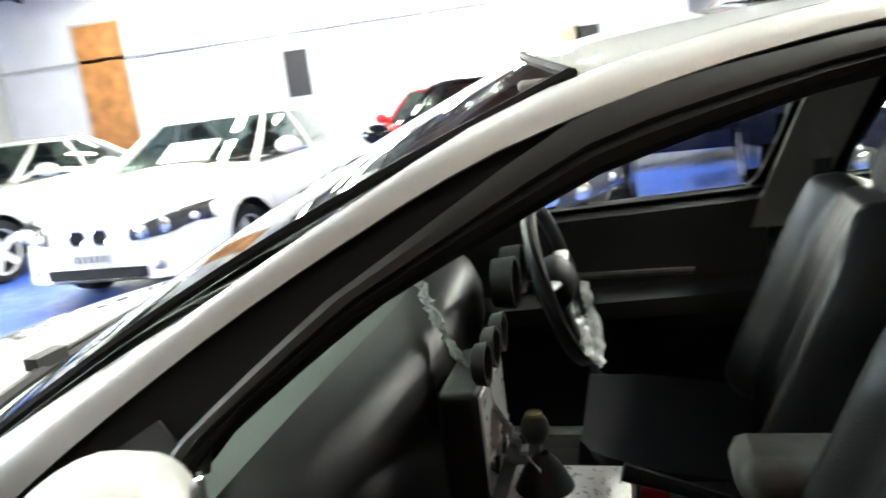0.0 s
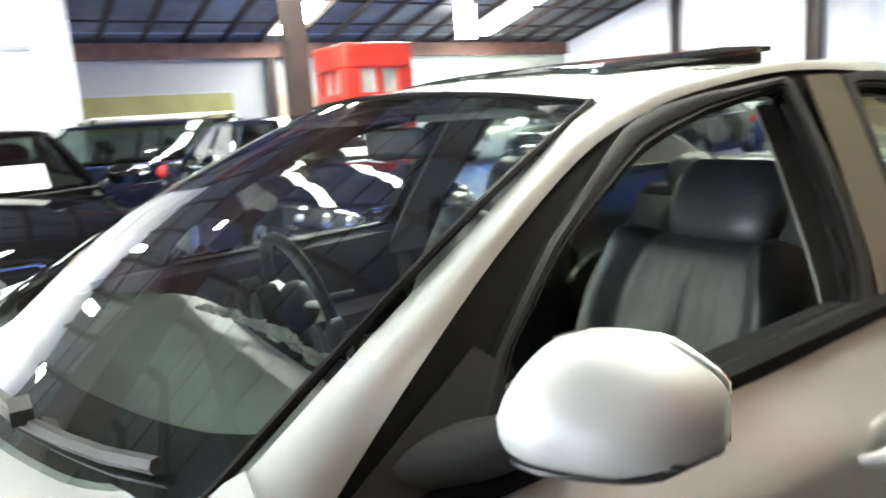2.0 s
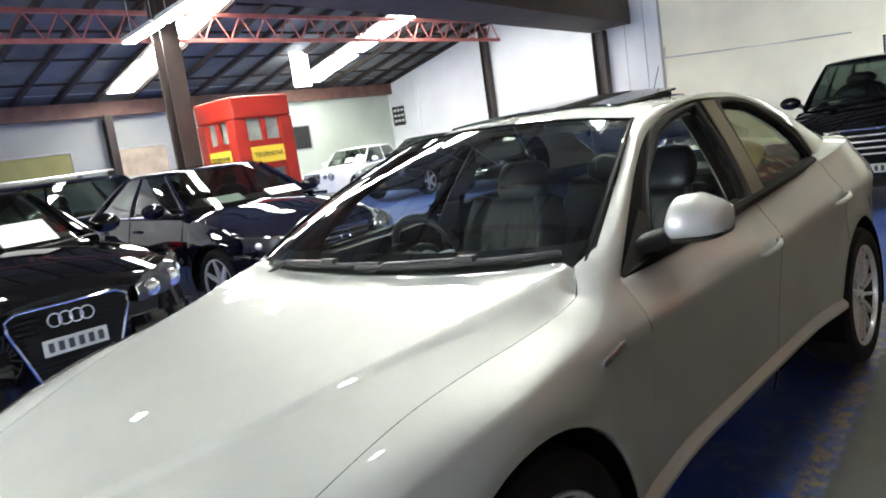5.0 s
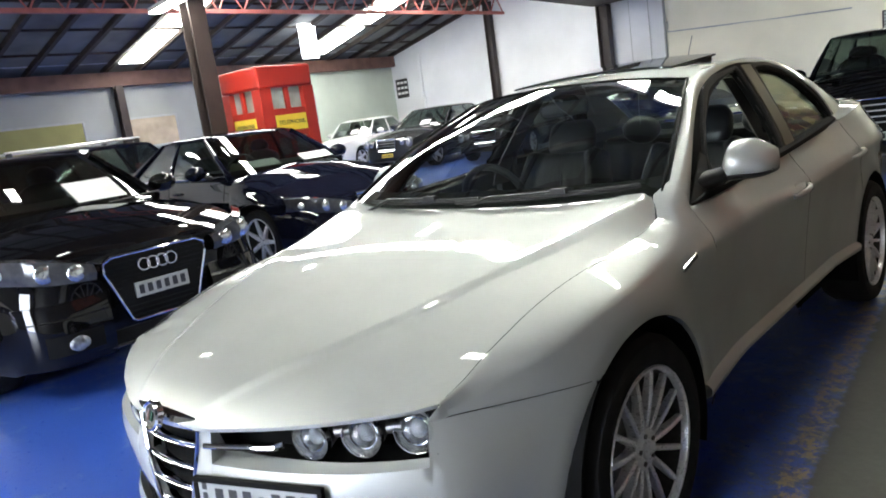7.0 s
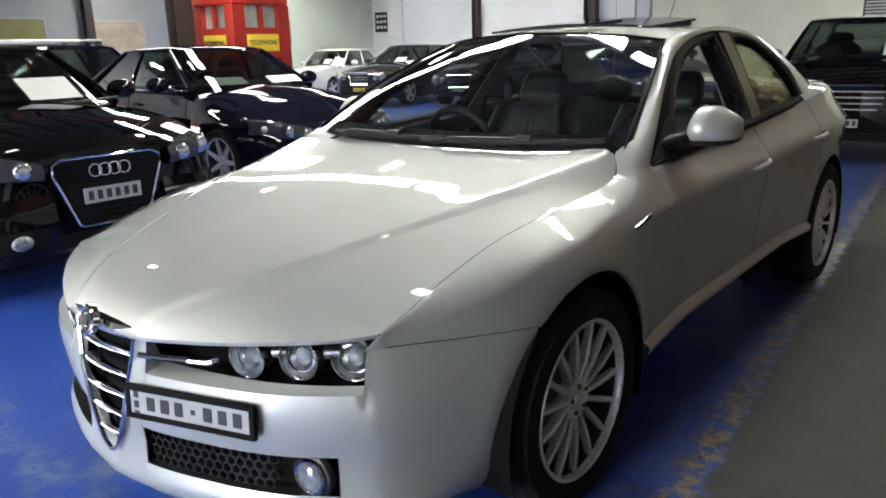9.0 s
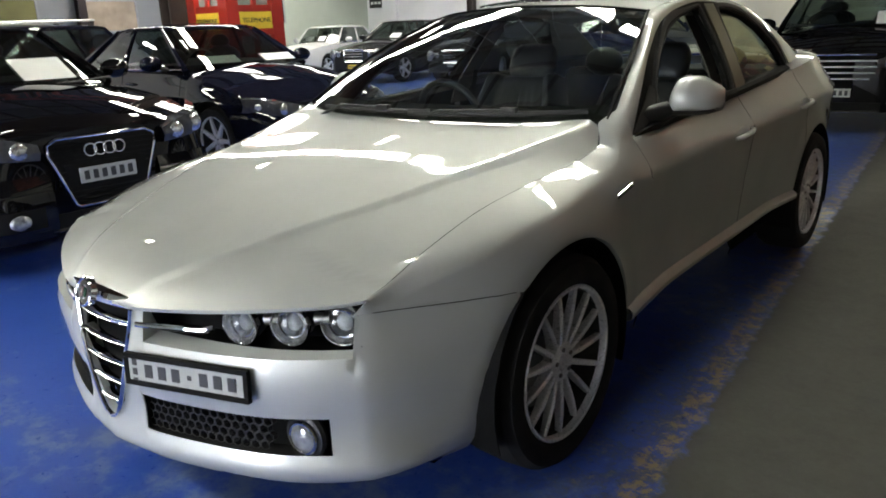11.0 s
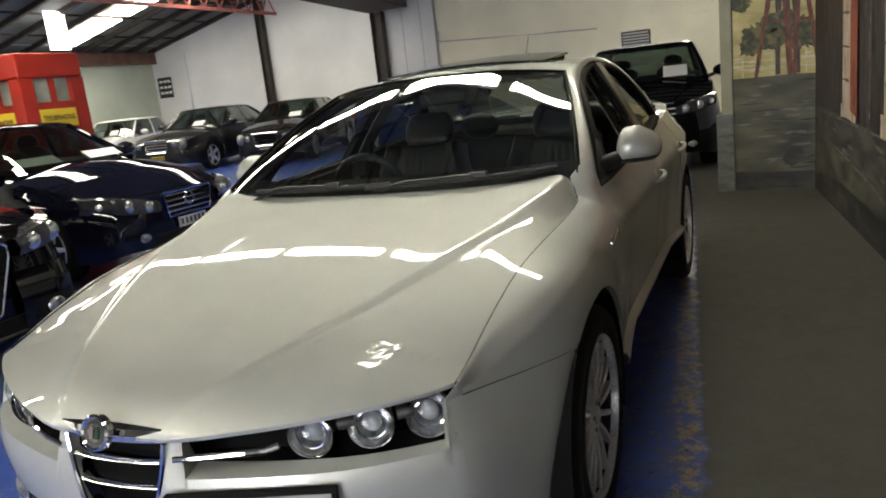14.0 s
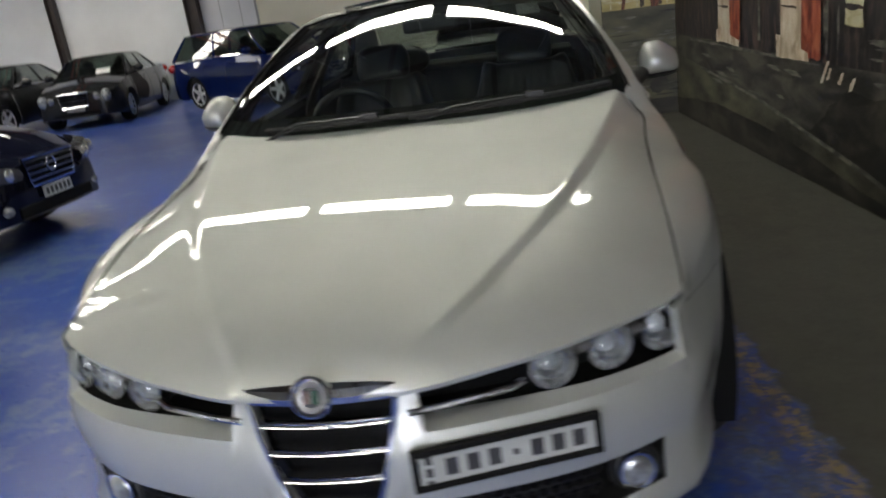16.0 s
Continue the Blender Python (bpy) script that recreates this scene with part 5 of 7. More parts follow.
parked_car("silver grey saloon parked beside a white one", facing(-3.7, -5.75, 92), M["silver"], L=4.5, W=1.8, H=1.40, grille="kidney", seed=9)
parked_car("white vintage saloon with upright chrome lamps", facing(-15.1, 11.9, 12), M["white_paint"], L=4.7, W=1.77, H=1.44, kind="vintage", hood=1.5, cowl_z=0.93, nose_z=0.80, round_lamps=True, grille="slats", boxy=0.6, paper_glints=((-0.4, 0.25, 0.2), (0.1, 0.25, 0.2)), seed=10, wheel_r=0.31)
parked_car("dark grey luxury saloon with a mesh chrome grille", facing(-11.6, 11.2, 8), M["grey_paint"], L=5.0, W=1.92, H=1.49, hood=1.45, cowl_z=0.99, nose_z=0.80, round_lamps=True, grille="slats", plate="plate_yellow", paper_glints=((0.1, 0.3, 0.2),), seed=11, wheel_r=0.34)
parked_car("charcoal saloon with a chrome slatted grille", facing(-9.1, 12.0, 14), M["grey_paint"], L=4.82, W=1.82, H=1.45, hood=1.28, cowl_z=0.97, nose_z=0.72, round_lamps=True, grille="slats", style="ten", paper_glints=((0.15, 0.3, 0.2),), seed=12)
parked_car("dark blue estate car parked across the bay", facing(-3.55, 12.2, 60), M["blue_paint"], L=4.5, W=1.82, H=1.59, kind="wagon", hood=1.1, cowl_z=1.03, grille="bars", seed=13)
parked_car("black sport utility vehicle with a chrome barred grille", facing(0.0, 7.1, 6), M["black_paint"], L=4.7, W=1.85, H=1.62, kind="suv", hood=1.12, cowl_z=1.07, nose_z=0.86, wheel_r=0.36, grille="bars", paper_glints=((0.25, 0.3, 0.24),), seed=14, name="sport_utility_vehicle", category="car", boxy=0.3)

import functools

# ---- the silver saloon ----
car = thing("silver_saloon", "silver four door saloon with open front windows and raised sunroof", "car")
SILVER = M["silver"]
PLAN = [(0, -0.975), (0.17, -0.957), (0.35, -0.912), (0.53, -0.845), (0.65, -0.770), (0.712, -0.718), (0.748, -0.680), (0.770, -0.635), (0.799, -0.56), (0.833, -0.45), (0.862, -0.32), (0.885, -0.18), (0.902, 0.0), (0.898, 0.35), (0.893, 0.8),
        (0.896, 1.5), (0.900, 2.2), (0.896, 2.7), (0.862, 3.1), (0.80, 3.38), (0.70, 3.55), (0.5, 3.66), (0.0, 3.70)]
plan_at = path_of([(x, y, 0) for x, y in PLAN])
_tab = [(k / 2000, plan_at(k / 2000)) for k in range(2001)]


def s_of(v, c):
    for (s0, p0), (s1, p1) in zip(_tab, _tab[1:]):
        if p1[c] >= v:
            d = p1[c] - p0[c]
            return s0 + (s1 - s0) * (min(1, max(0, (v - p0[c]) / d)) if d > 1e-9 else 0)
    return 1.0


@functools.lru_cache(None)
def s_of_x(x):
    return s_of(x, 0)


@functools.lru_cache(None)
def s_of_y(y):
    return s_of(y, 1)


wing_prof = curve_of([(0.15, 0.11), (0.20, 0.065), (0.26, 0.036), (0.34, 0.018), (0.45, 0.006), (0.56, 0.0), (0.66, 0.001), (0.72, 0.006), (0.77, 0.016), (0.81, 0.030), (0.85, 0.050), (0.89, 0.075), (0.95, 0.115), (1.06, 0.17)])
side_prof = curve_of([(0.15, 0.11), (0.20, 0.070), (0.26, 0.042), (0.34, 0.026), (0.45, 0.018), (0.56, 0.013), (0.66, 0.008), (0.74, 0.004), (0.79, 0.001), (0.812, 0.0), (0.826, 0.004), (0.85, 0.019), (0.87, 0.034), (0.92, 0.070), (0.95, 0.088), (1.06, 0.14)])
front_prof = curve_of([(0.18, 0.10), (0.22, 0.045), (0.25, 0.006), (0.285, 0.0), (0.318, 0.012), (0.40, 0.016), (0.47, 0.004), (0.53, 0.0), (0.57, 0.006), (0.60, 0.02), (0.68, 0.035), (0.75, 0.05)])
lower_tuck = curve_of([(0.15, 0.026), (0.32, 0.026), (0.45, 0.024), (0.56, 0.018), (0.66, 0.010), (0.74, 0.004), (0.79, 0.001), (0.81, 0.0)])
HUB = 0.336
ARCH = 0.388
REAR = 2.70


def skin(s, z, out=0.0):
    """Outer surface of the lower body by the plan line and the height."""
    p = plan_at(s)
    d = plan_at(min(1, s + 0.002)) - plan_at(max(0, s - 0.002))
    nrm = Vector((d.y, -d.x, 0)).normalized()
    k = step(-0.62, -0.28, p.y)
    lift = 0.024 * min(2.4, max(0.0, p.y - 0.35)) * step(0.45, 0.75, z)
    inset = lerp(front_prof(z), lerp(wing_prof(z), side_prof(z - lift), step(0.1, 0.5, p.y)), k)
    flare = 0.0
    for c in (0.0, REAR):
        r = math.hypot(p.y - c, z - HUB)
        flare = max(flare, 0.012 * step(ARCH + 0.13, ARCH + 0.01, r) * step(0.25, 0.45, z))
    tuck = lower_tuck(z - lift) * step(0.42, 0.85, p.y) * step(2.28, 1.95, p.y)
    q = p + nrm * (flare - inset - tuck + out)
    return Vector((q.x, q.y, z))


def arch_low(y, base):
    z = base
    for c in (0.0, REAR):
        d = abs(y - c)
        if d < ARCH:
            w = 0.368 if c == 0.0 and y < 0 else ARCH
            z = max(z, HUB + ARCH * math.sqrt(max(0, 1 - (d / w) ** 2)) if d < w else base)
    return z


def mirror_rows(rows):
    return [[Vector((-p[0], p[1], p[2])) for p in r] for r in rows]


def both(name, rows, material, label="", flip=False, **k):
    """The same panel on both sides of the car."""
    for sx in (1, -1):
        bm = bmesh.new()
        sheet(bm, rows if sx > 0 else mirror_rows(rows), flip=(sx < 0) ^ flip)
        part(name, bm, material, car, label, **k)


def joint_z(y):
    return lerp(0.676, 0.640, min(1, max(0, (y + 0.65) / 0.42)))


def lip_low(s):
    p = plan_at(s)
    return lerp(0.238, 0.195, step(-0.95, -0.6, p.y))


# front bumper: one skin round the nose with an open shield, an intake with lamp pockets, and a ledge below the headlamps
shield_edge = curve_of([(0.0, 0.322), (0.030, 0.332), (0.058, 0.370), (0.092, 0.443), (0.119, 0.526), (0.139, 0.60), (0.15, 0.66)])


def bumper():
    half = []
    xs = [0.0, 0.03, 0.06, 0.09, 0.12, 0.145, 0.152, 0.165, 0.19, 0.197, 0.205, 0.24, 0.28, 0.33, 0.38, 0.43, 0.48, 0.53, 0.575, 0.585, 0.61, 0.64, 0.67, 0.695, 0.705, 0.722, 0.730, 0.745, 0.77]
    ss = [(s_of_x(x), x) for x in xs]
    ss += [(s_of_y(y), 9) for y in (-0.58, -0.54, -0.50, -0.46, -0.42, -0.392, -0.386, -0.375, -0.36, -0.34, -0.32, -0.30, -0.28, -0.26, -0.245)]
    for s, x in ss:
        p = plan_at(s)
        lo = arch_low(p.y, lip_low(s))
        if x < 0.15:
            hi = shield_edge(x)
            z1, z2 = lerp(lo, hi, 0.35), lerp(lo, hi, 0.7)
        else:
            hi = 0.655 if x < 0.196 else 0.579 if x < 0.726 else joint_z(p.y)
            z1, z2 = (0.318, 0.419)
            if x > 0.70:
                z1, z2 = max(z1, lerp(lo, hi, 0.15)), max(z2, lerp(lo, hi, 0.35))
        half.append((s, x, lo, z1, z2, hi))
    def column(s, x, lo, z1, z2, hi, sx):
        zs = span(lo, z1, 6) + span(z1, z2, 4)[1:] + span(z2, hi, 8)[1:]
        col = [skin(s, z) for z in zs]
        # return edge: a ledge below the lamps, a small turned lip elsewhere
        deep = lerp(0.052, 0.018, (x - 0.2) / 0.52) if 0.196 < x < 0.726 else 0.018
        e0 = skin(s, hi + 0.004, -deep * 0.5)
        e1 = skin(s, hi + (0.012 if 0.196 < x < 0.726 else 0.004), -deep)
        col += [e0, e1]
        bot = skin(s, lo, -0.03)
        col = [Vector((bot.x, bot.y, lo + 0.004))] + col
        return [Vector((sx * p.x, p.y, p.z)) for p in col]
    rows = [column(*h, -1) for h in half[::-1]] + [column(*h, 1) for h in half[1:]]
    n = len(half)
    xmid = [h[1] for h in half[::-1]] + [h[1] for h in half[1:]]

    def hole(i, j):
        a, b2 = xmid[i], xmid[i + 1]
        lo_x, hi_x = min(a, b2), max(a, b2)
        return 6 <= j <= 8 and lo_x >= 0.151 and hi_x <= 0.671

    bm = bmesh.new()
    sheet(bm, rows, skip=hole, flip=True)
    part("front_bumper", bm, SILVER, car, "silver front bumper", solid=0.004, angle=50)


bumper()

# lower intake: hexagon mesh between dark walls, fog lamps in their pockets
def intake():
    bm = bmesh.new()
    rows = []
    for z in (0.30, 0.318, 0.42, 0.44):
        rows.append([skin(s_of_x(abs(x)), min(0.419, max(0.318, z)), -0.05) * Vector((1, 1, 1)) if x >= 0 else None for x in span(0.14, 0.672, 14)])
    for sx in (1, -1):
        bm = bmesh.new()
        sheet(bm, rows if sx > 0 else mirror_rows(rows))
        part("intake_back", bm, M["slot"], car, smooth=False)
        # pocket walls
        bm = bmesh.new()
        for z in (0.318, 0.419):
            r0 = [skin(s_of_x(x), z, -0.002) for x in span(0.143, 0.668, 16)]
            r1 = [skin(s_of_x(x), z, -0.06) for x in span(0.143, 0.668, 16)]
            sheet(bm, [r0, r1] if sx > 0 else mirror_rows([r0, r1]))
        for x in (0.143, 0.668):
            r0 = [skin(s_of_x(x), z, -0.002) for z in (0.318, 0.37, 0.419)]
            r1 = [skin(s_of_x(x), z, -0.06) for z in (0.318, 0.37, 0.419)]
            sheet(bm, [r0, r1] if sx > 0 else mirror_rows([r0, r1]))
        part("intake_wall", bm, M["trim"], car, smooth=False)
        # hexagon mesh
        bm = bmesh.new()
        pitch = 0.0255
        for r in range(4):
            z = 0.330 + r * pitch * 0.87
            x = 0.156 + (r % 2) * pitch / 2
            while x < 0.535:
                c = skin(s_of_x(x), z, -0.018)
                c2 = skin(s_of_x(min(0.6, x + 0.01)), z, -0.018)
                t = (c2 - c).normalized()
                ring_o, ring_i, ring_b = [], [], []
                for k in range(6):
                    a = math.pi / 6 + k * math.pi / 3
                    for lst, rad, dep in ((ring_o, 0.0147, 0.0), (ring_i, 0.0118, 0.0), (ring_b, 0.0118, 0.015)):
                        q = c + t * (rad * math.cos(a)) + Vector((0, dep, rad * math.sin(a)))
                        lst.append(Vector((sx * q.x, q.y, q.z)))
                sheet(bm, [ring_o, ring_i, ring_b], close=True)
                x += pitch
        part("intake_mesh", bm, M["trim"], car, "black hexagon grille mesh", smooth=False)
        # fog lamp
        c = skin(s_of_x(0.612), 0.362, -0.012)
        m = Matrix.Translation((sx * c.x, c.y, c.z)) @ Matrix.Rotation(sx * 0.25, 4, "Z")
        bm = bmesh.new()
        r = bmesh.ops.create_uvsphere(bm, u_segments=24, v_segments=14, radius=0.043)
        bmesh.ops.transform(bm, matrix=m @ Matrix.Diagonal((0.92, 0.45, 1.0, 1)), verts=r["verts"])
        part("fog_lamp", bm, M["lamp_glass"], car, "round fog lamp")
        bm = bmesh.new()
        tube(bm, [m @ Vector((0.036 * math.cos(a), -0.006, 0.042 * math.sin(a))) for a in span(0, 2 * math.pi, 29)[:-1]], 0.005, 6, closed=True, up=(0, 1, 0))
        part("fog_ring", bm, M["chrome"], car)
        bm = bmesh.new()
        tube(bm, [m @ Vector((0.056 * math.cos(a) * 0.8, 0.012, 0.05 * math.sin(a))) for a in span(0, 2 * math.pi, 29)[:-1]], 0.014, 8, closed=True, up=(0, 1, 0))
        part("fog_bezel", bm, M["trim"], car)


intake()


# hood
front_y = curve_of([(0.0, -0.962), (0.15, -0.950), (0.35, -0.885), (0.55, -0.785), (0.70, -0.680), (0.722, -0.655)])
front_x = curve_of([(-0.962, 0.02), (-0.950, 0.15), (-0.885, 0.35), (-0.785, 0.55), (-0.680, 0.70), (-0.655, 0.722), (-0.5, 0.729), (-0.35, 0.732), (-0.2, 0.735), (0.0, 0.745), (0.1, 0.752), (0.25, 0.766), (0.324, 0.774), (0.371, 0.773), (0.403, 0.761), (0.425, 0.751), (0.44, 0.737), (0.452, 0.729)])
hood_c = curve_of([(-0.962, 0.672), (-0.93, 0.700), (-0.88, 0.735)] + [(y, 0.773 + 0.2464 * (y + 0.78) - 0.0467 * (y + 0.78) ** 2) for y in span(-0.78, 0.47, 14)])
hood_g = curve_of([(-0.962, 0.670), (-0.88, 0.682), (-0.78, 0.696), (-0.66, 0.712), (-0.58, 0.734), (-0.46, 0.776), (-0.2, 0.840), (0.0, 0.866), (0.1, 0.876), (0.25, 0.896), (0.324, 0.913), (0.371, 0.923), (0.403, 0.933), (0.425, 0.954), (0.44, 0.973), (0.452, 0.987)])
rear_edge = curve_of([(0.0, 0.345), (0.3, 0.362), (0.55, 0.406), (0.68, 0.442), (0.735, 0.452)])


def wing_z(y):
    """Height at which the fender's crown meets its flank."""
    z = lerp(hood_g(y) - 0.036, hood_g(y) - 0.055, step(-0.64, -0.3, y))
    return lerp(z, 0.936, step(0.30, 0.56, y))


ridge_x = curve_of([(-0.97, 0.13), (-0.91, 0.160), (-0.79, 0.245), (-0.59, 0.355), (-0.30, 0.490), (0.02, 0.598), (0.25, 0.664), (0.43, 0.712)])


def ridge_at(y):
    """Distance of the V ridge from the middle, and its height."""
    xl = max(0.02, front_x(y))
    r = min(0.955 * xl, ridge_x(y))
    f = (r / xl) ** 2.2 * lerp(0.48, 0.16, step(-0.05, 0.42, y))
    return r, hood_c(y) - f * (hood_c(y) - hood_g(y))


@functools.lru_cache(None)
def section(y):
    """Cross-section of hood and fender crown: height by distance from the middle."""
    xl, (r, zr), c = max(0.02, front_x(y)), ridge_at(y), hood_c(y)
    keys = [(k * r, c - (c - zr) * k * k) for k in (0.0, 0.2, 0.4, 0.6, 0.8, 1.0)] + [(xl, hood_g(y))]
    if y > -0.65:
        q = skin(s_of_y(y), wing_z(y))
        if q.x > xl + 0.02:
            keys.append((q.x, q.z))
    return curve_of(keys)


def hood_z(x, y):
    """Hood height: a raised middle that falls to the wings over a narrow V crease."""
    x = abs(x)
    r, zr = ridge_at(y)
    xl = max(0.02, front_x(y))
    h = 0.0085 * step(-0.965, -0.84, y) * lerp(1.0, 0.25, step(-0.05, 0.40, y))
    if x <= r:
        off = 0.1 * math.exp(-(r - x) / 0.03)
    else:
        off = (0.1 - step(0.0, 0.042, x - r)) * math.exp(-max(0.0, x - r - 0.042) / 0.16) * min(1.0, (xl - x) / max(0.02, xl - r - 0.042))
    return section(round(y, 4))(x) + h * off


def hood_at(uu, vv):
    x = uu * front_x(lerp(-0.655, 0.452, vv))
    return x, lerp(front_y(0.722 * uu), rear_edge(0.735 * uu), vv)


def ridge_u(vv):
    """Where the crease crosses one row of the hood."""
    lo, hi = 0.05, 0.97
    for _ in range(30):
        mid = (lo + hi) / 2
        x, y = hood_at(mid, vv)
        if x < ridge_at(y)[0]:
            lo = mid
        else:
            hi = mid
    return lo


rows = []
for v in span(0, 1, 56):
    vv = v ** 1.25
    ur = ridge_u(vv)
    wide = min(0.044 / front_x(lerp(-0.655, 0.452, vv)), (1 - ur) * 0.6)
    us = [ur * (1 - (1 - k) ** 1.4) for k in span(0, 1, 19)] + [ur + wide * k for k in span(0, 1, 9)[1:]] + [lerp(ur + wide, 1, k) for k in span(0, 1, 15)[1:]]
    half = []
    for uu in us:
        x, y = hood_at(uu, vv)
        half.append(Vector((x, y, hood_z(x, y))))
    rows.append([Vector((-q.x, q.y, q.z)) for q in half[:0:-1]] + half)
# rolled front lip
lip = [Vector((p.x * 0.998, p.y + 0.022, p.z - 0.014)) for p in rows[0]]
lip0 = [Vector((p.x, p.y + 0.003, p.z - 0.010)) for p in rows[0]]
b = bmesh.new()
sheet(b, [lip, lip0] + rows)
part("hood", b, SILVER, car, "long silver hood with a V crease", solid=0.003, angle=60)


# fenders
def fender_top(y):
    """Inner edge of the fender: along the hood gap, round its rear corner, then up the windscreen edge."""
    if y < 0.403:
        return Vector((front_x(y) + 0.006, y, hood_g(y)))
    return Vector((y * 0, y, 0)) + foot_edge(y)


foot_edge = curve_of([(0.390, 0.773, 0, 0.929), (0.403, 0.767, 0, 0.933), (0.425, 0.757, 0, 0.954), (0.44, 0.743, 0, 0.973), (0.452, 0.736, 0, 0.988), (0.478, 0.744, 0, 1.002), (0.535, 0.757, 0, 1.024)])
cols = sorted(set(span(-0.652, 0.40, 36)) | set(span(0.41, 0.534, 12)) | {ARCH * math.cos(a) for a in span(0.35, math.pi - 0.05, 22)} | {ARCH + 0.001, ARCH + 0.006})
cols = [c for c in cols if c >= -0.652]
rows = []
for y in cols:
    s = s_of_y(y)
    lo = arch_low(y, 0.350)
    if y < -0.235:
        lo = max(joint_z(y) + 0.005, lo if abs(y) < 0.25 else 0)
    t0 = fender_top(y)
    zs = max(lo + 0.012, wing_z(y))
    p1 = skin(s, zs)
    r, zr = ridge_at(y)
    lead = [Vector((r, y, zr))] if y < 0.43 else []
    keys = lead + [t0, p1] + [skin(s, z) for z in (zs - 0.03, zs - 0.07) if z > lo]
    line = path_of(keys)
    lens = [0.0]
    for a, c in zip(keys, keys[1:]):
        lens.append(lens[-1] + (c - a).length)
    f0, f1 = lens[len(lead)] / lens[-1], lens[len(lead) + 1] / lens[-1]
    row = [t0 + Vector((0.0, 0, -0.02))]
    for k in span(0, 1, 10):
        q = line(lerp(f0, f1, k))
        bow = lerp(t0, p1, k) + lerp(Vector((0.004, -0.001, 0.004)), Vector((0.0132, -0.0013, 0.0089)), step(0.40, 0.534, y)) * math.sin(math.pi * k)
        row.append(lerp(q, bow, step(0.26, 0.43, y)))
    for k in span(0, 1, 14)[1:]:
        row.append(skin(s, lerp(zs, lo, k)))
    e = row[-1]
    row.append(Vector((e.x - 0.025, e.y, e.z + (0.0 if y < -0.24 or y > ARCH else -0.002))))
    rows.append(row)
both("fender", rows, SILVER, solid=0.003, flip=True, angle=50)
# tip of the fender between the headlamp, the hood corner and the bumper
edge = [skin(lerp(s_of_x(0.7275), s_of_y(-0.652), k), 0.679) for k in span(0, 1, 10)]
both("fender_tip", [edge, [lerp(a, c, 0.5) + Vector((0.002, -0.002, 0.002)) for a, c in zip(edge, rows[0][1:11])], rows[0][1:11]], SILVER, solid=0.003, flip=True, angle=50)

# doors and quarter panel
belt_z = curve_of([(0.5, 0.938), (1.0, 0.957), (1.6, 0.985), (2.1, 1.010), (2.47, 1.026), (2.8, 1.045), (3.2, 1.06), (3.7, 1.055)])


def side_panel(name, y0, y1, base, label="", top=None):
    ys = set(span(y0, y1, 16))
    for c in (0.0, REAR):
        ys |= {c + ARCH * math.cos(a) for a in span(0.02, math.pi - 0.02, 24) if y0 < c + ARCH * math.cos(a) < y1}
        ys |= {q for q in (c - ARCH - 0.004, c + ARCH + 0.004) if y0 < q < y1}
    rows = []
    for y in sorted(ys):
        s = s_of_y(y)
        lo = arch_low(y, base)
        hi = belt_z(y)
        row = [skin(s, lo, -0.02)]
        for k in span(0, 1, 26):
            row.append(skin(s, lerp(lo, hi, k)))
        t = row[-1]
        row.append(Vector((t.x - 0.02, t.y, t.z + 0.004)))
        rows.append(row)
    # turned edges at the joints
    first = [p + Vector((-0.02, 0.0, 0)) for p in rows[0]]
    last = [p + Vector((-0.02, 0.0, 0)) for p in rows[-1]]
    both(name, [first] + rows + [last], SILVER, label, solid=0.002, angle=50)


side_panel("front_door", 0.540, 1.575, 0.378, "silver front door")
side_panel("rear_door", 1.582, 2.44, 0.396, "silver rear door")
side_panel("quarter_panel", 2.446, 3.30, 0.245)

# sill below the doors
rows = []
for y in span(0.395, 2.31, 24):
    s = s_of_y(y)
    t = 0.378 + 0.018 * (y - 0.5)
    rows.append([skin(s, t + 0.024, -0.012), skin(s, t + 0.008, 0.003), skin(s, t - 0.002, 0.020), skin(s, t - 0.014, 0.028), skin(s, t - 0.030, 0.027), skin(s, t - 0.042, 0.008), skin(s, t - 0.058, -0.035), skin(s, t - 0.075, -0.09), Vector((0.70, y, 0.240))])
both("side_sill", rows, SILVER, solid=0.002, flip=True)

# rear end
rows = []
for s in span(s_of_y(3.304), 1.0, 22):
    rows.append([skin(s, z) for z in span(0.26, 1.04, 16)])
both("rear_panel", rows, SILVER, solid=0.003)
rows = []
for y in span(3.02, 3.70, 10):
    xw = plan_at(s_of_y(y)).x if y < 3.69 else 0.3
    xw = max(0.05, xw - 0.135)
    rows.append([Vector((xw * u, y, 1.075 + 0.02 * (1 - u * u) - 0.015 * abs(u) ** 4)) for u in span(-1, 1, 15)])
b = bmesh.new()
sheet(b, rows)
part("boot_lid", b, SILVER, car, solid=0.004)
rows = []
for y in span(2.44, 3.62, 16):
    t = (y - 2.44) / 1.18
    q = skin(s_of_y(y), belt_z(y))
    rows.append([q, Vector((q.x - 0.05, y, q.z + 0.02)), Vector((lerp(0.66, 0.60, t), y, lerp(1.10, 1.075, t)))])
both("rear_shoulder", rows, SILVER, solid=0.003)
for sx in (1, -1):
    b = bmesh.new()
    ball(b, (sx * 0.55, 3.585, 0.93), 0.15, 0.05, 0.05)
    part("tail_lamp", b, M["tail"], car)

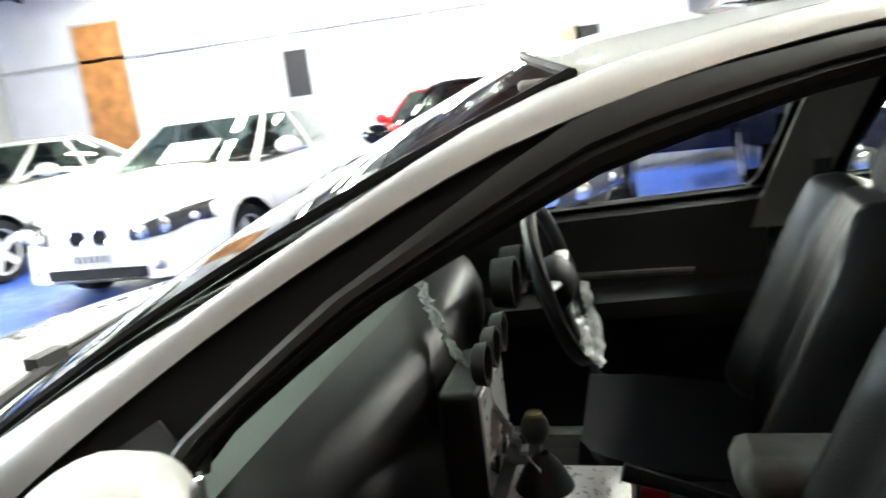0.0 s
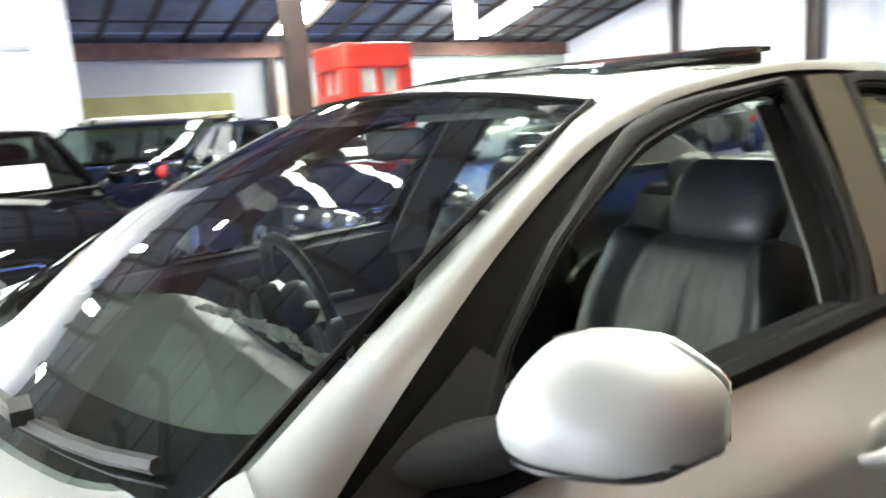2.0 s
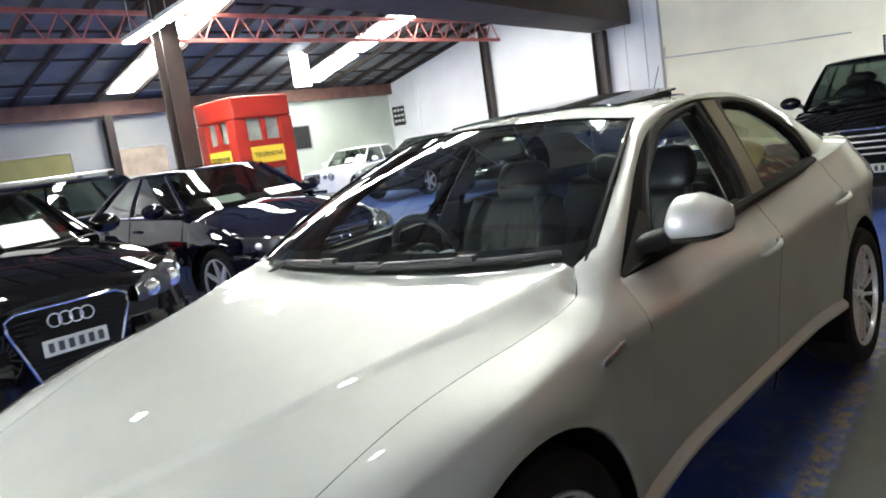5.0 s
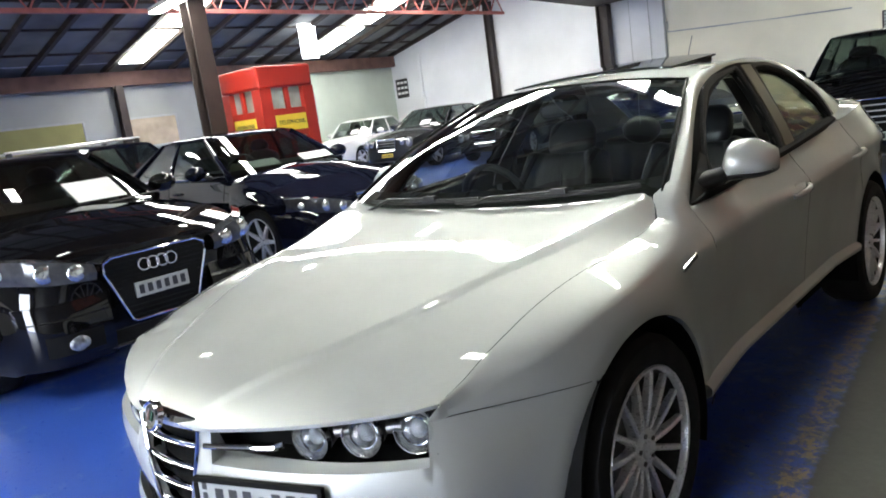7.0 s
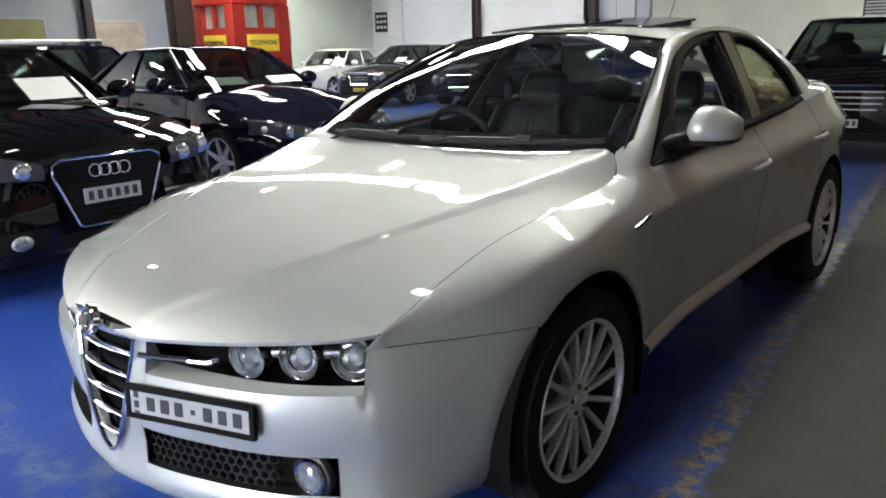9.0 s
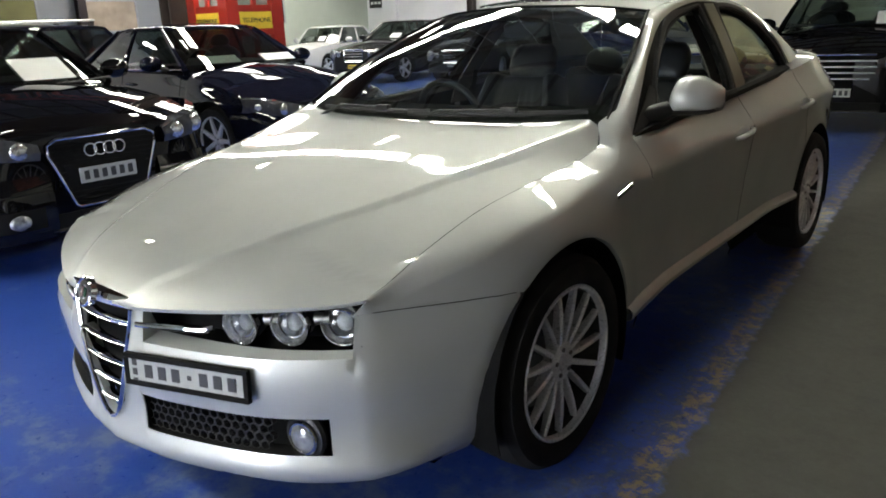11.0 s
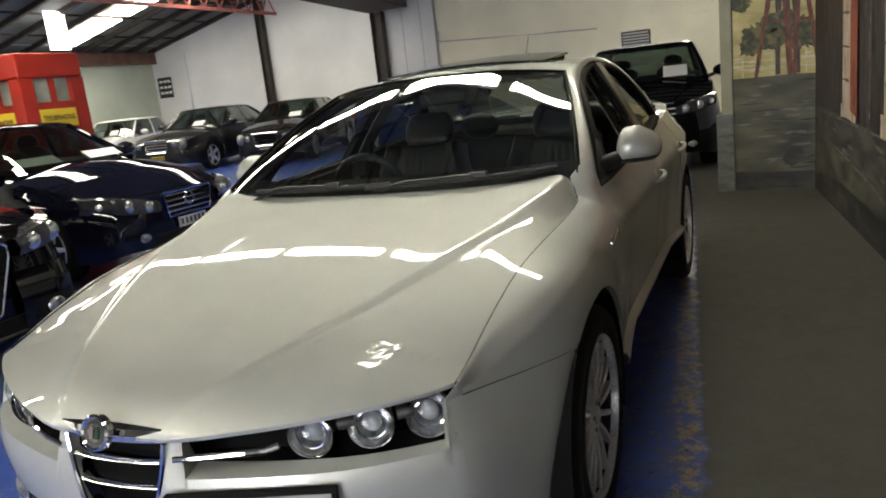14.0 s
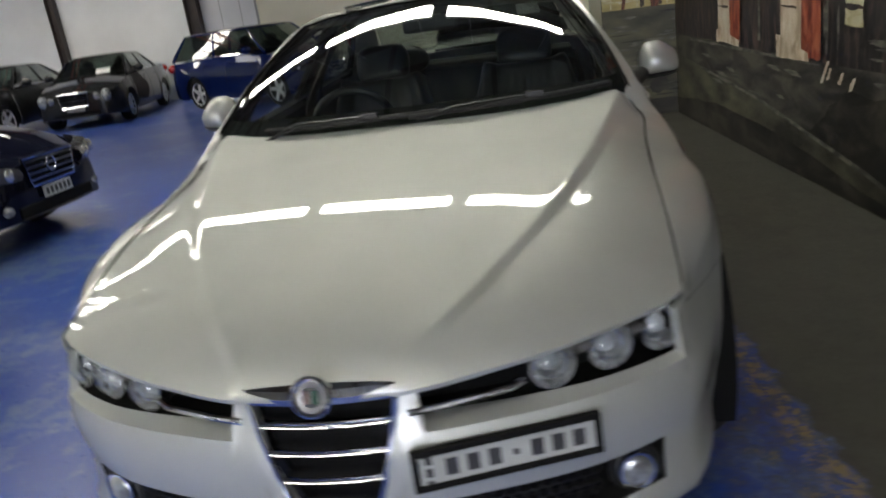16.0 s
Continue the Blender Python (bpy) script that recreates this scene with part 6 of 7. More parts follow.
# wheel wells, arches and underbody
for sx in (1, -1):
    for c in (0.0, REAR):
        b = bmesh.new()
        rows = []
        for a in span(-0.35, math.pi + 0.35, 26):
            rows.append([Vector((sx * x, c + (ARCH - 0.004) * math.cos(a), HUB + (ARCH - 0.004) * math.sin(a))) for x in (0.893, 0.75, 0.55)])
        sheet(b, rows)
        vs = [b.verts.new((sx * 0.56, c + ARCH * 1.1 * math.cos(a), HUB + ARCH * 1.1 * math.sin(a))) for a in span(0, 2 * math.pi, 25)[:-1]]
        b.faces.new(vs)
        part("wheel_well", b, M["well"], car, solid=0.003)
        wheel(car, sx * 0.892, c, HUB, "fifteen", sx < 0, turn=0.13 + c, depth=0.36)
b = bmesh.new()
box(b, -0.60, -0.62, 0.20, 0.60, 3.4, 0.34)
part("underbody", b, M["plastic"], car, smooth=False)
b = bmesh.new()
box(b, -0.72, 0.42, 0.24, 0.72, 2.28, 0.32)
part("floor_pan", b, M["carpet"], car, smooth=False)

# headlamp slots
for sx in (1, -1):
    b = bmesh.new()
    rows = []
    for x in span(0.17, 0.740, 18):
        s = s_of_x(x)
        a0 = skin(s, 0.572, -0.010)
        a1 = skin(s, 0.586, -0.12)
        a2 = skin(s, 0.70, -0.12)
        a3 = skin(s, 0.70, -0.004)
        rows.append([a0, a1, a2, Vector((a3.x, a3.y + 0.012, min(a3.z, hood_z(a3.x, a3.y + 0.03) - 0.014)))])
    sheet(b, rows if sx > 0 else mirror_rows(rows))
    part("headlamp_housing", b, M["slot"], car, "black headlamp slot", angle=30)
    # end wall of the slot beside the fender
    b = bmesh.new()
    s = s_of_x(0.738)
    pts = [skin(s, 0.580, -0.004), skin(s, 0.668, -0.008), skin(s, 0.690, -0.12), skin(s, 0.580, -0.12)]
    b.faces.new([b.verts.new((sx * p.x, p.y, p.z)) for p in pts])
    part("housing_end", b, M["slot"], car, smooth=False, solid=0.003)
    for k, (x, yy, z, r) in enumerate(((0.437, -0.800, 0.638, 0.050), (0.554, -0.742, 0.644, 0.051), (0.664, -0.676, 0.648, 0.052))):
        yaw = radians((18, 22, 27)[k]) * sx
        m = Matrix.Translation((sx * x, yy, z)) @ Matrix.Rotation(yaw, 4, "Z")
        bm = bmesh.new()
        prof = [(0.0, r), (-0.012, r * 1.02), (-0.018, r), (-0.014, r * 0.965), (0.01, r * 0.93)]
        rot = m @ Matrix.Rotation(math.pi / 2, 4, "Z")
        lathe(bm, prof, 36, m=rot)
        ring_ob = part("headlamp", bm, M["chrome"], car, "round chrome ringed headlamp")
        bm = bmesh.new()
        lathe(bm, [(-0.012, r * 0.95), (0.0, r * 0.92), (0.02, r * 0.74), (0.035, r * 0.42), (0.04, 0.0)], 36, m=rot)
        part("reflector", bm, M["reflector"], ring_ob)
        bm = bmesh.new()
        ball(bm, m @ Vector((0, 0.012, 0)), r * 0.45, r * 0.35, r * 0.45, 20, 12)
        part("projector", bm, M["bulb"], ring_ob)
        bm = bmesh.new()
        tube(bm, [m @ Vector((0.66 * r * math.cos(a), -0.004, 0.66 * r * math.sin(a))) for a in span(0, 2 * math.pi, 29)[:-1]], 0.0022, 6, closed=True, up=(0, 1, 0))
        part("inner_ring", bm, M["chrome"], ring_ob)
        bm = bmesh.new()
        lathe(bm, [(-0.018, r * 0.93), (-0.030, r * 0.75), (-0.038, r * 0.45), (-0.041, 0.0)], 36, m=rot)
        part("lens", bm, M["lens"], ring_ob, "clear glass lens")
        bm = bmesh.new()
        lathe(bm, [(0.0, r * 0.98), (0.05, r * 0.8), (0.08, r * 0.5)], 24, m=rot)
        part("bucket", bm, M["trim"], ring_ob)
        if k < 2:
            bm = bmesh.new()
            q = m @ Vector((sx * (r + 0.006), 0.016, 0.012))
            cyl(bm, q, q + Vector((sx * 0.036, 0.016, 0.004)), 0.015, 0.013, n=16)
            part("side_lamp", bm, M["disc"], ring_ob)
    # chrome whisker
    b = bmesh.new()
    pts = [skin(s_of_x(x), z, o) for x, z, o in ((0.170, 0.620, 0.004), (0.24, 0.622, 0.0), (0.31, 0.624, -0.006), (0.372, 0.625, -0.012), (0.398, 0.630, -0.022))]
    tube(b, [(sx * p.x, p.y, p.z) for p in pts], 0.0085, 10)
    part("chrome_bar", b, M["chrome"], car)

# shield grille
def shield_y(x, z, out=0.0):
    return -0.968 + 0.75 * x * x - out + 0.02 * max(0, (z - 0.5) / 0.2)


outline = [(0.0, 0.318), (0.028, 0.328), (0.056, 0.368), (0.090, 0.442), (0.117, 0.525), (0.137, 0.60), (0.147, 0.655)]
full = [(x, z) for x, z in outline] + [(x, z) for x, z in ((0.10, 0.668), (0.0, 0.672), (-0.10, 0.668))] + [(-x, z) for x, z in outline[:0:-1]]
b = bmesh.new()
b.faces.new([b.verts.new((x, shield_y(x, z) + 0.045, z)) for x, z in full])
part("grille_back", b, M["slot"], car, smooth=False)
for sx in (1, -1):
    b = bmesh.new()
    dense = path_of([(x, shield_y(x, z), z) for x, z in outline])
    tube(b, [(sx * p.x, p.y, p.z) for p in (dense(t) for t in span(0, 1, 24))], 0.0065, 8)
    part("grille_frame", b, M["chrome"], car, "chrome shield surround")
b = bmesh.new()
rows = []
for x in span(-0.150, 0.150, 25):
    w = 0.021
    rows.append([Vector((x, shield_y(x, 0.66) + 0.02, 0.675 + w)), Vector((x, shield_y(x, 0.66, 0.004), 0.674 + w * 0.7)), Vector((x, shield_y(x, 0.66, 0.010), 0.674)), Vector((x, shield_y(x, 0.66, 0.004), 0.672 - w * 0.7)), Vector((x, shield_y(x, 0.66) + 0.02, 0.671 - w))])
sheet(b, rows)
part("grille_top_bar", b, M["chrome"], car, "chrome bar across the top of the shield")
for k in range(5):
    z = 0.609 - 0.059 * k
    wx = curve_of([(z0, x0) for x0, z0 in outline])(z) - 0.006
    b = bmesh.new()
    rows = []
    for x in span(-wx, wx, 15):
        y = shield_y(x, z)
        rows.append([Vector((x, y + 0.03, z + 0.007)), Vector((x, y + 0.010, z + 0.006)), Vector((x, y + 0.002, z + 0.003)), Vector((x, y - 0.001, z - 0.001)), Vector((x, y + 0.004, z - 0.004)), Vector((x, y + 0.03, z - 0.004))])
    sheet(b, rows)
    part("grille_bar", b, M["chrome"], car)
# round badge, drawn as plain rings and fields
emblem_m = Matrix.Translation((0, -0.978, 0.688)) @ Matrix.Rotation(radians(-16), 4, "X")
rot = emblem_m @ Matrix.Rotation(math.pi / 2, 4, "Z")
b = bmesh.new()
lathe(b, [(0.012, 0.040), (-0.004, 0.041), (-0.008, 0.036), (-0.004, 0.031), (-0.003, 0.0)], 36, m=rot)
badge = part("badge", b, M["chrome"], car, "round chrome badge")
b = bmesh.new()
lathe(b, [(-0.0045, 0.030), (-0.005, 0.020), (-0.0045, 0.019)], 32, m=rot)
part("badge_band", b, M["disc"], badge)
b = bmesh.new()
box(b, 0.003, -0.0065, -0.013, 0.013, -0.004, 0.013, emblem_m)
part("badge_field", b, M["badge_green"], badge, smooth=False)
b = bmesh.new()
box(b, -0.013, -0.0065, -0.013, -0.003, -0.004, 0.013, emblem_m)
part("badge_field", b, M["badge_red"], badge, smooth=False)

# number plate, offset beside the shield
pa, pb = Vector((0.168, -0.978, 0.517)), Vector((0.525, -0.862, 0.517))
d = (pb - pa).normalized()
pm = Matrix.Translation((pa + pb) / 2 + Vector((0, -0.004, 0))) @ Matrix.Rotation(math.atan2(d.y, d.x), 4, "Z") @ Matrix.Rotation(radians(-4), 4, "X")
bars_plate(car, pm, w=0.350, h=0.058, frame=True, seed=21)

# ---- glasshouse ----
belt_x = curve_of([(0.5, 0.815), (1.2, 0.815), (2.0, 0.802), (2.45, 0.772), (2.7, 0.74)])


def flank(y, z, out=0.0):
    """Side surface above the belt."""
    zb = belt_z(y)
    t = min(1.08, max(0.0, (z - zb) / (1.37 - zb)))
    x = belt_x(y) + (0.585 - belt_x(y)) * t ** 1.15
    return Vector((x + out * 0.9, y, z + out * 0.4))


I_LINE = path_of([(0.757, 0.534, 1.024), (0.718, 0.68, 1.104), (0.672, 0.84, 1.183), (0.622, 1.01, 1.268), (0.570, 1.177, 1.342), (0.545, 1.40, 1.378), (0.540, 1.75, 1.392), (0.540, 2.10, 1.380), (0.545, 2.40, 1.338), (0.59, 2.72, 1.225), (0.655, 3.04, 1.098)])
O_KEYS = [(0.538, 0.938), (0.71, 1.066), (0.92, 1.195), (1.14, 1.296), (1.38, 1.352), (1.72, 1.382), (2.10, 1.360), (2.33, 1.285), (2.50, 1.165), (2.555, 1.040)]
O_LINE = path_of([tuple(flank(y, z)) for y, z in O_KEYS])


def band(la, lb, bulge, n=44, m=7, t0=0.0, t1=1.0):
    rows = []
    for t in span(t0, t1, n):
        a, c = la(t), lb(t)
        nrm = (c - a).cross(la(min(1, t + 0.01)) - la(max(0, t - 0.01))).normalized()
        if nrm.x < 0:
            nrm = -nrm
        rows.append([lerp(a, c, k) + nrm * bulge * math.sin(math.pi * k) for k in span(0, 1, m)])
    return rows


both("cant_rail", band(I_LINE, O_LINE, 0.016), SILVER, "silver windscreen pillar and roof rail", solid=0.006, angle=60)
# black door frames: outer edge follows the rail, inner edge is the window opening
W_FRONT = [(0.80, 0.985), (0.86, 1.075), (1.0, 1.174), (1.2, 1.268), (1.38, 1.316), (1.56, 1.344), (1.62, 1.343), (1.575, 1.15), (1.50, 1.005), (1.15, 0.985)]
W_REAR = [(1.735, 1.015), (1.80, 1.20), (1.87, 1.340), (2.00, 1.337), (2.14, 1.308), (2.28, 1.24), (2.38, 1.15), (2.42, 1.055), (2.32, 1.045), (2.05, 1.030)]


def loop_on_flank(keys, k, out):
    """Closed smooth outline on the flank; k shrinks (<1) or grows it about its middle."""
    cy, cz = sum(p[0] for p in keys) / len(keys), sum(p[1] for p in keys) / len(keys)
    pts = []
    n = len(keys)
    for i in range(n):
        for u in (0, 0.25, 0.5, 0.75):
            p0, p1, p2, p3 = (keys[(i + j) % n] for j in (-1, 0, 1, 2))
            q = []
            for c in range(2):
                q.append(lerp(p1[c], p2[c], u) * 0.6 + 0.4 * (0.5 * (2 * p1[c] + (p2[c] - p0[c]) * u + (2 * p0[c] - 5 * p1[c] + 4 * p2[c] - p3[c]) * u * u + (3 * p1[c] - p0[c] - 3 * p2[c] + p3[c]) * u ** 3)))
            dy, dz = q[0] - cy, q[1] - cz
            ln = math.hypot(dy, dz)
            pts.append(flank(q[0] + dy / ln * k, q[1] + dz / ln * k, out))
    return pts


for keys, nm in ((W_FRONT, "front_window_frame"), (W_REAR, "rear_window_frame")):
    outer = [loop_on_flank(keys, 0.045, -0.012), loop_on_flank(keys, 0.042, 0.003), loop_on_flank(keys, 0.030, 0.006), loop_on_flank(keys, 0.018, 0.003), loop_on_flank(keys, 0.015, -0.006)]
    inner = [loop_on_flank(keys, 0.016, -0.002), loop_on_flank(keys, 0.008, 0.0), loop_on_flank(keys, 0.0, -0.006), loop_on_flank(keys, 0.0, -0.03)]
    for sx in (1, -1):
        bm = bmesh.new()
        sheet(bm, outer if sx > 0 else mirror_rows(outer), close=True)
        wf = part(nm, bm, M["rubber"], car, "dark grey rubber window frame")
        bm = bmesh.new()
        sheet(bm, inner if sx > 0 else mirror_rows(inner), close=True)
        part("glass_channel", bm, M["seal"], wf, "black glass run channel")
# filler behind the frames: a dark inner shell between belt and rail with the openings left out
def filler():
    ys = span(0.55, 2.56, 68)
    o_z = curve_of([(y, z) for y, z in O_KEYS[:8]] + [(2.50, 1.165), (2.57, 1.03)])

    def inside(y, z, keys, grow=0.0):
        c = False
        n = len(keys)
        for i in range(n):
            (y0, z0), (y1, z1) = keys[i], keys[(i + 1) % n]
            if (z0 > z) != (z1 > z) and y < (y1 - y0) * (z - z0) / (z1 - z0) + y0:
                c = not c
        return c

    rows = []
    for y in ys:
        zb, zt = belt_z(y) - 0.01, max(belt_z(y), o_z(y) + 0.01)
        rows.append([flank(y, lerp(zb, zt, k), -0.010) for k in span(0, 1, 40)])

    def hole(i, j):
        p = (rows[i][j] + rows[i + 1][j + 1]) / 2
        return inside(p.y, p.z, W_FRONT) or inside(p.y, p.z, W_REAR)

    for sx in (1, -1):
        bm = bmesh.new()
        sheet(bm, rows if sx > 0 else mirror_rows(rows), skip=hole)
        part("window_surround", bm, M["seal"], car, "black window surround")
    # centre pillar film
    rows2 = []
    for t in span(0, 1, 12):
        y0, y1 = lerp(1.560, 1.700, t), lerp(1.680, 1.815, t)
        zb = lerp(0.99, 1.368, t)
        rows2.append([flank(y, zb, 0.007) for y in span(y0, y1, 5)])
    both("centre_pillar", rows2, M["pillar"], "brownish grey film on the centre pillar", solid=0.004)


filler()
# belt seal along the sills
rows = []
for y in span(0.55, 2.45, 44):
    p = flank(y, belt_z(y))
    k = step(0.54, 0.72, y)
    rows.append([p + Vector((0.010 * k + 0.002, 0, -0.004)), p + Vector((0.010 * k + 0.001, 0, 0.014 * k)), p + Vector((-0.004, 0, 0.024 * k)), p + Vector((-0.05 * k - 0.006, 0, 0.020 * k))])
both("belt_seal", rows, M["seal"], "black belt line seal", solid=0.002)
# triangular sail plate at the mirror foot
tri = [flank(0.545, 0.945, 0.004), flank(0.80, 0.975, 0.004), flank(0.83, 1.06, 0.004), flank(0.80, 1.085, 0.004)]
for sx in (1, -1):
    b = bmesh.new()
    b.faces.new([b.verts.new((sx * p.x, p.y, p.z)) for p in tri])
    part("mirror_sail", b, M["rubber"], car, "black triangular plate at the mirror", smooth=False, solid=0.004)
    # rear side glass
    b = bmesh.new()
    pts = loop_on_flank(W_REAR, 0.006, -0.022)
    b.faces.new([b.verts.new((sx * p.x, p.y, p.z)) for p in pts])
    part("rear_side_glass", b, M["sideglass"], car, "tinted rear door glass", smooth=False)

# windscreen
ws_bottom = path_of([(-0.752, 0.482, 0.995), (-0.69, 0.430, 0.988), (-0.55, 0.372, 0.985), (-0.3, 0.315, 0.982), (0, 0.295, 0.980), (0.3, 0.315, 0.982), (0.55, 0.372, 0.985), (0.69, 0.430, 0.988), (0.752, 0.482, 0.995)])
ws_top = path_of([(-0.564, 1.180, 1.345), (-0.4, 1.118, 1.368), (-0.2, 1.085, 1.381), (0, 1.074, 1.385), (0.2, 1.085, 1.381), (0.4, 1.118, 1.368), (0.564, 1.180, 1.345)])


def screen(u, v, out=0.0):
    a, c = ws_bottom(u), ws_top(u)
    p = lerp(a, c, v)
    x, y, z = p
    x *= 1 + 0.024 * math.sin(math.pi * v)
    e = 0.022 * math.sin(math.pi * v)
    return Vector((x, y - (e + out) * 0.6, z + (e + out) * 0.8))


b = bmesh.new()
sheet(b, [[screen(u, v) for u in span(0, 1, 41)] for v in span(0, 1, 21)])
part("windscreen", b, M["windscreen"], car, "clear curved windscreen", angle=80)
# black band round the glass and the seal
b = bmesh.new()
sheet(b, [[screen(u, v, -0.004) for u in span(0, 1, 41)] for v in (0.955, 1.0)])
# bottom strip made deep to paint in the shadow beside the printed edge
sheet(b, [[screen(u, v, -0.004) for u in span(0, 1, 41)] for v in (0.0, 0.06, 0.13)])
sheet(b, [[screen(u, v, -0.004) for v in span(0, 1, 21)] for u in (0.0, 0.012)])
sheet(b, [[screen(u, v, -0.004) for v in span(0, 1, 21)] for u in (0.988, 1.0)])
part("windscreen_band", b, M["seal"], car, "black printed band round the windscreen, deepened below for shadow")
for u in (0.0, 1.0):
    b = bmesh.new()
    tube(b, [screen(u, v, 0.003) for v in span(0, 1, 20)], 0.006, 6)
    part("windscreen_seal", b, M["seal"], car)
b = bmesh.new()
tube(b, [screen(u, 1.0, 0.001) for u in span(0, 1, 30)], 0.005, 6)
part("windscreen_seal", b, M["seal"], car)

# cowl tray below the glass, wipers
b = bmesh.new()
sheet(b, [[Vector((0.69 * u, rear_edge(abs(0.69 * u)) - 0.05, 0.945 - 0.02 * (1 - u * u))) for u in span(-1, 1, 25)], [screen(k, 0.02, -0.02) for k in span(0, 1, 25)]])
part("cowl_tray", b, M["trim"], car, "black plastic cowl below the windscreen")


def wiper(x0, x1, v1, name="wiper"):
    a = Vector((x0, 0.34, 0.975))
    u0, u1 = 0.5 + x0 / 1.46, 0.5 + x1 / 1.46
    elbow = screen(u0 + (u1 - u0) * 0.25, v1 * 0.7, 0.030)
    end = screen((u0 + u1) / 2 + 0.06, v1, 0.025)
    bm = bmesh.new()
    tube(bm, [a, elbow, end], [0.013, 0.010, 0.008], 8, flat=0.6)
    w = part(name, bm, M["trim"], car, "black wiper arm and blade")
    bm = bmesh.new()
    tube(bm, [screen(lerp(u0 + 0.02, u1, k), lerp(v1 * 0.6, v1 * 1.05, k), 0.014) for k in span(0, 1, 10)], 0.009, 6)
    part("blade", bm, M["plastic"], w)
    bm = bmesh.new()
    box(bm, end.x - 0.03, end.y - 0.012, end.z - 0.008, end.x + 0.03, end.y + 0.012, end.z + 0.010)
    part("clip", bm, M["plastic"], w, smooth=False)


wiper(-0.52, 0.10, 0.055)
wiper(-0.02, 0.66, 0.06)

# roof skin with raised sunroof
rows = []
for v in span(0, 1, 30):
    y = lerp(1.09, 2.50, v)
    row = []
    for u in span(-1, 1, 27):
        k = abs(u)
        yf = lerp(ws_top(0.5 + 0.5 * u).y + 0.004, 2.50 - 0.06 * k * k, v)
        xe = curve_of([(1.18, 0.566), (1.4, 0.545), (1.75, 0.540), (2.1, 0.540), (2.44, 0.552)])(yf)
        ze = curve_of([(1.07, 1.345), (1.18, 1.345), (1.40, 1.380), (1.75, 1.394), (2.1, 1.382), (2.44, 1.330)])(yf)
        zc = curve_of([(1.07, 1.385), (1.25, 1.408), (1.6, 1.426), (1.9, 1.424), (2.2, 1.405), (2.5, 1.352)])(yf)
        row.append(Vector((xe * u, yf, ze + (zc - ze) * (1 - k ** 2.2))))
    rows.append(row)
b = bmesh.new()
sheet(b, rows)
part("roof", b, SILVER, car, "silver roof", solid=0.004, angle=70)
b = bmesh.new()
rows = []
for v in span(0, 1, 8):
    rows.append([Vector((0.42 * u, lerp(1.36, 1.86, v), 1.428 + 0.036 * v - 0.022 * abs(u) ** 2.2)) for u in span(-1, 1, 15)])
sheet(b, rows)
part("sunroof", b, M["darkglass"], car, "dark glass sunroof tilted open", solid=0.010)
b = bmesh.new()
rows = [[Vector((0.40 * u, y, z - 0.02 * abs(u) ** 2.2)) for u in span(-1, 1, 13)] for y, z in ((1.84, 1.458), (1.85, 1.424))]
sheet(b, rows)
for sx in (1, -1):
    sheet(b, [[Vector((sx * 0.40, y, 1.41)), Vector((sx * 0.40, y, 1.405 + 0.036 * (y - 1.36) / 0.5))] for y in span(1.38, 1.85, 6)])
part("sunroof_skirt", b, M["seal"], car, "black seal under the sunroof", solid=0.004)
b = bmesh.new()
cyl(b, (0.0, 2.42, 1.37), (0.0, 2.50, 1.40), 0.012, 0.008, n=10)
tube(b, [(0, 2.47, 1.39), (0, 2.60, 1.58)], 0.0022, 6)
part("aerial", b, M["plastic"], car, "thin black roof aerial")

# rear screen
b = bmesh.new()
rows = []
for v in span(0, 1, 8):
    rows.append([Vector((lerp(0.53, 0.62, v) * u, lerp(2.47, 3.05, v) - 0.05 * abs(u) ** 2 * (1 - v) + 0.05 * (1 - u * u) * v, lerp(1.352, 1.09, v) - 0.02 * abs(u) ** 2)) for u in span(-1, 1, 15)])
sheet(b, rows)
part("rear_screen", b, M["sideglass"], car, "tinted rear screen")

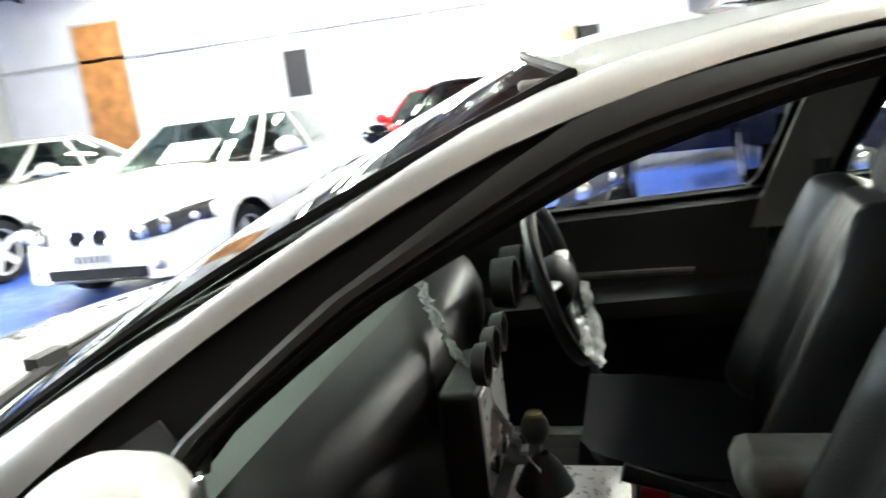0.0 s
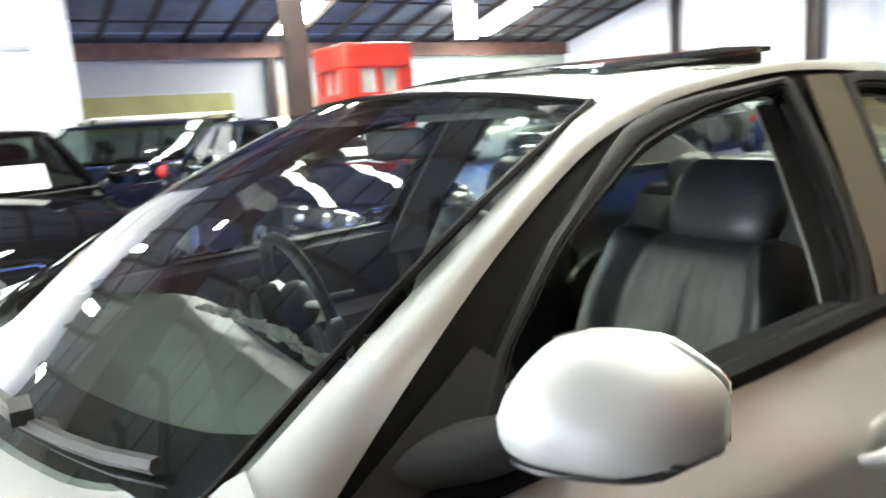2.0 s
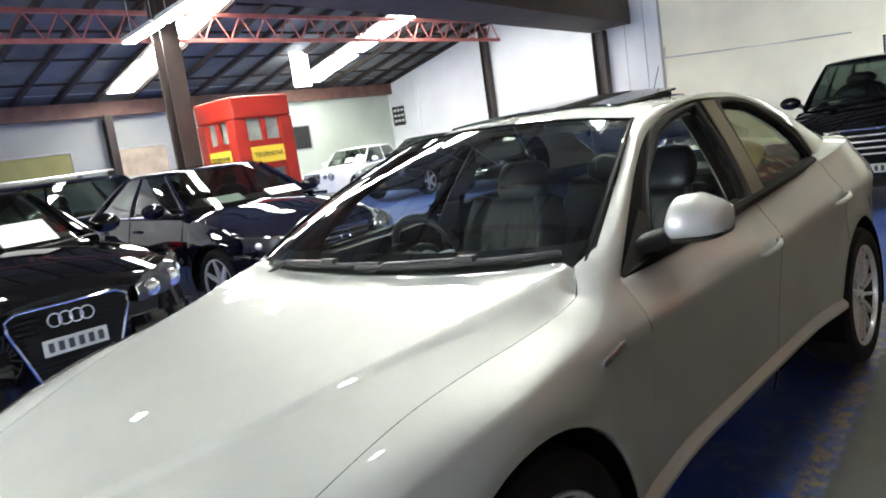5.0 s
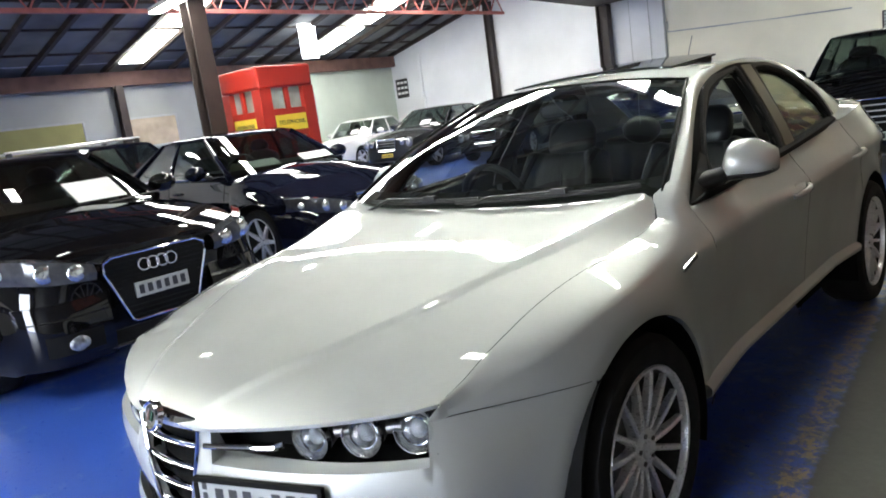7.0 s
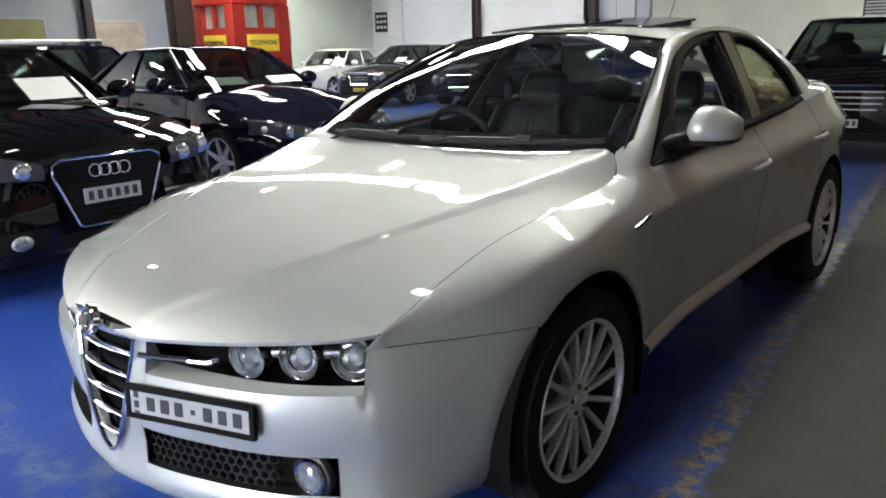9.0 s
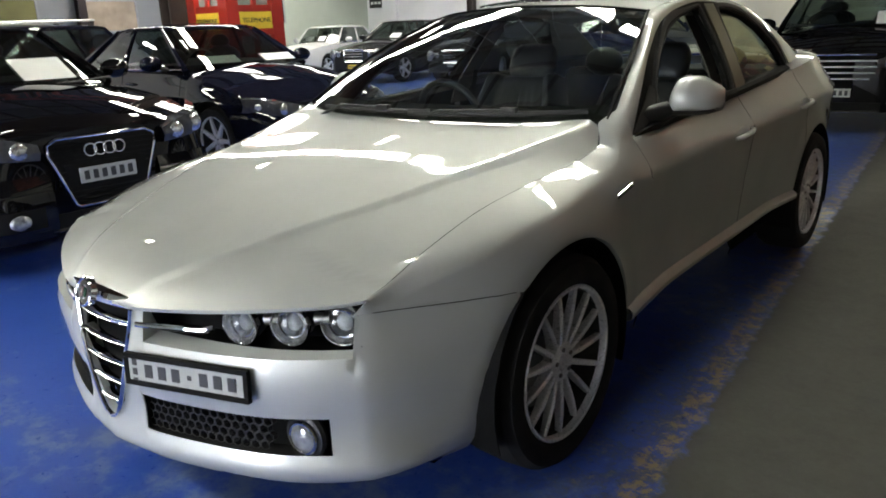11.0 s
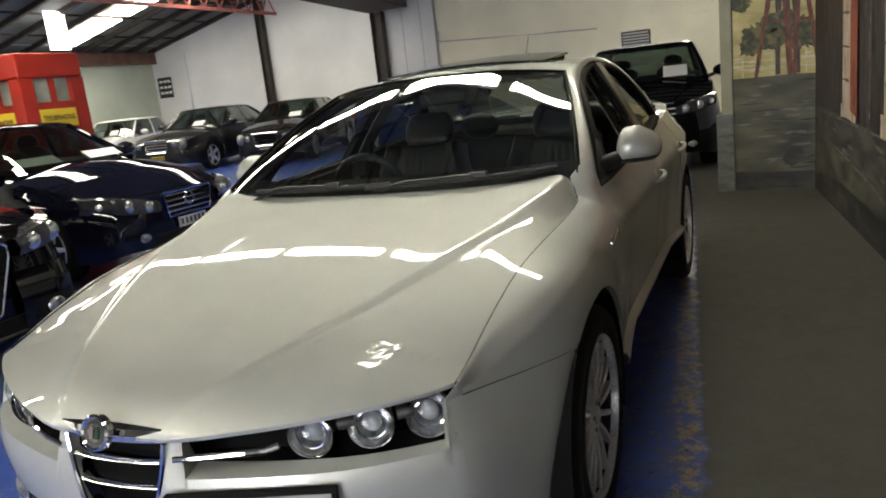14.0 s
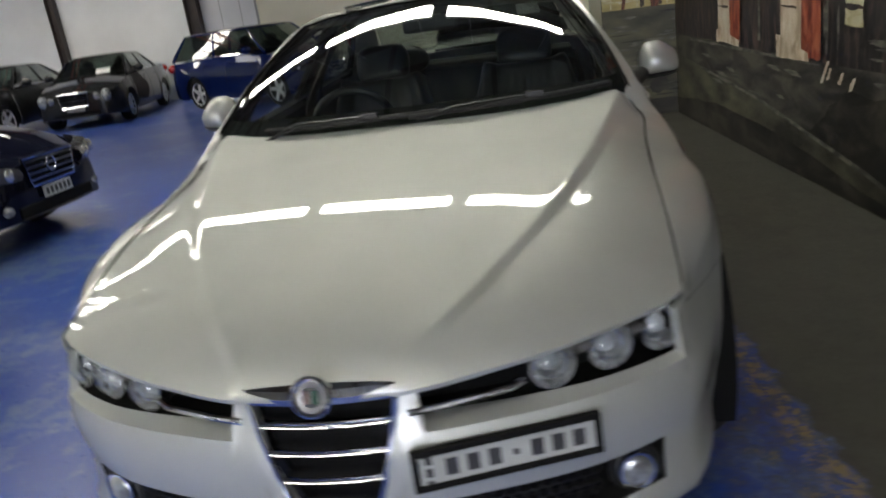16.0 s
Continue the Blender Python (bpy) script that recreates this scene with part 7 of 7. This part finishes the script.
# mirrors
def mirror(sx):
    bm = bmesh.new()
    rows = []
    # from the inner end outwards: oval sections in the y-z plane
    secs = curve_of([(0.0, 0.828, 0.850, 1.030, 0.030, 0.022), (0.10, 0.838, 0.846, 1.036, 0.070, 0.048), (0.3, 0.862, 0.848, 1.050, 0.100, 0.064), (0.55, 0.900, 0.862, 1.052, 0.112, 0.065), (0.8, 0.948, 0.888, 1.040, 0.100, 0.052), (0.95, 0.976, 0.908, 1.032, 0.070, 0.036), (1.0, 0.984, 0.914, 1.030, 0.02, 0.012)])
    for t in span(0, 1, 22):
        x, yc, zc, ry, rz = secs(t)
        row = []
        for a in span(0, 2 * math.pi, 29)[:-1]:
            ca, sa = math.cos(a), math.sin(a)
            ny = -abs(ca) ** 0.75 * (1 - 0.4 * max(0.0, sa)) if ca > 0 else abs(ca) ** 0.45 * 0.62
            row.append(Vector((sx * x, yc + ry * ny, zc + rz * math.copysign(abs(sa) ** 0.8, sa))))
        rows.append(row)
    vs = sheet(bm, rows, close=True)
    bm.faces.new(vs[0])
    bm.faces.new(vs[-1])
    mr = part("door_mirror", bm, SILVER, car, "silver door mirror housing", angle=60)
    bm = bmesh.new()
    rows = []
    for t in span(0.03, 0.97, 16):
        x, yc, zc, ry, rz = secs(t)
        rows.append([Vector((sx * x, yc - ry * 0.85, zc - rz * 0.80)), Vector((sx * x, yc - ry * 0.5, zc - rz * 1.06)), Vector((sx * x, yc + ry * 0.5, zc - rz * 1.06))])
    sheet(bm, rows)
    part("mirror_underside", bm, M["trim"], mr, solid=0.004)
    bm = bmesh.new()
    rows = []
    for t in span(0.12, 0.93, 12):
        x, yc, zc, ry, rz = secs(t)
        rows.append([Vector((sx * x, yc + ry * 0.66, zc - rz * 0.8)), Vector((sx * x, yc + ry * 0.66, zc + rz * 0.8))])
    sheet(bm, rows)
    part("mirror_glass", bm, M["chrome"], mr, "mirror glass", solid=0.002)
    bm = bmesh.new()
    rows = []
    for t in span(0, 1, 9):
        c = lerp(Vector((0.795, 0.745, 0.985)), Vector((0.868, 0.840, 1.018)), t)
        wy, wz = lerp(0.085, 0.055, t), lerp(0.040, 0.022, t)
        rows.append([Vector((sx * c.x, c.y + wy * math.cos(a), c.z + wz * math.sin(a))) for a in span(0, 2 * math.pi, 17)[:-1]])
    vs = sheet(bm, rows, close=True)
    bm.faces.new(vs[0])
    bm.faces.new(vs[-1])
    part("mirror_arm", bm, M["rubber"], mr, "black mirror arm")


mirror(1)
mirror(-1)

# door handles and side badge
for sx in (1, -1):
    for y, z, nm in ((1.44, 0.832, "door_handle"), (2.36, 0.862, "door_handle")):
        bm = bmesh.new()
        q = skin(s_of_y(y), z)
        tube(bm, [(sx * (q.x + o), y + dy, z + dz) for dy, dz, o in ((-0.092, -0.010, 0.0), (-0.075, -0.006, 0.018), (-0.03, 0.0, 0.028), (0.035, 0.006, 0.028), (0.075, 0.010, 0.018), (0.092, 0.012, 0.0))], [0.008, 0.011, 0.013, 0.013, 0.011, 0.008], 10, flat=1.0)
        part(nm, bm, SILVER, car, "silver pull door handle")
        bm = bmesh.new()
        r = bmesh.ops.create_uvsphere(bm, u_segments=20, v_segments=10, radius=1)
        bmesh.ops.transform(bm, matrix=Matrix.Translation((sx * (q.x - 0.0065), y, z)) @ Matrix.Diagonal((0.008, 0.075, 0.038, 1)), verts=r["verts"])
        part("handle_recess", bm, SILVER, car)
    bm = bmesh.new()
    q = skin(s_of_y(0.34), 0.800, 0.004)
    box(bm, -0.004, -0.055, -0.007, 0.004, 0.055, 0.009, Matrix.Translation((sx * q.x, q.y, q.z)) @ Matrix.Rotation(radians(12), 4, "X"))
    part("side_badge", bm, M["chrome"], car, "small chrome badge on the fender", smooth=False, bevel=0.002)

# ---- interior ----
def leather_seat(x, y, lean=23, name="front_seat"):
    """Bucket seat: cushion and backrest with side bolsters and pleated centre, headrest on posts."""
    seat = new(name)
    seat.parent = car
    seat["label"] = "black leather bucket seat with pleated centre"

    def pad(nm, w, h, thick, m, pleat0, pleat1, bolster):
        rows = []
        nu = 41
        for j, v in enumerate(span(0, 1, 26)):
            row = []
            for i, u in enumerate(span(-1, 1, nu)):
                ww = w * (1 - 0.16 * step(0.65, 1.0, v) - 0.04 * step(0.25, 0.0, v))
                xx = ww * u
                yy = h * v
                k = abs(u)
                d = bolster * step(0.52, 0.86, k) * (1 - step(0.86, 1.0, k)) * 1.0
                d += -0.06 * step(0.9, 1.0, k) ** 2 - (0.11 if nm == 'cushion' else 0.05) * step(0.78 if nm == 'cushion' else 0.93, 1.0, v) ** 2 - 0.03 * step(0.06, 0.0, v)
                if k < 0.56 and pleat0 < v < pleat1:
                    f = (u / 0.56 * 3.5) % 1.0
                    d += 0.010 * math.sin(math.pi * f) - 0.004
                if abs(k - 0.58) < 0.03:
                    d -= 0.006
                if abs(v - pleat0) < 0.02 or abs(v - pleat1) < 0.02:
                    d -= 0.005 if k < 0.6 else 0
                row.append(m @ Vector((xx, -thick / 2 - d, yy)))
            rows.append(row)
        back = [[m @ Vector((w * 0.96 * u * (1 - 0.16 * step(0.65, 1.0, v)), thick / 2, h * v)) for u in span(-1, 1, nu)] for v in span(0, 1, 26)]
        bm = bmesh.new()
        a = sheet(bm, rows)
        c = sheet(bm, back)
        for vv in range(25):
            for e1 in (0, nu - 1):
                bm.faces.new((a[vv][e1], a[vv + 1][e1], c[vv + 1][e1], c[vv][e1]))
        for i in range(nu - 1):
            for e1 in (0, 25):
                bm.faces.new((a[e1][i], a[e1][i + 1], c[e1][i + 1], c[e1][i]))
        part(nm, bm, M["leather"], seat, angle=60)

    mb = Matrix.Translation((x, y - 0.055, 0.490)) @ Matrix.Rotation(radians(-lean), 4, "X")
    pad("backrest", 0.265, 0.588, 0.13, mb, 0.22, 0.86, 0.055)
    mc = Matrix.Translation((x, y, 0.43)) @ Matrix.Rotation(radians(82), 4, "X")
    pad("cushion", 0.26, 0.50, 0.14, mc, 0.12, 0.80, 0.03)
    bm = bmesh.new()
    rows = []
    for t in span(0, 1, 10):
        z = lerp(0.572, 0.768, t)
        w = 0.142 * (1 - 0.25 * abs(2 * t - 1) ** 3)
        th = 0.052 * (1 - 0.5 * abs(2 * t - 1) ** 4)
        rows.append([mb @ Vector((w * math.copysign(abs(math.cos(a)) ** 0.55, math.cos(a)), 0.01 + th * math.copysign(abs(math.sin(a)) ** 0.8, math.sin(a)), z)) for a in span(0, 2 * math.pi, 25)[:-1]])
    vs = sheet(bm, rows, close=True)
    bm.faces.new(vs[0])
    bm.faces.new(vs[-1])
    part("headrest", bm, M["leather"], seat, angle=60)
    for dx in (-0.06, 0.06):
        bm = bmesh.new()
        cyl(bm, mb @ Vector((dx, 0.01, 0.58)), mb @ Vector((dx, 0.01, 0.70)), 0.007, n=8)
        part("headrest_post", bm, M["chrome"], seat)
    bm = bmesh.new()
    box(bm, x - 0.22, y - 0.42, 0.30, x + 0.22, y + 0.08, 0.42)
    part("seat_base", bm, M["plastic"], seat, smooth=False)


leather_seat(0.37, 1.56)
leather_seat(-0.37, 1.56)
# rear bench
bm = bmesh.new()
rows = []
for v in span(0, 1, 12):
    rows.append([Vector((0.66 * u, 2.46 + 0.20 * v - 0.02 * math.cos(6 * math.pi * u) * (0.1 < v < 0.9) - 0.03 * abs(u) ** 6, 0.50 + 0.50 * v)) for u in span(-1, 1, 41)])
sheet(bm, rows)
part("rear_bench_back", bm, M["leather"], car, "black leather rear bench", solid=0.10)
bm = bmesh.new()
box(bm, -0.64, 2.02, 0.36, 0.64, 2.50, 0.52)
part("rear_bench_cushion", bm, M["leather"], car, bevel=0.05)
for x in (-0.38, 0.38):
    bm = bmesh.new()
    ball(bm, (x, 2.62, 1.06), 0.13, 0.06, 0.09)
    part("rear_headrest", bm, M["leather"], car)
bm = bmesh.new()
box(bm, -0.64, 2.62, 0.98, 0.64, 3.05, 1.02)
part("parcel_shelf", bm, M["carpet"], car, smooth=False, bevel=0.01)
# dashboard
bm = bmesh.new()
rows = []
for u in span(-1, 1, 45):
    x = 0.72 * u
    hump = 0.035 * math.exp(-((x + 0.37) / 0.17) ** 2)
    yw = ws_bottom(0.5 + 0.5 * u * 0.985).y + 0.03
    prof = [(yw, 0.955), (yw + 0.12, 0.955 + 0.2 * hump), (0.64, 0.945 + 0.4 * hump), (0.74, 0.930 + hump), (0.80, 0.915 + hump), (0.84, 0.890 + hump), (0.86, 0.84 + 0.6 * hump), (0.86, 0.78), (0.84, 0.70), (0.82, 0.60), (0.80, 0.48)]
    rows.append([Vector((x, y - 0.10 * abs(u) ** 3 * (y > 0.75), z - 0.015 * abs(u) ** 4)) for y, z in prof])
sheet(bm, [r[:4] for r in rows])
part("dashboard", bm, M["dash"], car, "grey green dashboard top", angle=50)
# same vinyl, coloured black for the shade on its rear face
bm = bmesh.new()
sheet(bm, [r[3:] for r in rows])
part("shaded_dashboard", bm, M["trim"], car, "lower dashboard coloured black for shade", angle=50)
bm = bmesh.new()
for x in (-0.43, -0.31):
    lathe(bm, [(0.0, 0.055), (-0.05, 0.060), (-0.05, 0.054), (0.0, 0.045), (0.005, 0.0)], 28, m=Matrix.Translation((x, 0.90, 0.905)) @ Matrix.Rotation(-math.pi / 2, 4, "Z"))
part("instrument_binnacle", bm, M["plastic"], car, "twin round instrument cowls")
bm = bmesh.new()
box(bm, -0.02, 0.885, 0.66, 0.20, 0.955, 0.86)
part("centre_panel", bm, M["trim"], car, "black centre panel", bevel=0.01)
bm = bmesh.new()
box(bm, -0.01, 0.955, 0.67, 0.19, 0.960, 0.85)
part("centre_fascia", bm, M["alloy"], car, "metal look fascia", bevel=0.003)
# crinkled clear film down the edge of the centre panel
bm = bmesh.new()
fr = random.Random(12)
film_line = path_of([(-0.20, 0.745, 0.955), (-0.035, 0.82, 0.922), (0.053, 0.885, 0.861), (0.088, 0.955, 0.765), (0.059, 1.0, 0.654)])
rows = []
for t in span(0, 1, 40):
    c = film_line(t)
    rows.append([c + Vector((0.022 * u + 0.012 * fr.random(), 0.018 * u + 0.018 * fr.random(), 0.022 * fr.random())) for u in span(-1, 1, 7)])
sheet(bm, rows)
part("film_strip", bm, M["wrap"], car, "crinkled clear plastic film", smooth=False)
for k in range(3):
    bm = bmesh.new()
    cyl(bm, (0.02 + 0.07 * k, 0.97, 0.72), (0.02 + 0.07 * k, 0.95, 0.72), 0.022, n=20)
    part("heater_knob", bm, M["chrome"], car)
    bm = bmesh.new()
    lathe(bm, [(0.0, 0.034), (-0.02, 0.037), (-0.02, 0.031), (0.004, 0.028), (0.004, 0.0)], 24, m=Matrix.Translation((0.01 + 0.08 * k, 0.955, 0.90)) @ Matrix.Rotation(-math.pi / 2, 4, "Z"))
    part("air_vent", bm, M["plastic"], car)
for x in (0.62, -0.62):
    bm = bmesh.new()
    lathe(bm, [(0.0, 0.040), (-0.02, 0.043), (-0.02, 0.036), (0.004, 0.032), (0.004, 0.0)], 24, m=Matrix.Translation((x, 0.925, 0.865)) @ Matrix.Rotation(-math.pi / 2, 4, "Z"))
    part("air_vent", bm, M["plastic"], car, "round air vent")
# steering wheel wrapped in clear film
sm = Matrix.Translation((-0.37, 1.04, 0.885)) @ Matrix.Rotation(radians(106), 4, "X")
bm = bmesh.new()
tube(bm, [sm @ Vector((0.185 * math.cos(a), 0.185 * math.sin(a), 0)) for a in span(0, 2 * math.pi, 41)[:-1]], 0.017, 10, closed=True, up=(0, 0.5, 1))
sw = part("steering_wheel", bm, M["leather"], car, "black leather steering wheel")
bm = bmesh.new()
ball(bm, sm @ Vector((0, 0, 0.01)), 0.075, 0.05, 0.065)
part("wheel_boss", bm, M["plastic"], sw)
for a in (radians(-90), radians(10), radians(170)):
    bm = bmesh.new()
    tube(bm, [sm @ Vector((0.05 * math.cos(a), 0.05 * math.sin(a), 0)), sm @ Vector((0.175 * math.cos(a), 0.175 * math.sin(a), 0))], 0.018, 8, flat=0.5)
    part("wheel_spoke", bm, M["alloy"], sw)
bm = bmesh.new()
rows = []
rr = random.Random(9)
for i, a in enumerate(span(radians(200), radians(330), 26)):
    row = []
    for j, r in enumerate(span(0.10, 0.215, 8)):
        row.append(sm @ Vector((r * math.cos(a), r * math.sin(a), -0.022 - 0.014 * rr.random())))
    rows.append(row)
sheet(bm, rows)
part("film_wrap", bm, M["wrap"], sw, "crinkled clear plastic film", smooth=False)
# console, gear lever, arm rest, hand brake
bm = bmesh.new()
rows = []
for y in span(0.86, 1.95, 16):
    z = curve_of([(0.86, 0.62), (1.0, 0.555), (1.25, 0.54), (1.45, 0.545), (1.95, 0.52)])(y)
    rows.append([Vector((x, y, z - dz)) for x, dz in ((-0.115, 0.22), (-0.115, 0.02), (-0.09, 0.0), (0.0, -0.004), (0.09, 0.0), (0.115, 0.02), (0.115, 0.22))])
sheet(bm, rows)
part("centre_console", bm, M["plastic"], car, "black centre console")
bm = bmesh.new()
box(bm, -0.085, 0.95, 0.563, 0.085, 1.19, 0.580, Matrix.Rotation(0.0, 4, "X"))
part("gear_surround", bm, M["alloy"], car, "silver gear lever surround", bevel=0.01)
bm = bmesh.new()
lathe(bm, [(0.0, 0.060), (0.05, 0.035), (0.075, 0.014)], 20, m=Matrix.Translation((0.0, 1.02, 0.575)) @ Matrix.Rotation(-math.pi / 2, 4, "Y"))
part("gear_gaiter", bm, M["leather"], car)
bm = bmesh.new()
cyl(bm, (0, 1.02, 0.60), (0, 1.015, 0.68), 0.008, n=10)
gl = part("gear_lever", bm, M["chrome"], car)
bm = bmesh.new()
ball(bm, (0, 1.012, 0.700), 0.026, 0.028, 0.034)
part("gear_knob", bm, M["trim"], gl)
bm = bmesh.new()
lathe(bm, [(0.0, 0.018), (0.006, 0.016), (0.008, 0.0)], 20, m=Matrix.Translation((0, 1.012, 0.728)) @ Matrix.Rotation(-math.pi / 2, 4, "Y"))
part("knob_cap", bm, M["gold"], gl)
bm = bmesh.new()
box(bm, -0.080, 1.36, 0.585, 0.080, 1.66, 0.665)
part("arm_rest", bm, M["arm_leather"], car, "grey leather arm rest, lightened for window light", bevel=0.034)
bm = bmesh.new()
box(bm, -0.02, 1.20, 0.568, 0.03, 1.25, 0.590)
part("fuse_flap", bm, M["tail"], car, smooth=False)
bm = bmesh.new()
tube(bm, [(0.03, 1.36, 0.57), (0.03, 1.22, 0.615), (0.03, 1.17, 0.63)], [0.012, 0.016, 0.018], 10)
part("hand_brake", bm, M["leather"], car)
# door cards
for sx in (1, -1):
    for y0, y1 in ((0.60, 1.55), (1.60, 2.32)):
        bm = bmesh.new()
        rows = []
        for y in span(y0, y1, 18):
            zt = belt_z(y) + 0.012
            pr = [(0.772, zt), (0.750, zt - 0.02), (0.758, zt - 0.13), (0.752, zt - 0.22), (0.700, zt - 0.25), (0.700, zt - 0.30), (0.765, zt - 0.36), (0.775, 0.32)]
            rows.append([Vector((sx * x, y, z)) for x, z in pr])
        sheet(bm, rows)
        dc = part("door_card", bm, M["trim"], car, "black door lining", angle=30)
        bm = bmesh.new()
        tube(bm, [(sx * 0.735, lerp(y0, y1, k), belt_z(1.2) - 0.17) for k in (0.25, 0.3, 0.75, 0.8)], 0.010, 8)
        part("door_pull", bm, M["disc"], dc)
    # inner pillar trims in pale cloth
    bm = bmesh.new()
    rows = [[flank(lerp(1.53, 1.66, t) + dy, lerp(0.93, 1.35, t), -0.075) for dy in (-0.02, 0.05, 0.12)] for t in span(0, 1, 8)]
    sheet(bm, rows if sx > 0 else mirror_rows(rows))
    part("pillar_trim", bm, M["headliner"], car, "pale grey pillar trim", solid=0.006)
    bm = bmesh.new()
    rows = [[I_LINE(t) + Vector((-0.012, 0.01, -0.03)), O_LINE(t) + Vector((-0.05, 0.0, -0.02))] for t in span(0.02, 0.34, 14)]
    sheet(bm, rows if sx > 0 else mirror_rows(rows))
    part("pillar_trim", bm, M["trim"], car, solid=0.006)
    # seat belt
    bm = bmesh.new()
    sheet(bm, [[Vector((sx * 0.66, 1.66, 1.22)), Vector((sx * 0.66, 1.70, 1.22))], [Vector((sx * 0.72, 1.64, 0.9)), Vector((sx * 0.72, 1.68, 0.9))], [Vector((sx * 0.72, 1.60, 0.4)), Vector((sx * 0.72, 1.64, 0.4))]])
    part("seat_belt", bm, M["carpet"], car, solid=0.002)
# headlining
bm = bmesh.new()
rows = []
for v in span(0, 1, 12):
    y = lerp(1.12, 2.46, v)
    rows.append([Vector((0.55 * u, y, curve_of([(1.1, 1.345), (1.3, 1.37), (1.7, 1.385), (2.1, 1.37), (2.46, 1.32)])(y) - 0.03 * abs(u) ** 3)) for u in span(-1, 1, 13)])
sheet(bm, rows)
part("headlining", bm, M["headliner"], car, "pale cloth headlining")
for x in (-0.33, 0.33):
    bm = bmesh.new()
    box(bm, x - 0.2, 1.12, 1.33, x + 0.2, 1.27, 1.345, Matrix.Rotation(0.0, 4, "X"))
    part("sun_visor", bm, M["headliner"], car, bevel=0.005)
bm = bmesh.new()
box(bm, -0.12, 1.13, 1.255, 0.12, 1.16, 1.32)
part("rear_view_mirror", bm, M["plastic"], car, "black interior mirror", bevel=0.015)


# dark joints between the panels
def seam(pts, r=0.0022):
    for sx in (1, -1):
        bm = bmesh.new()
        tube(bm, [(sx * p[0], p[1], p[2]) for p in pts], r, 5)
        part("panel_joint", bm, M["slot"], car)


seam([fender_top(y) + Vector((-0.002, 0, 0.0005)) for y in span(-0.63, 0.456, 46)], 0.0024)
seam([skin(s_of_y(y), joint_z(y) + 0.002, 0.0) for y in span(-0.655, -0.262, 16)], 0.0018)
for y0, z0, z1 in ((0.537, 0.25, 0.925), (1.5785, 0.25, 0.975), (2.443, 0.52, 1.01)):
    seam([skin(s_of_y(y0), z, -0.0005) for z in span(z0, z1, 18)], 0.0026)
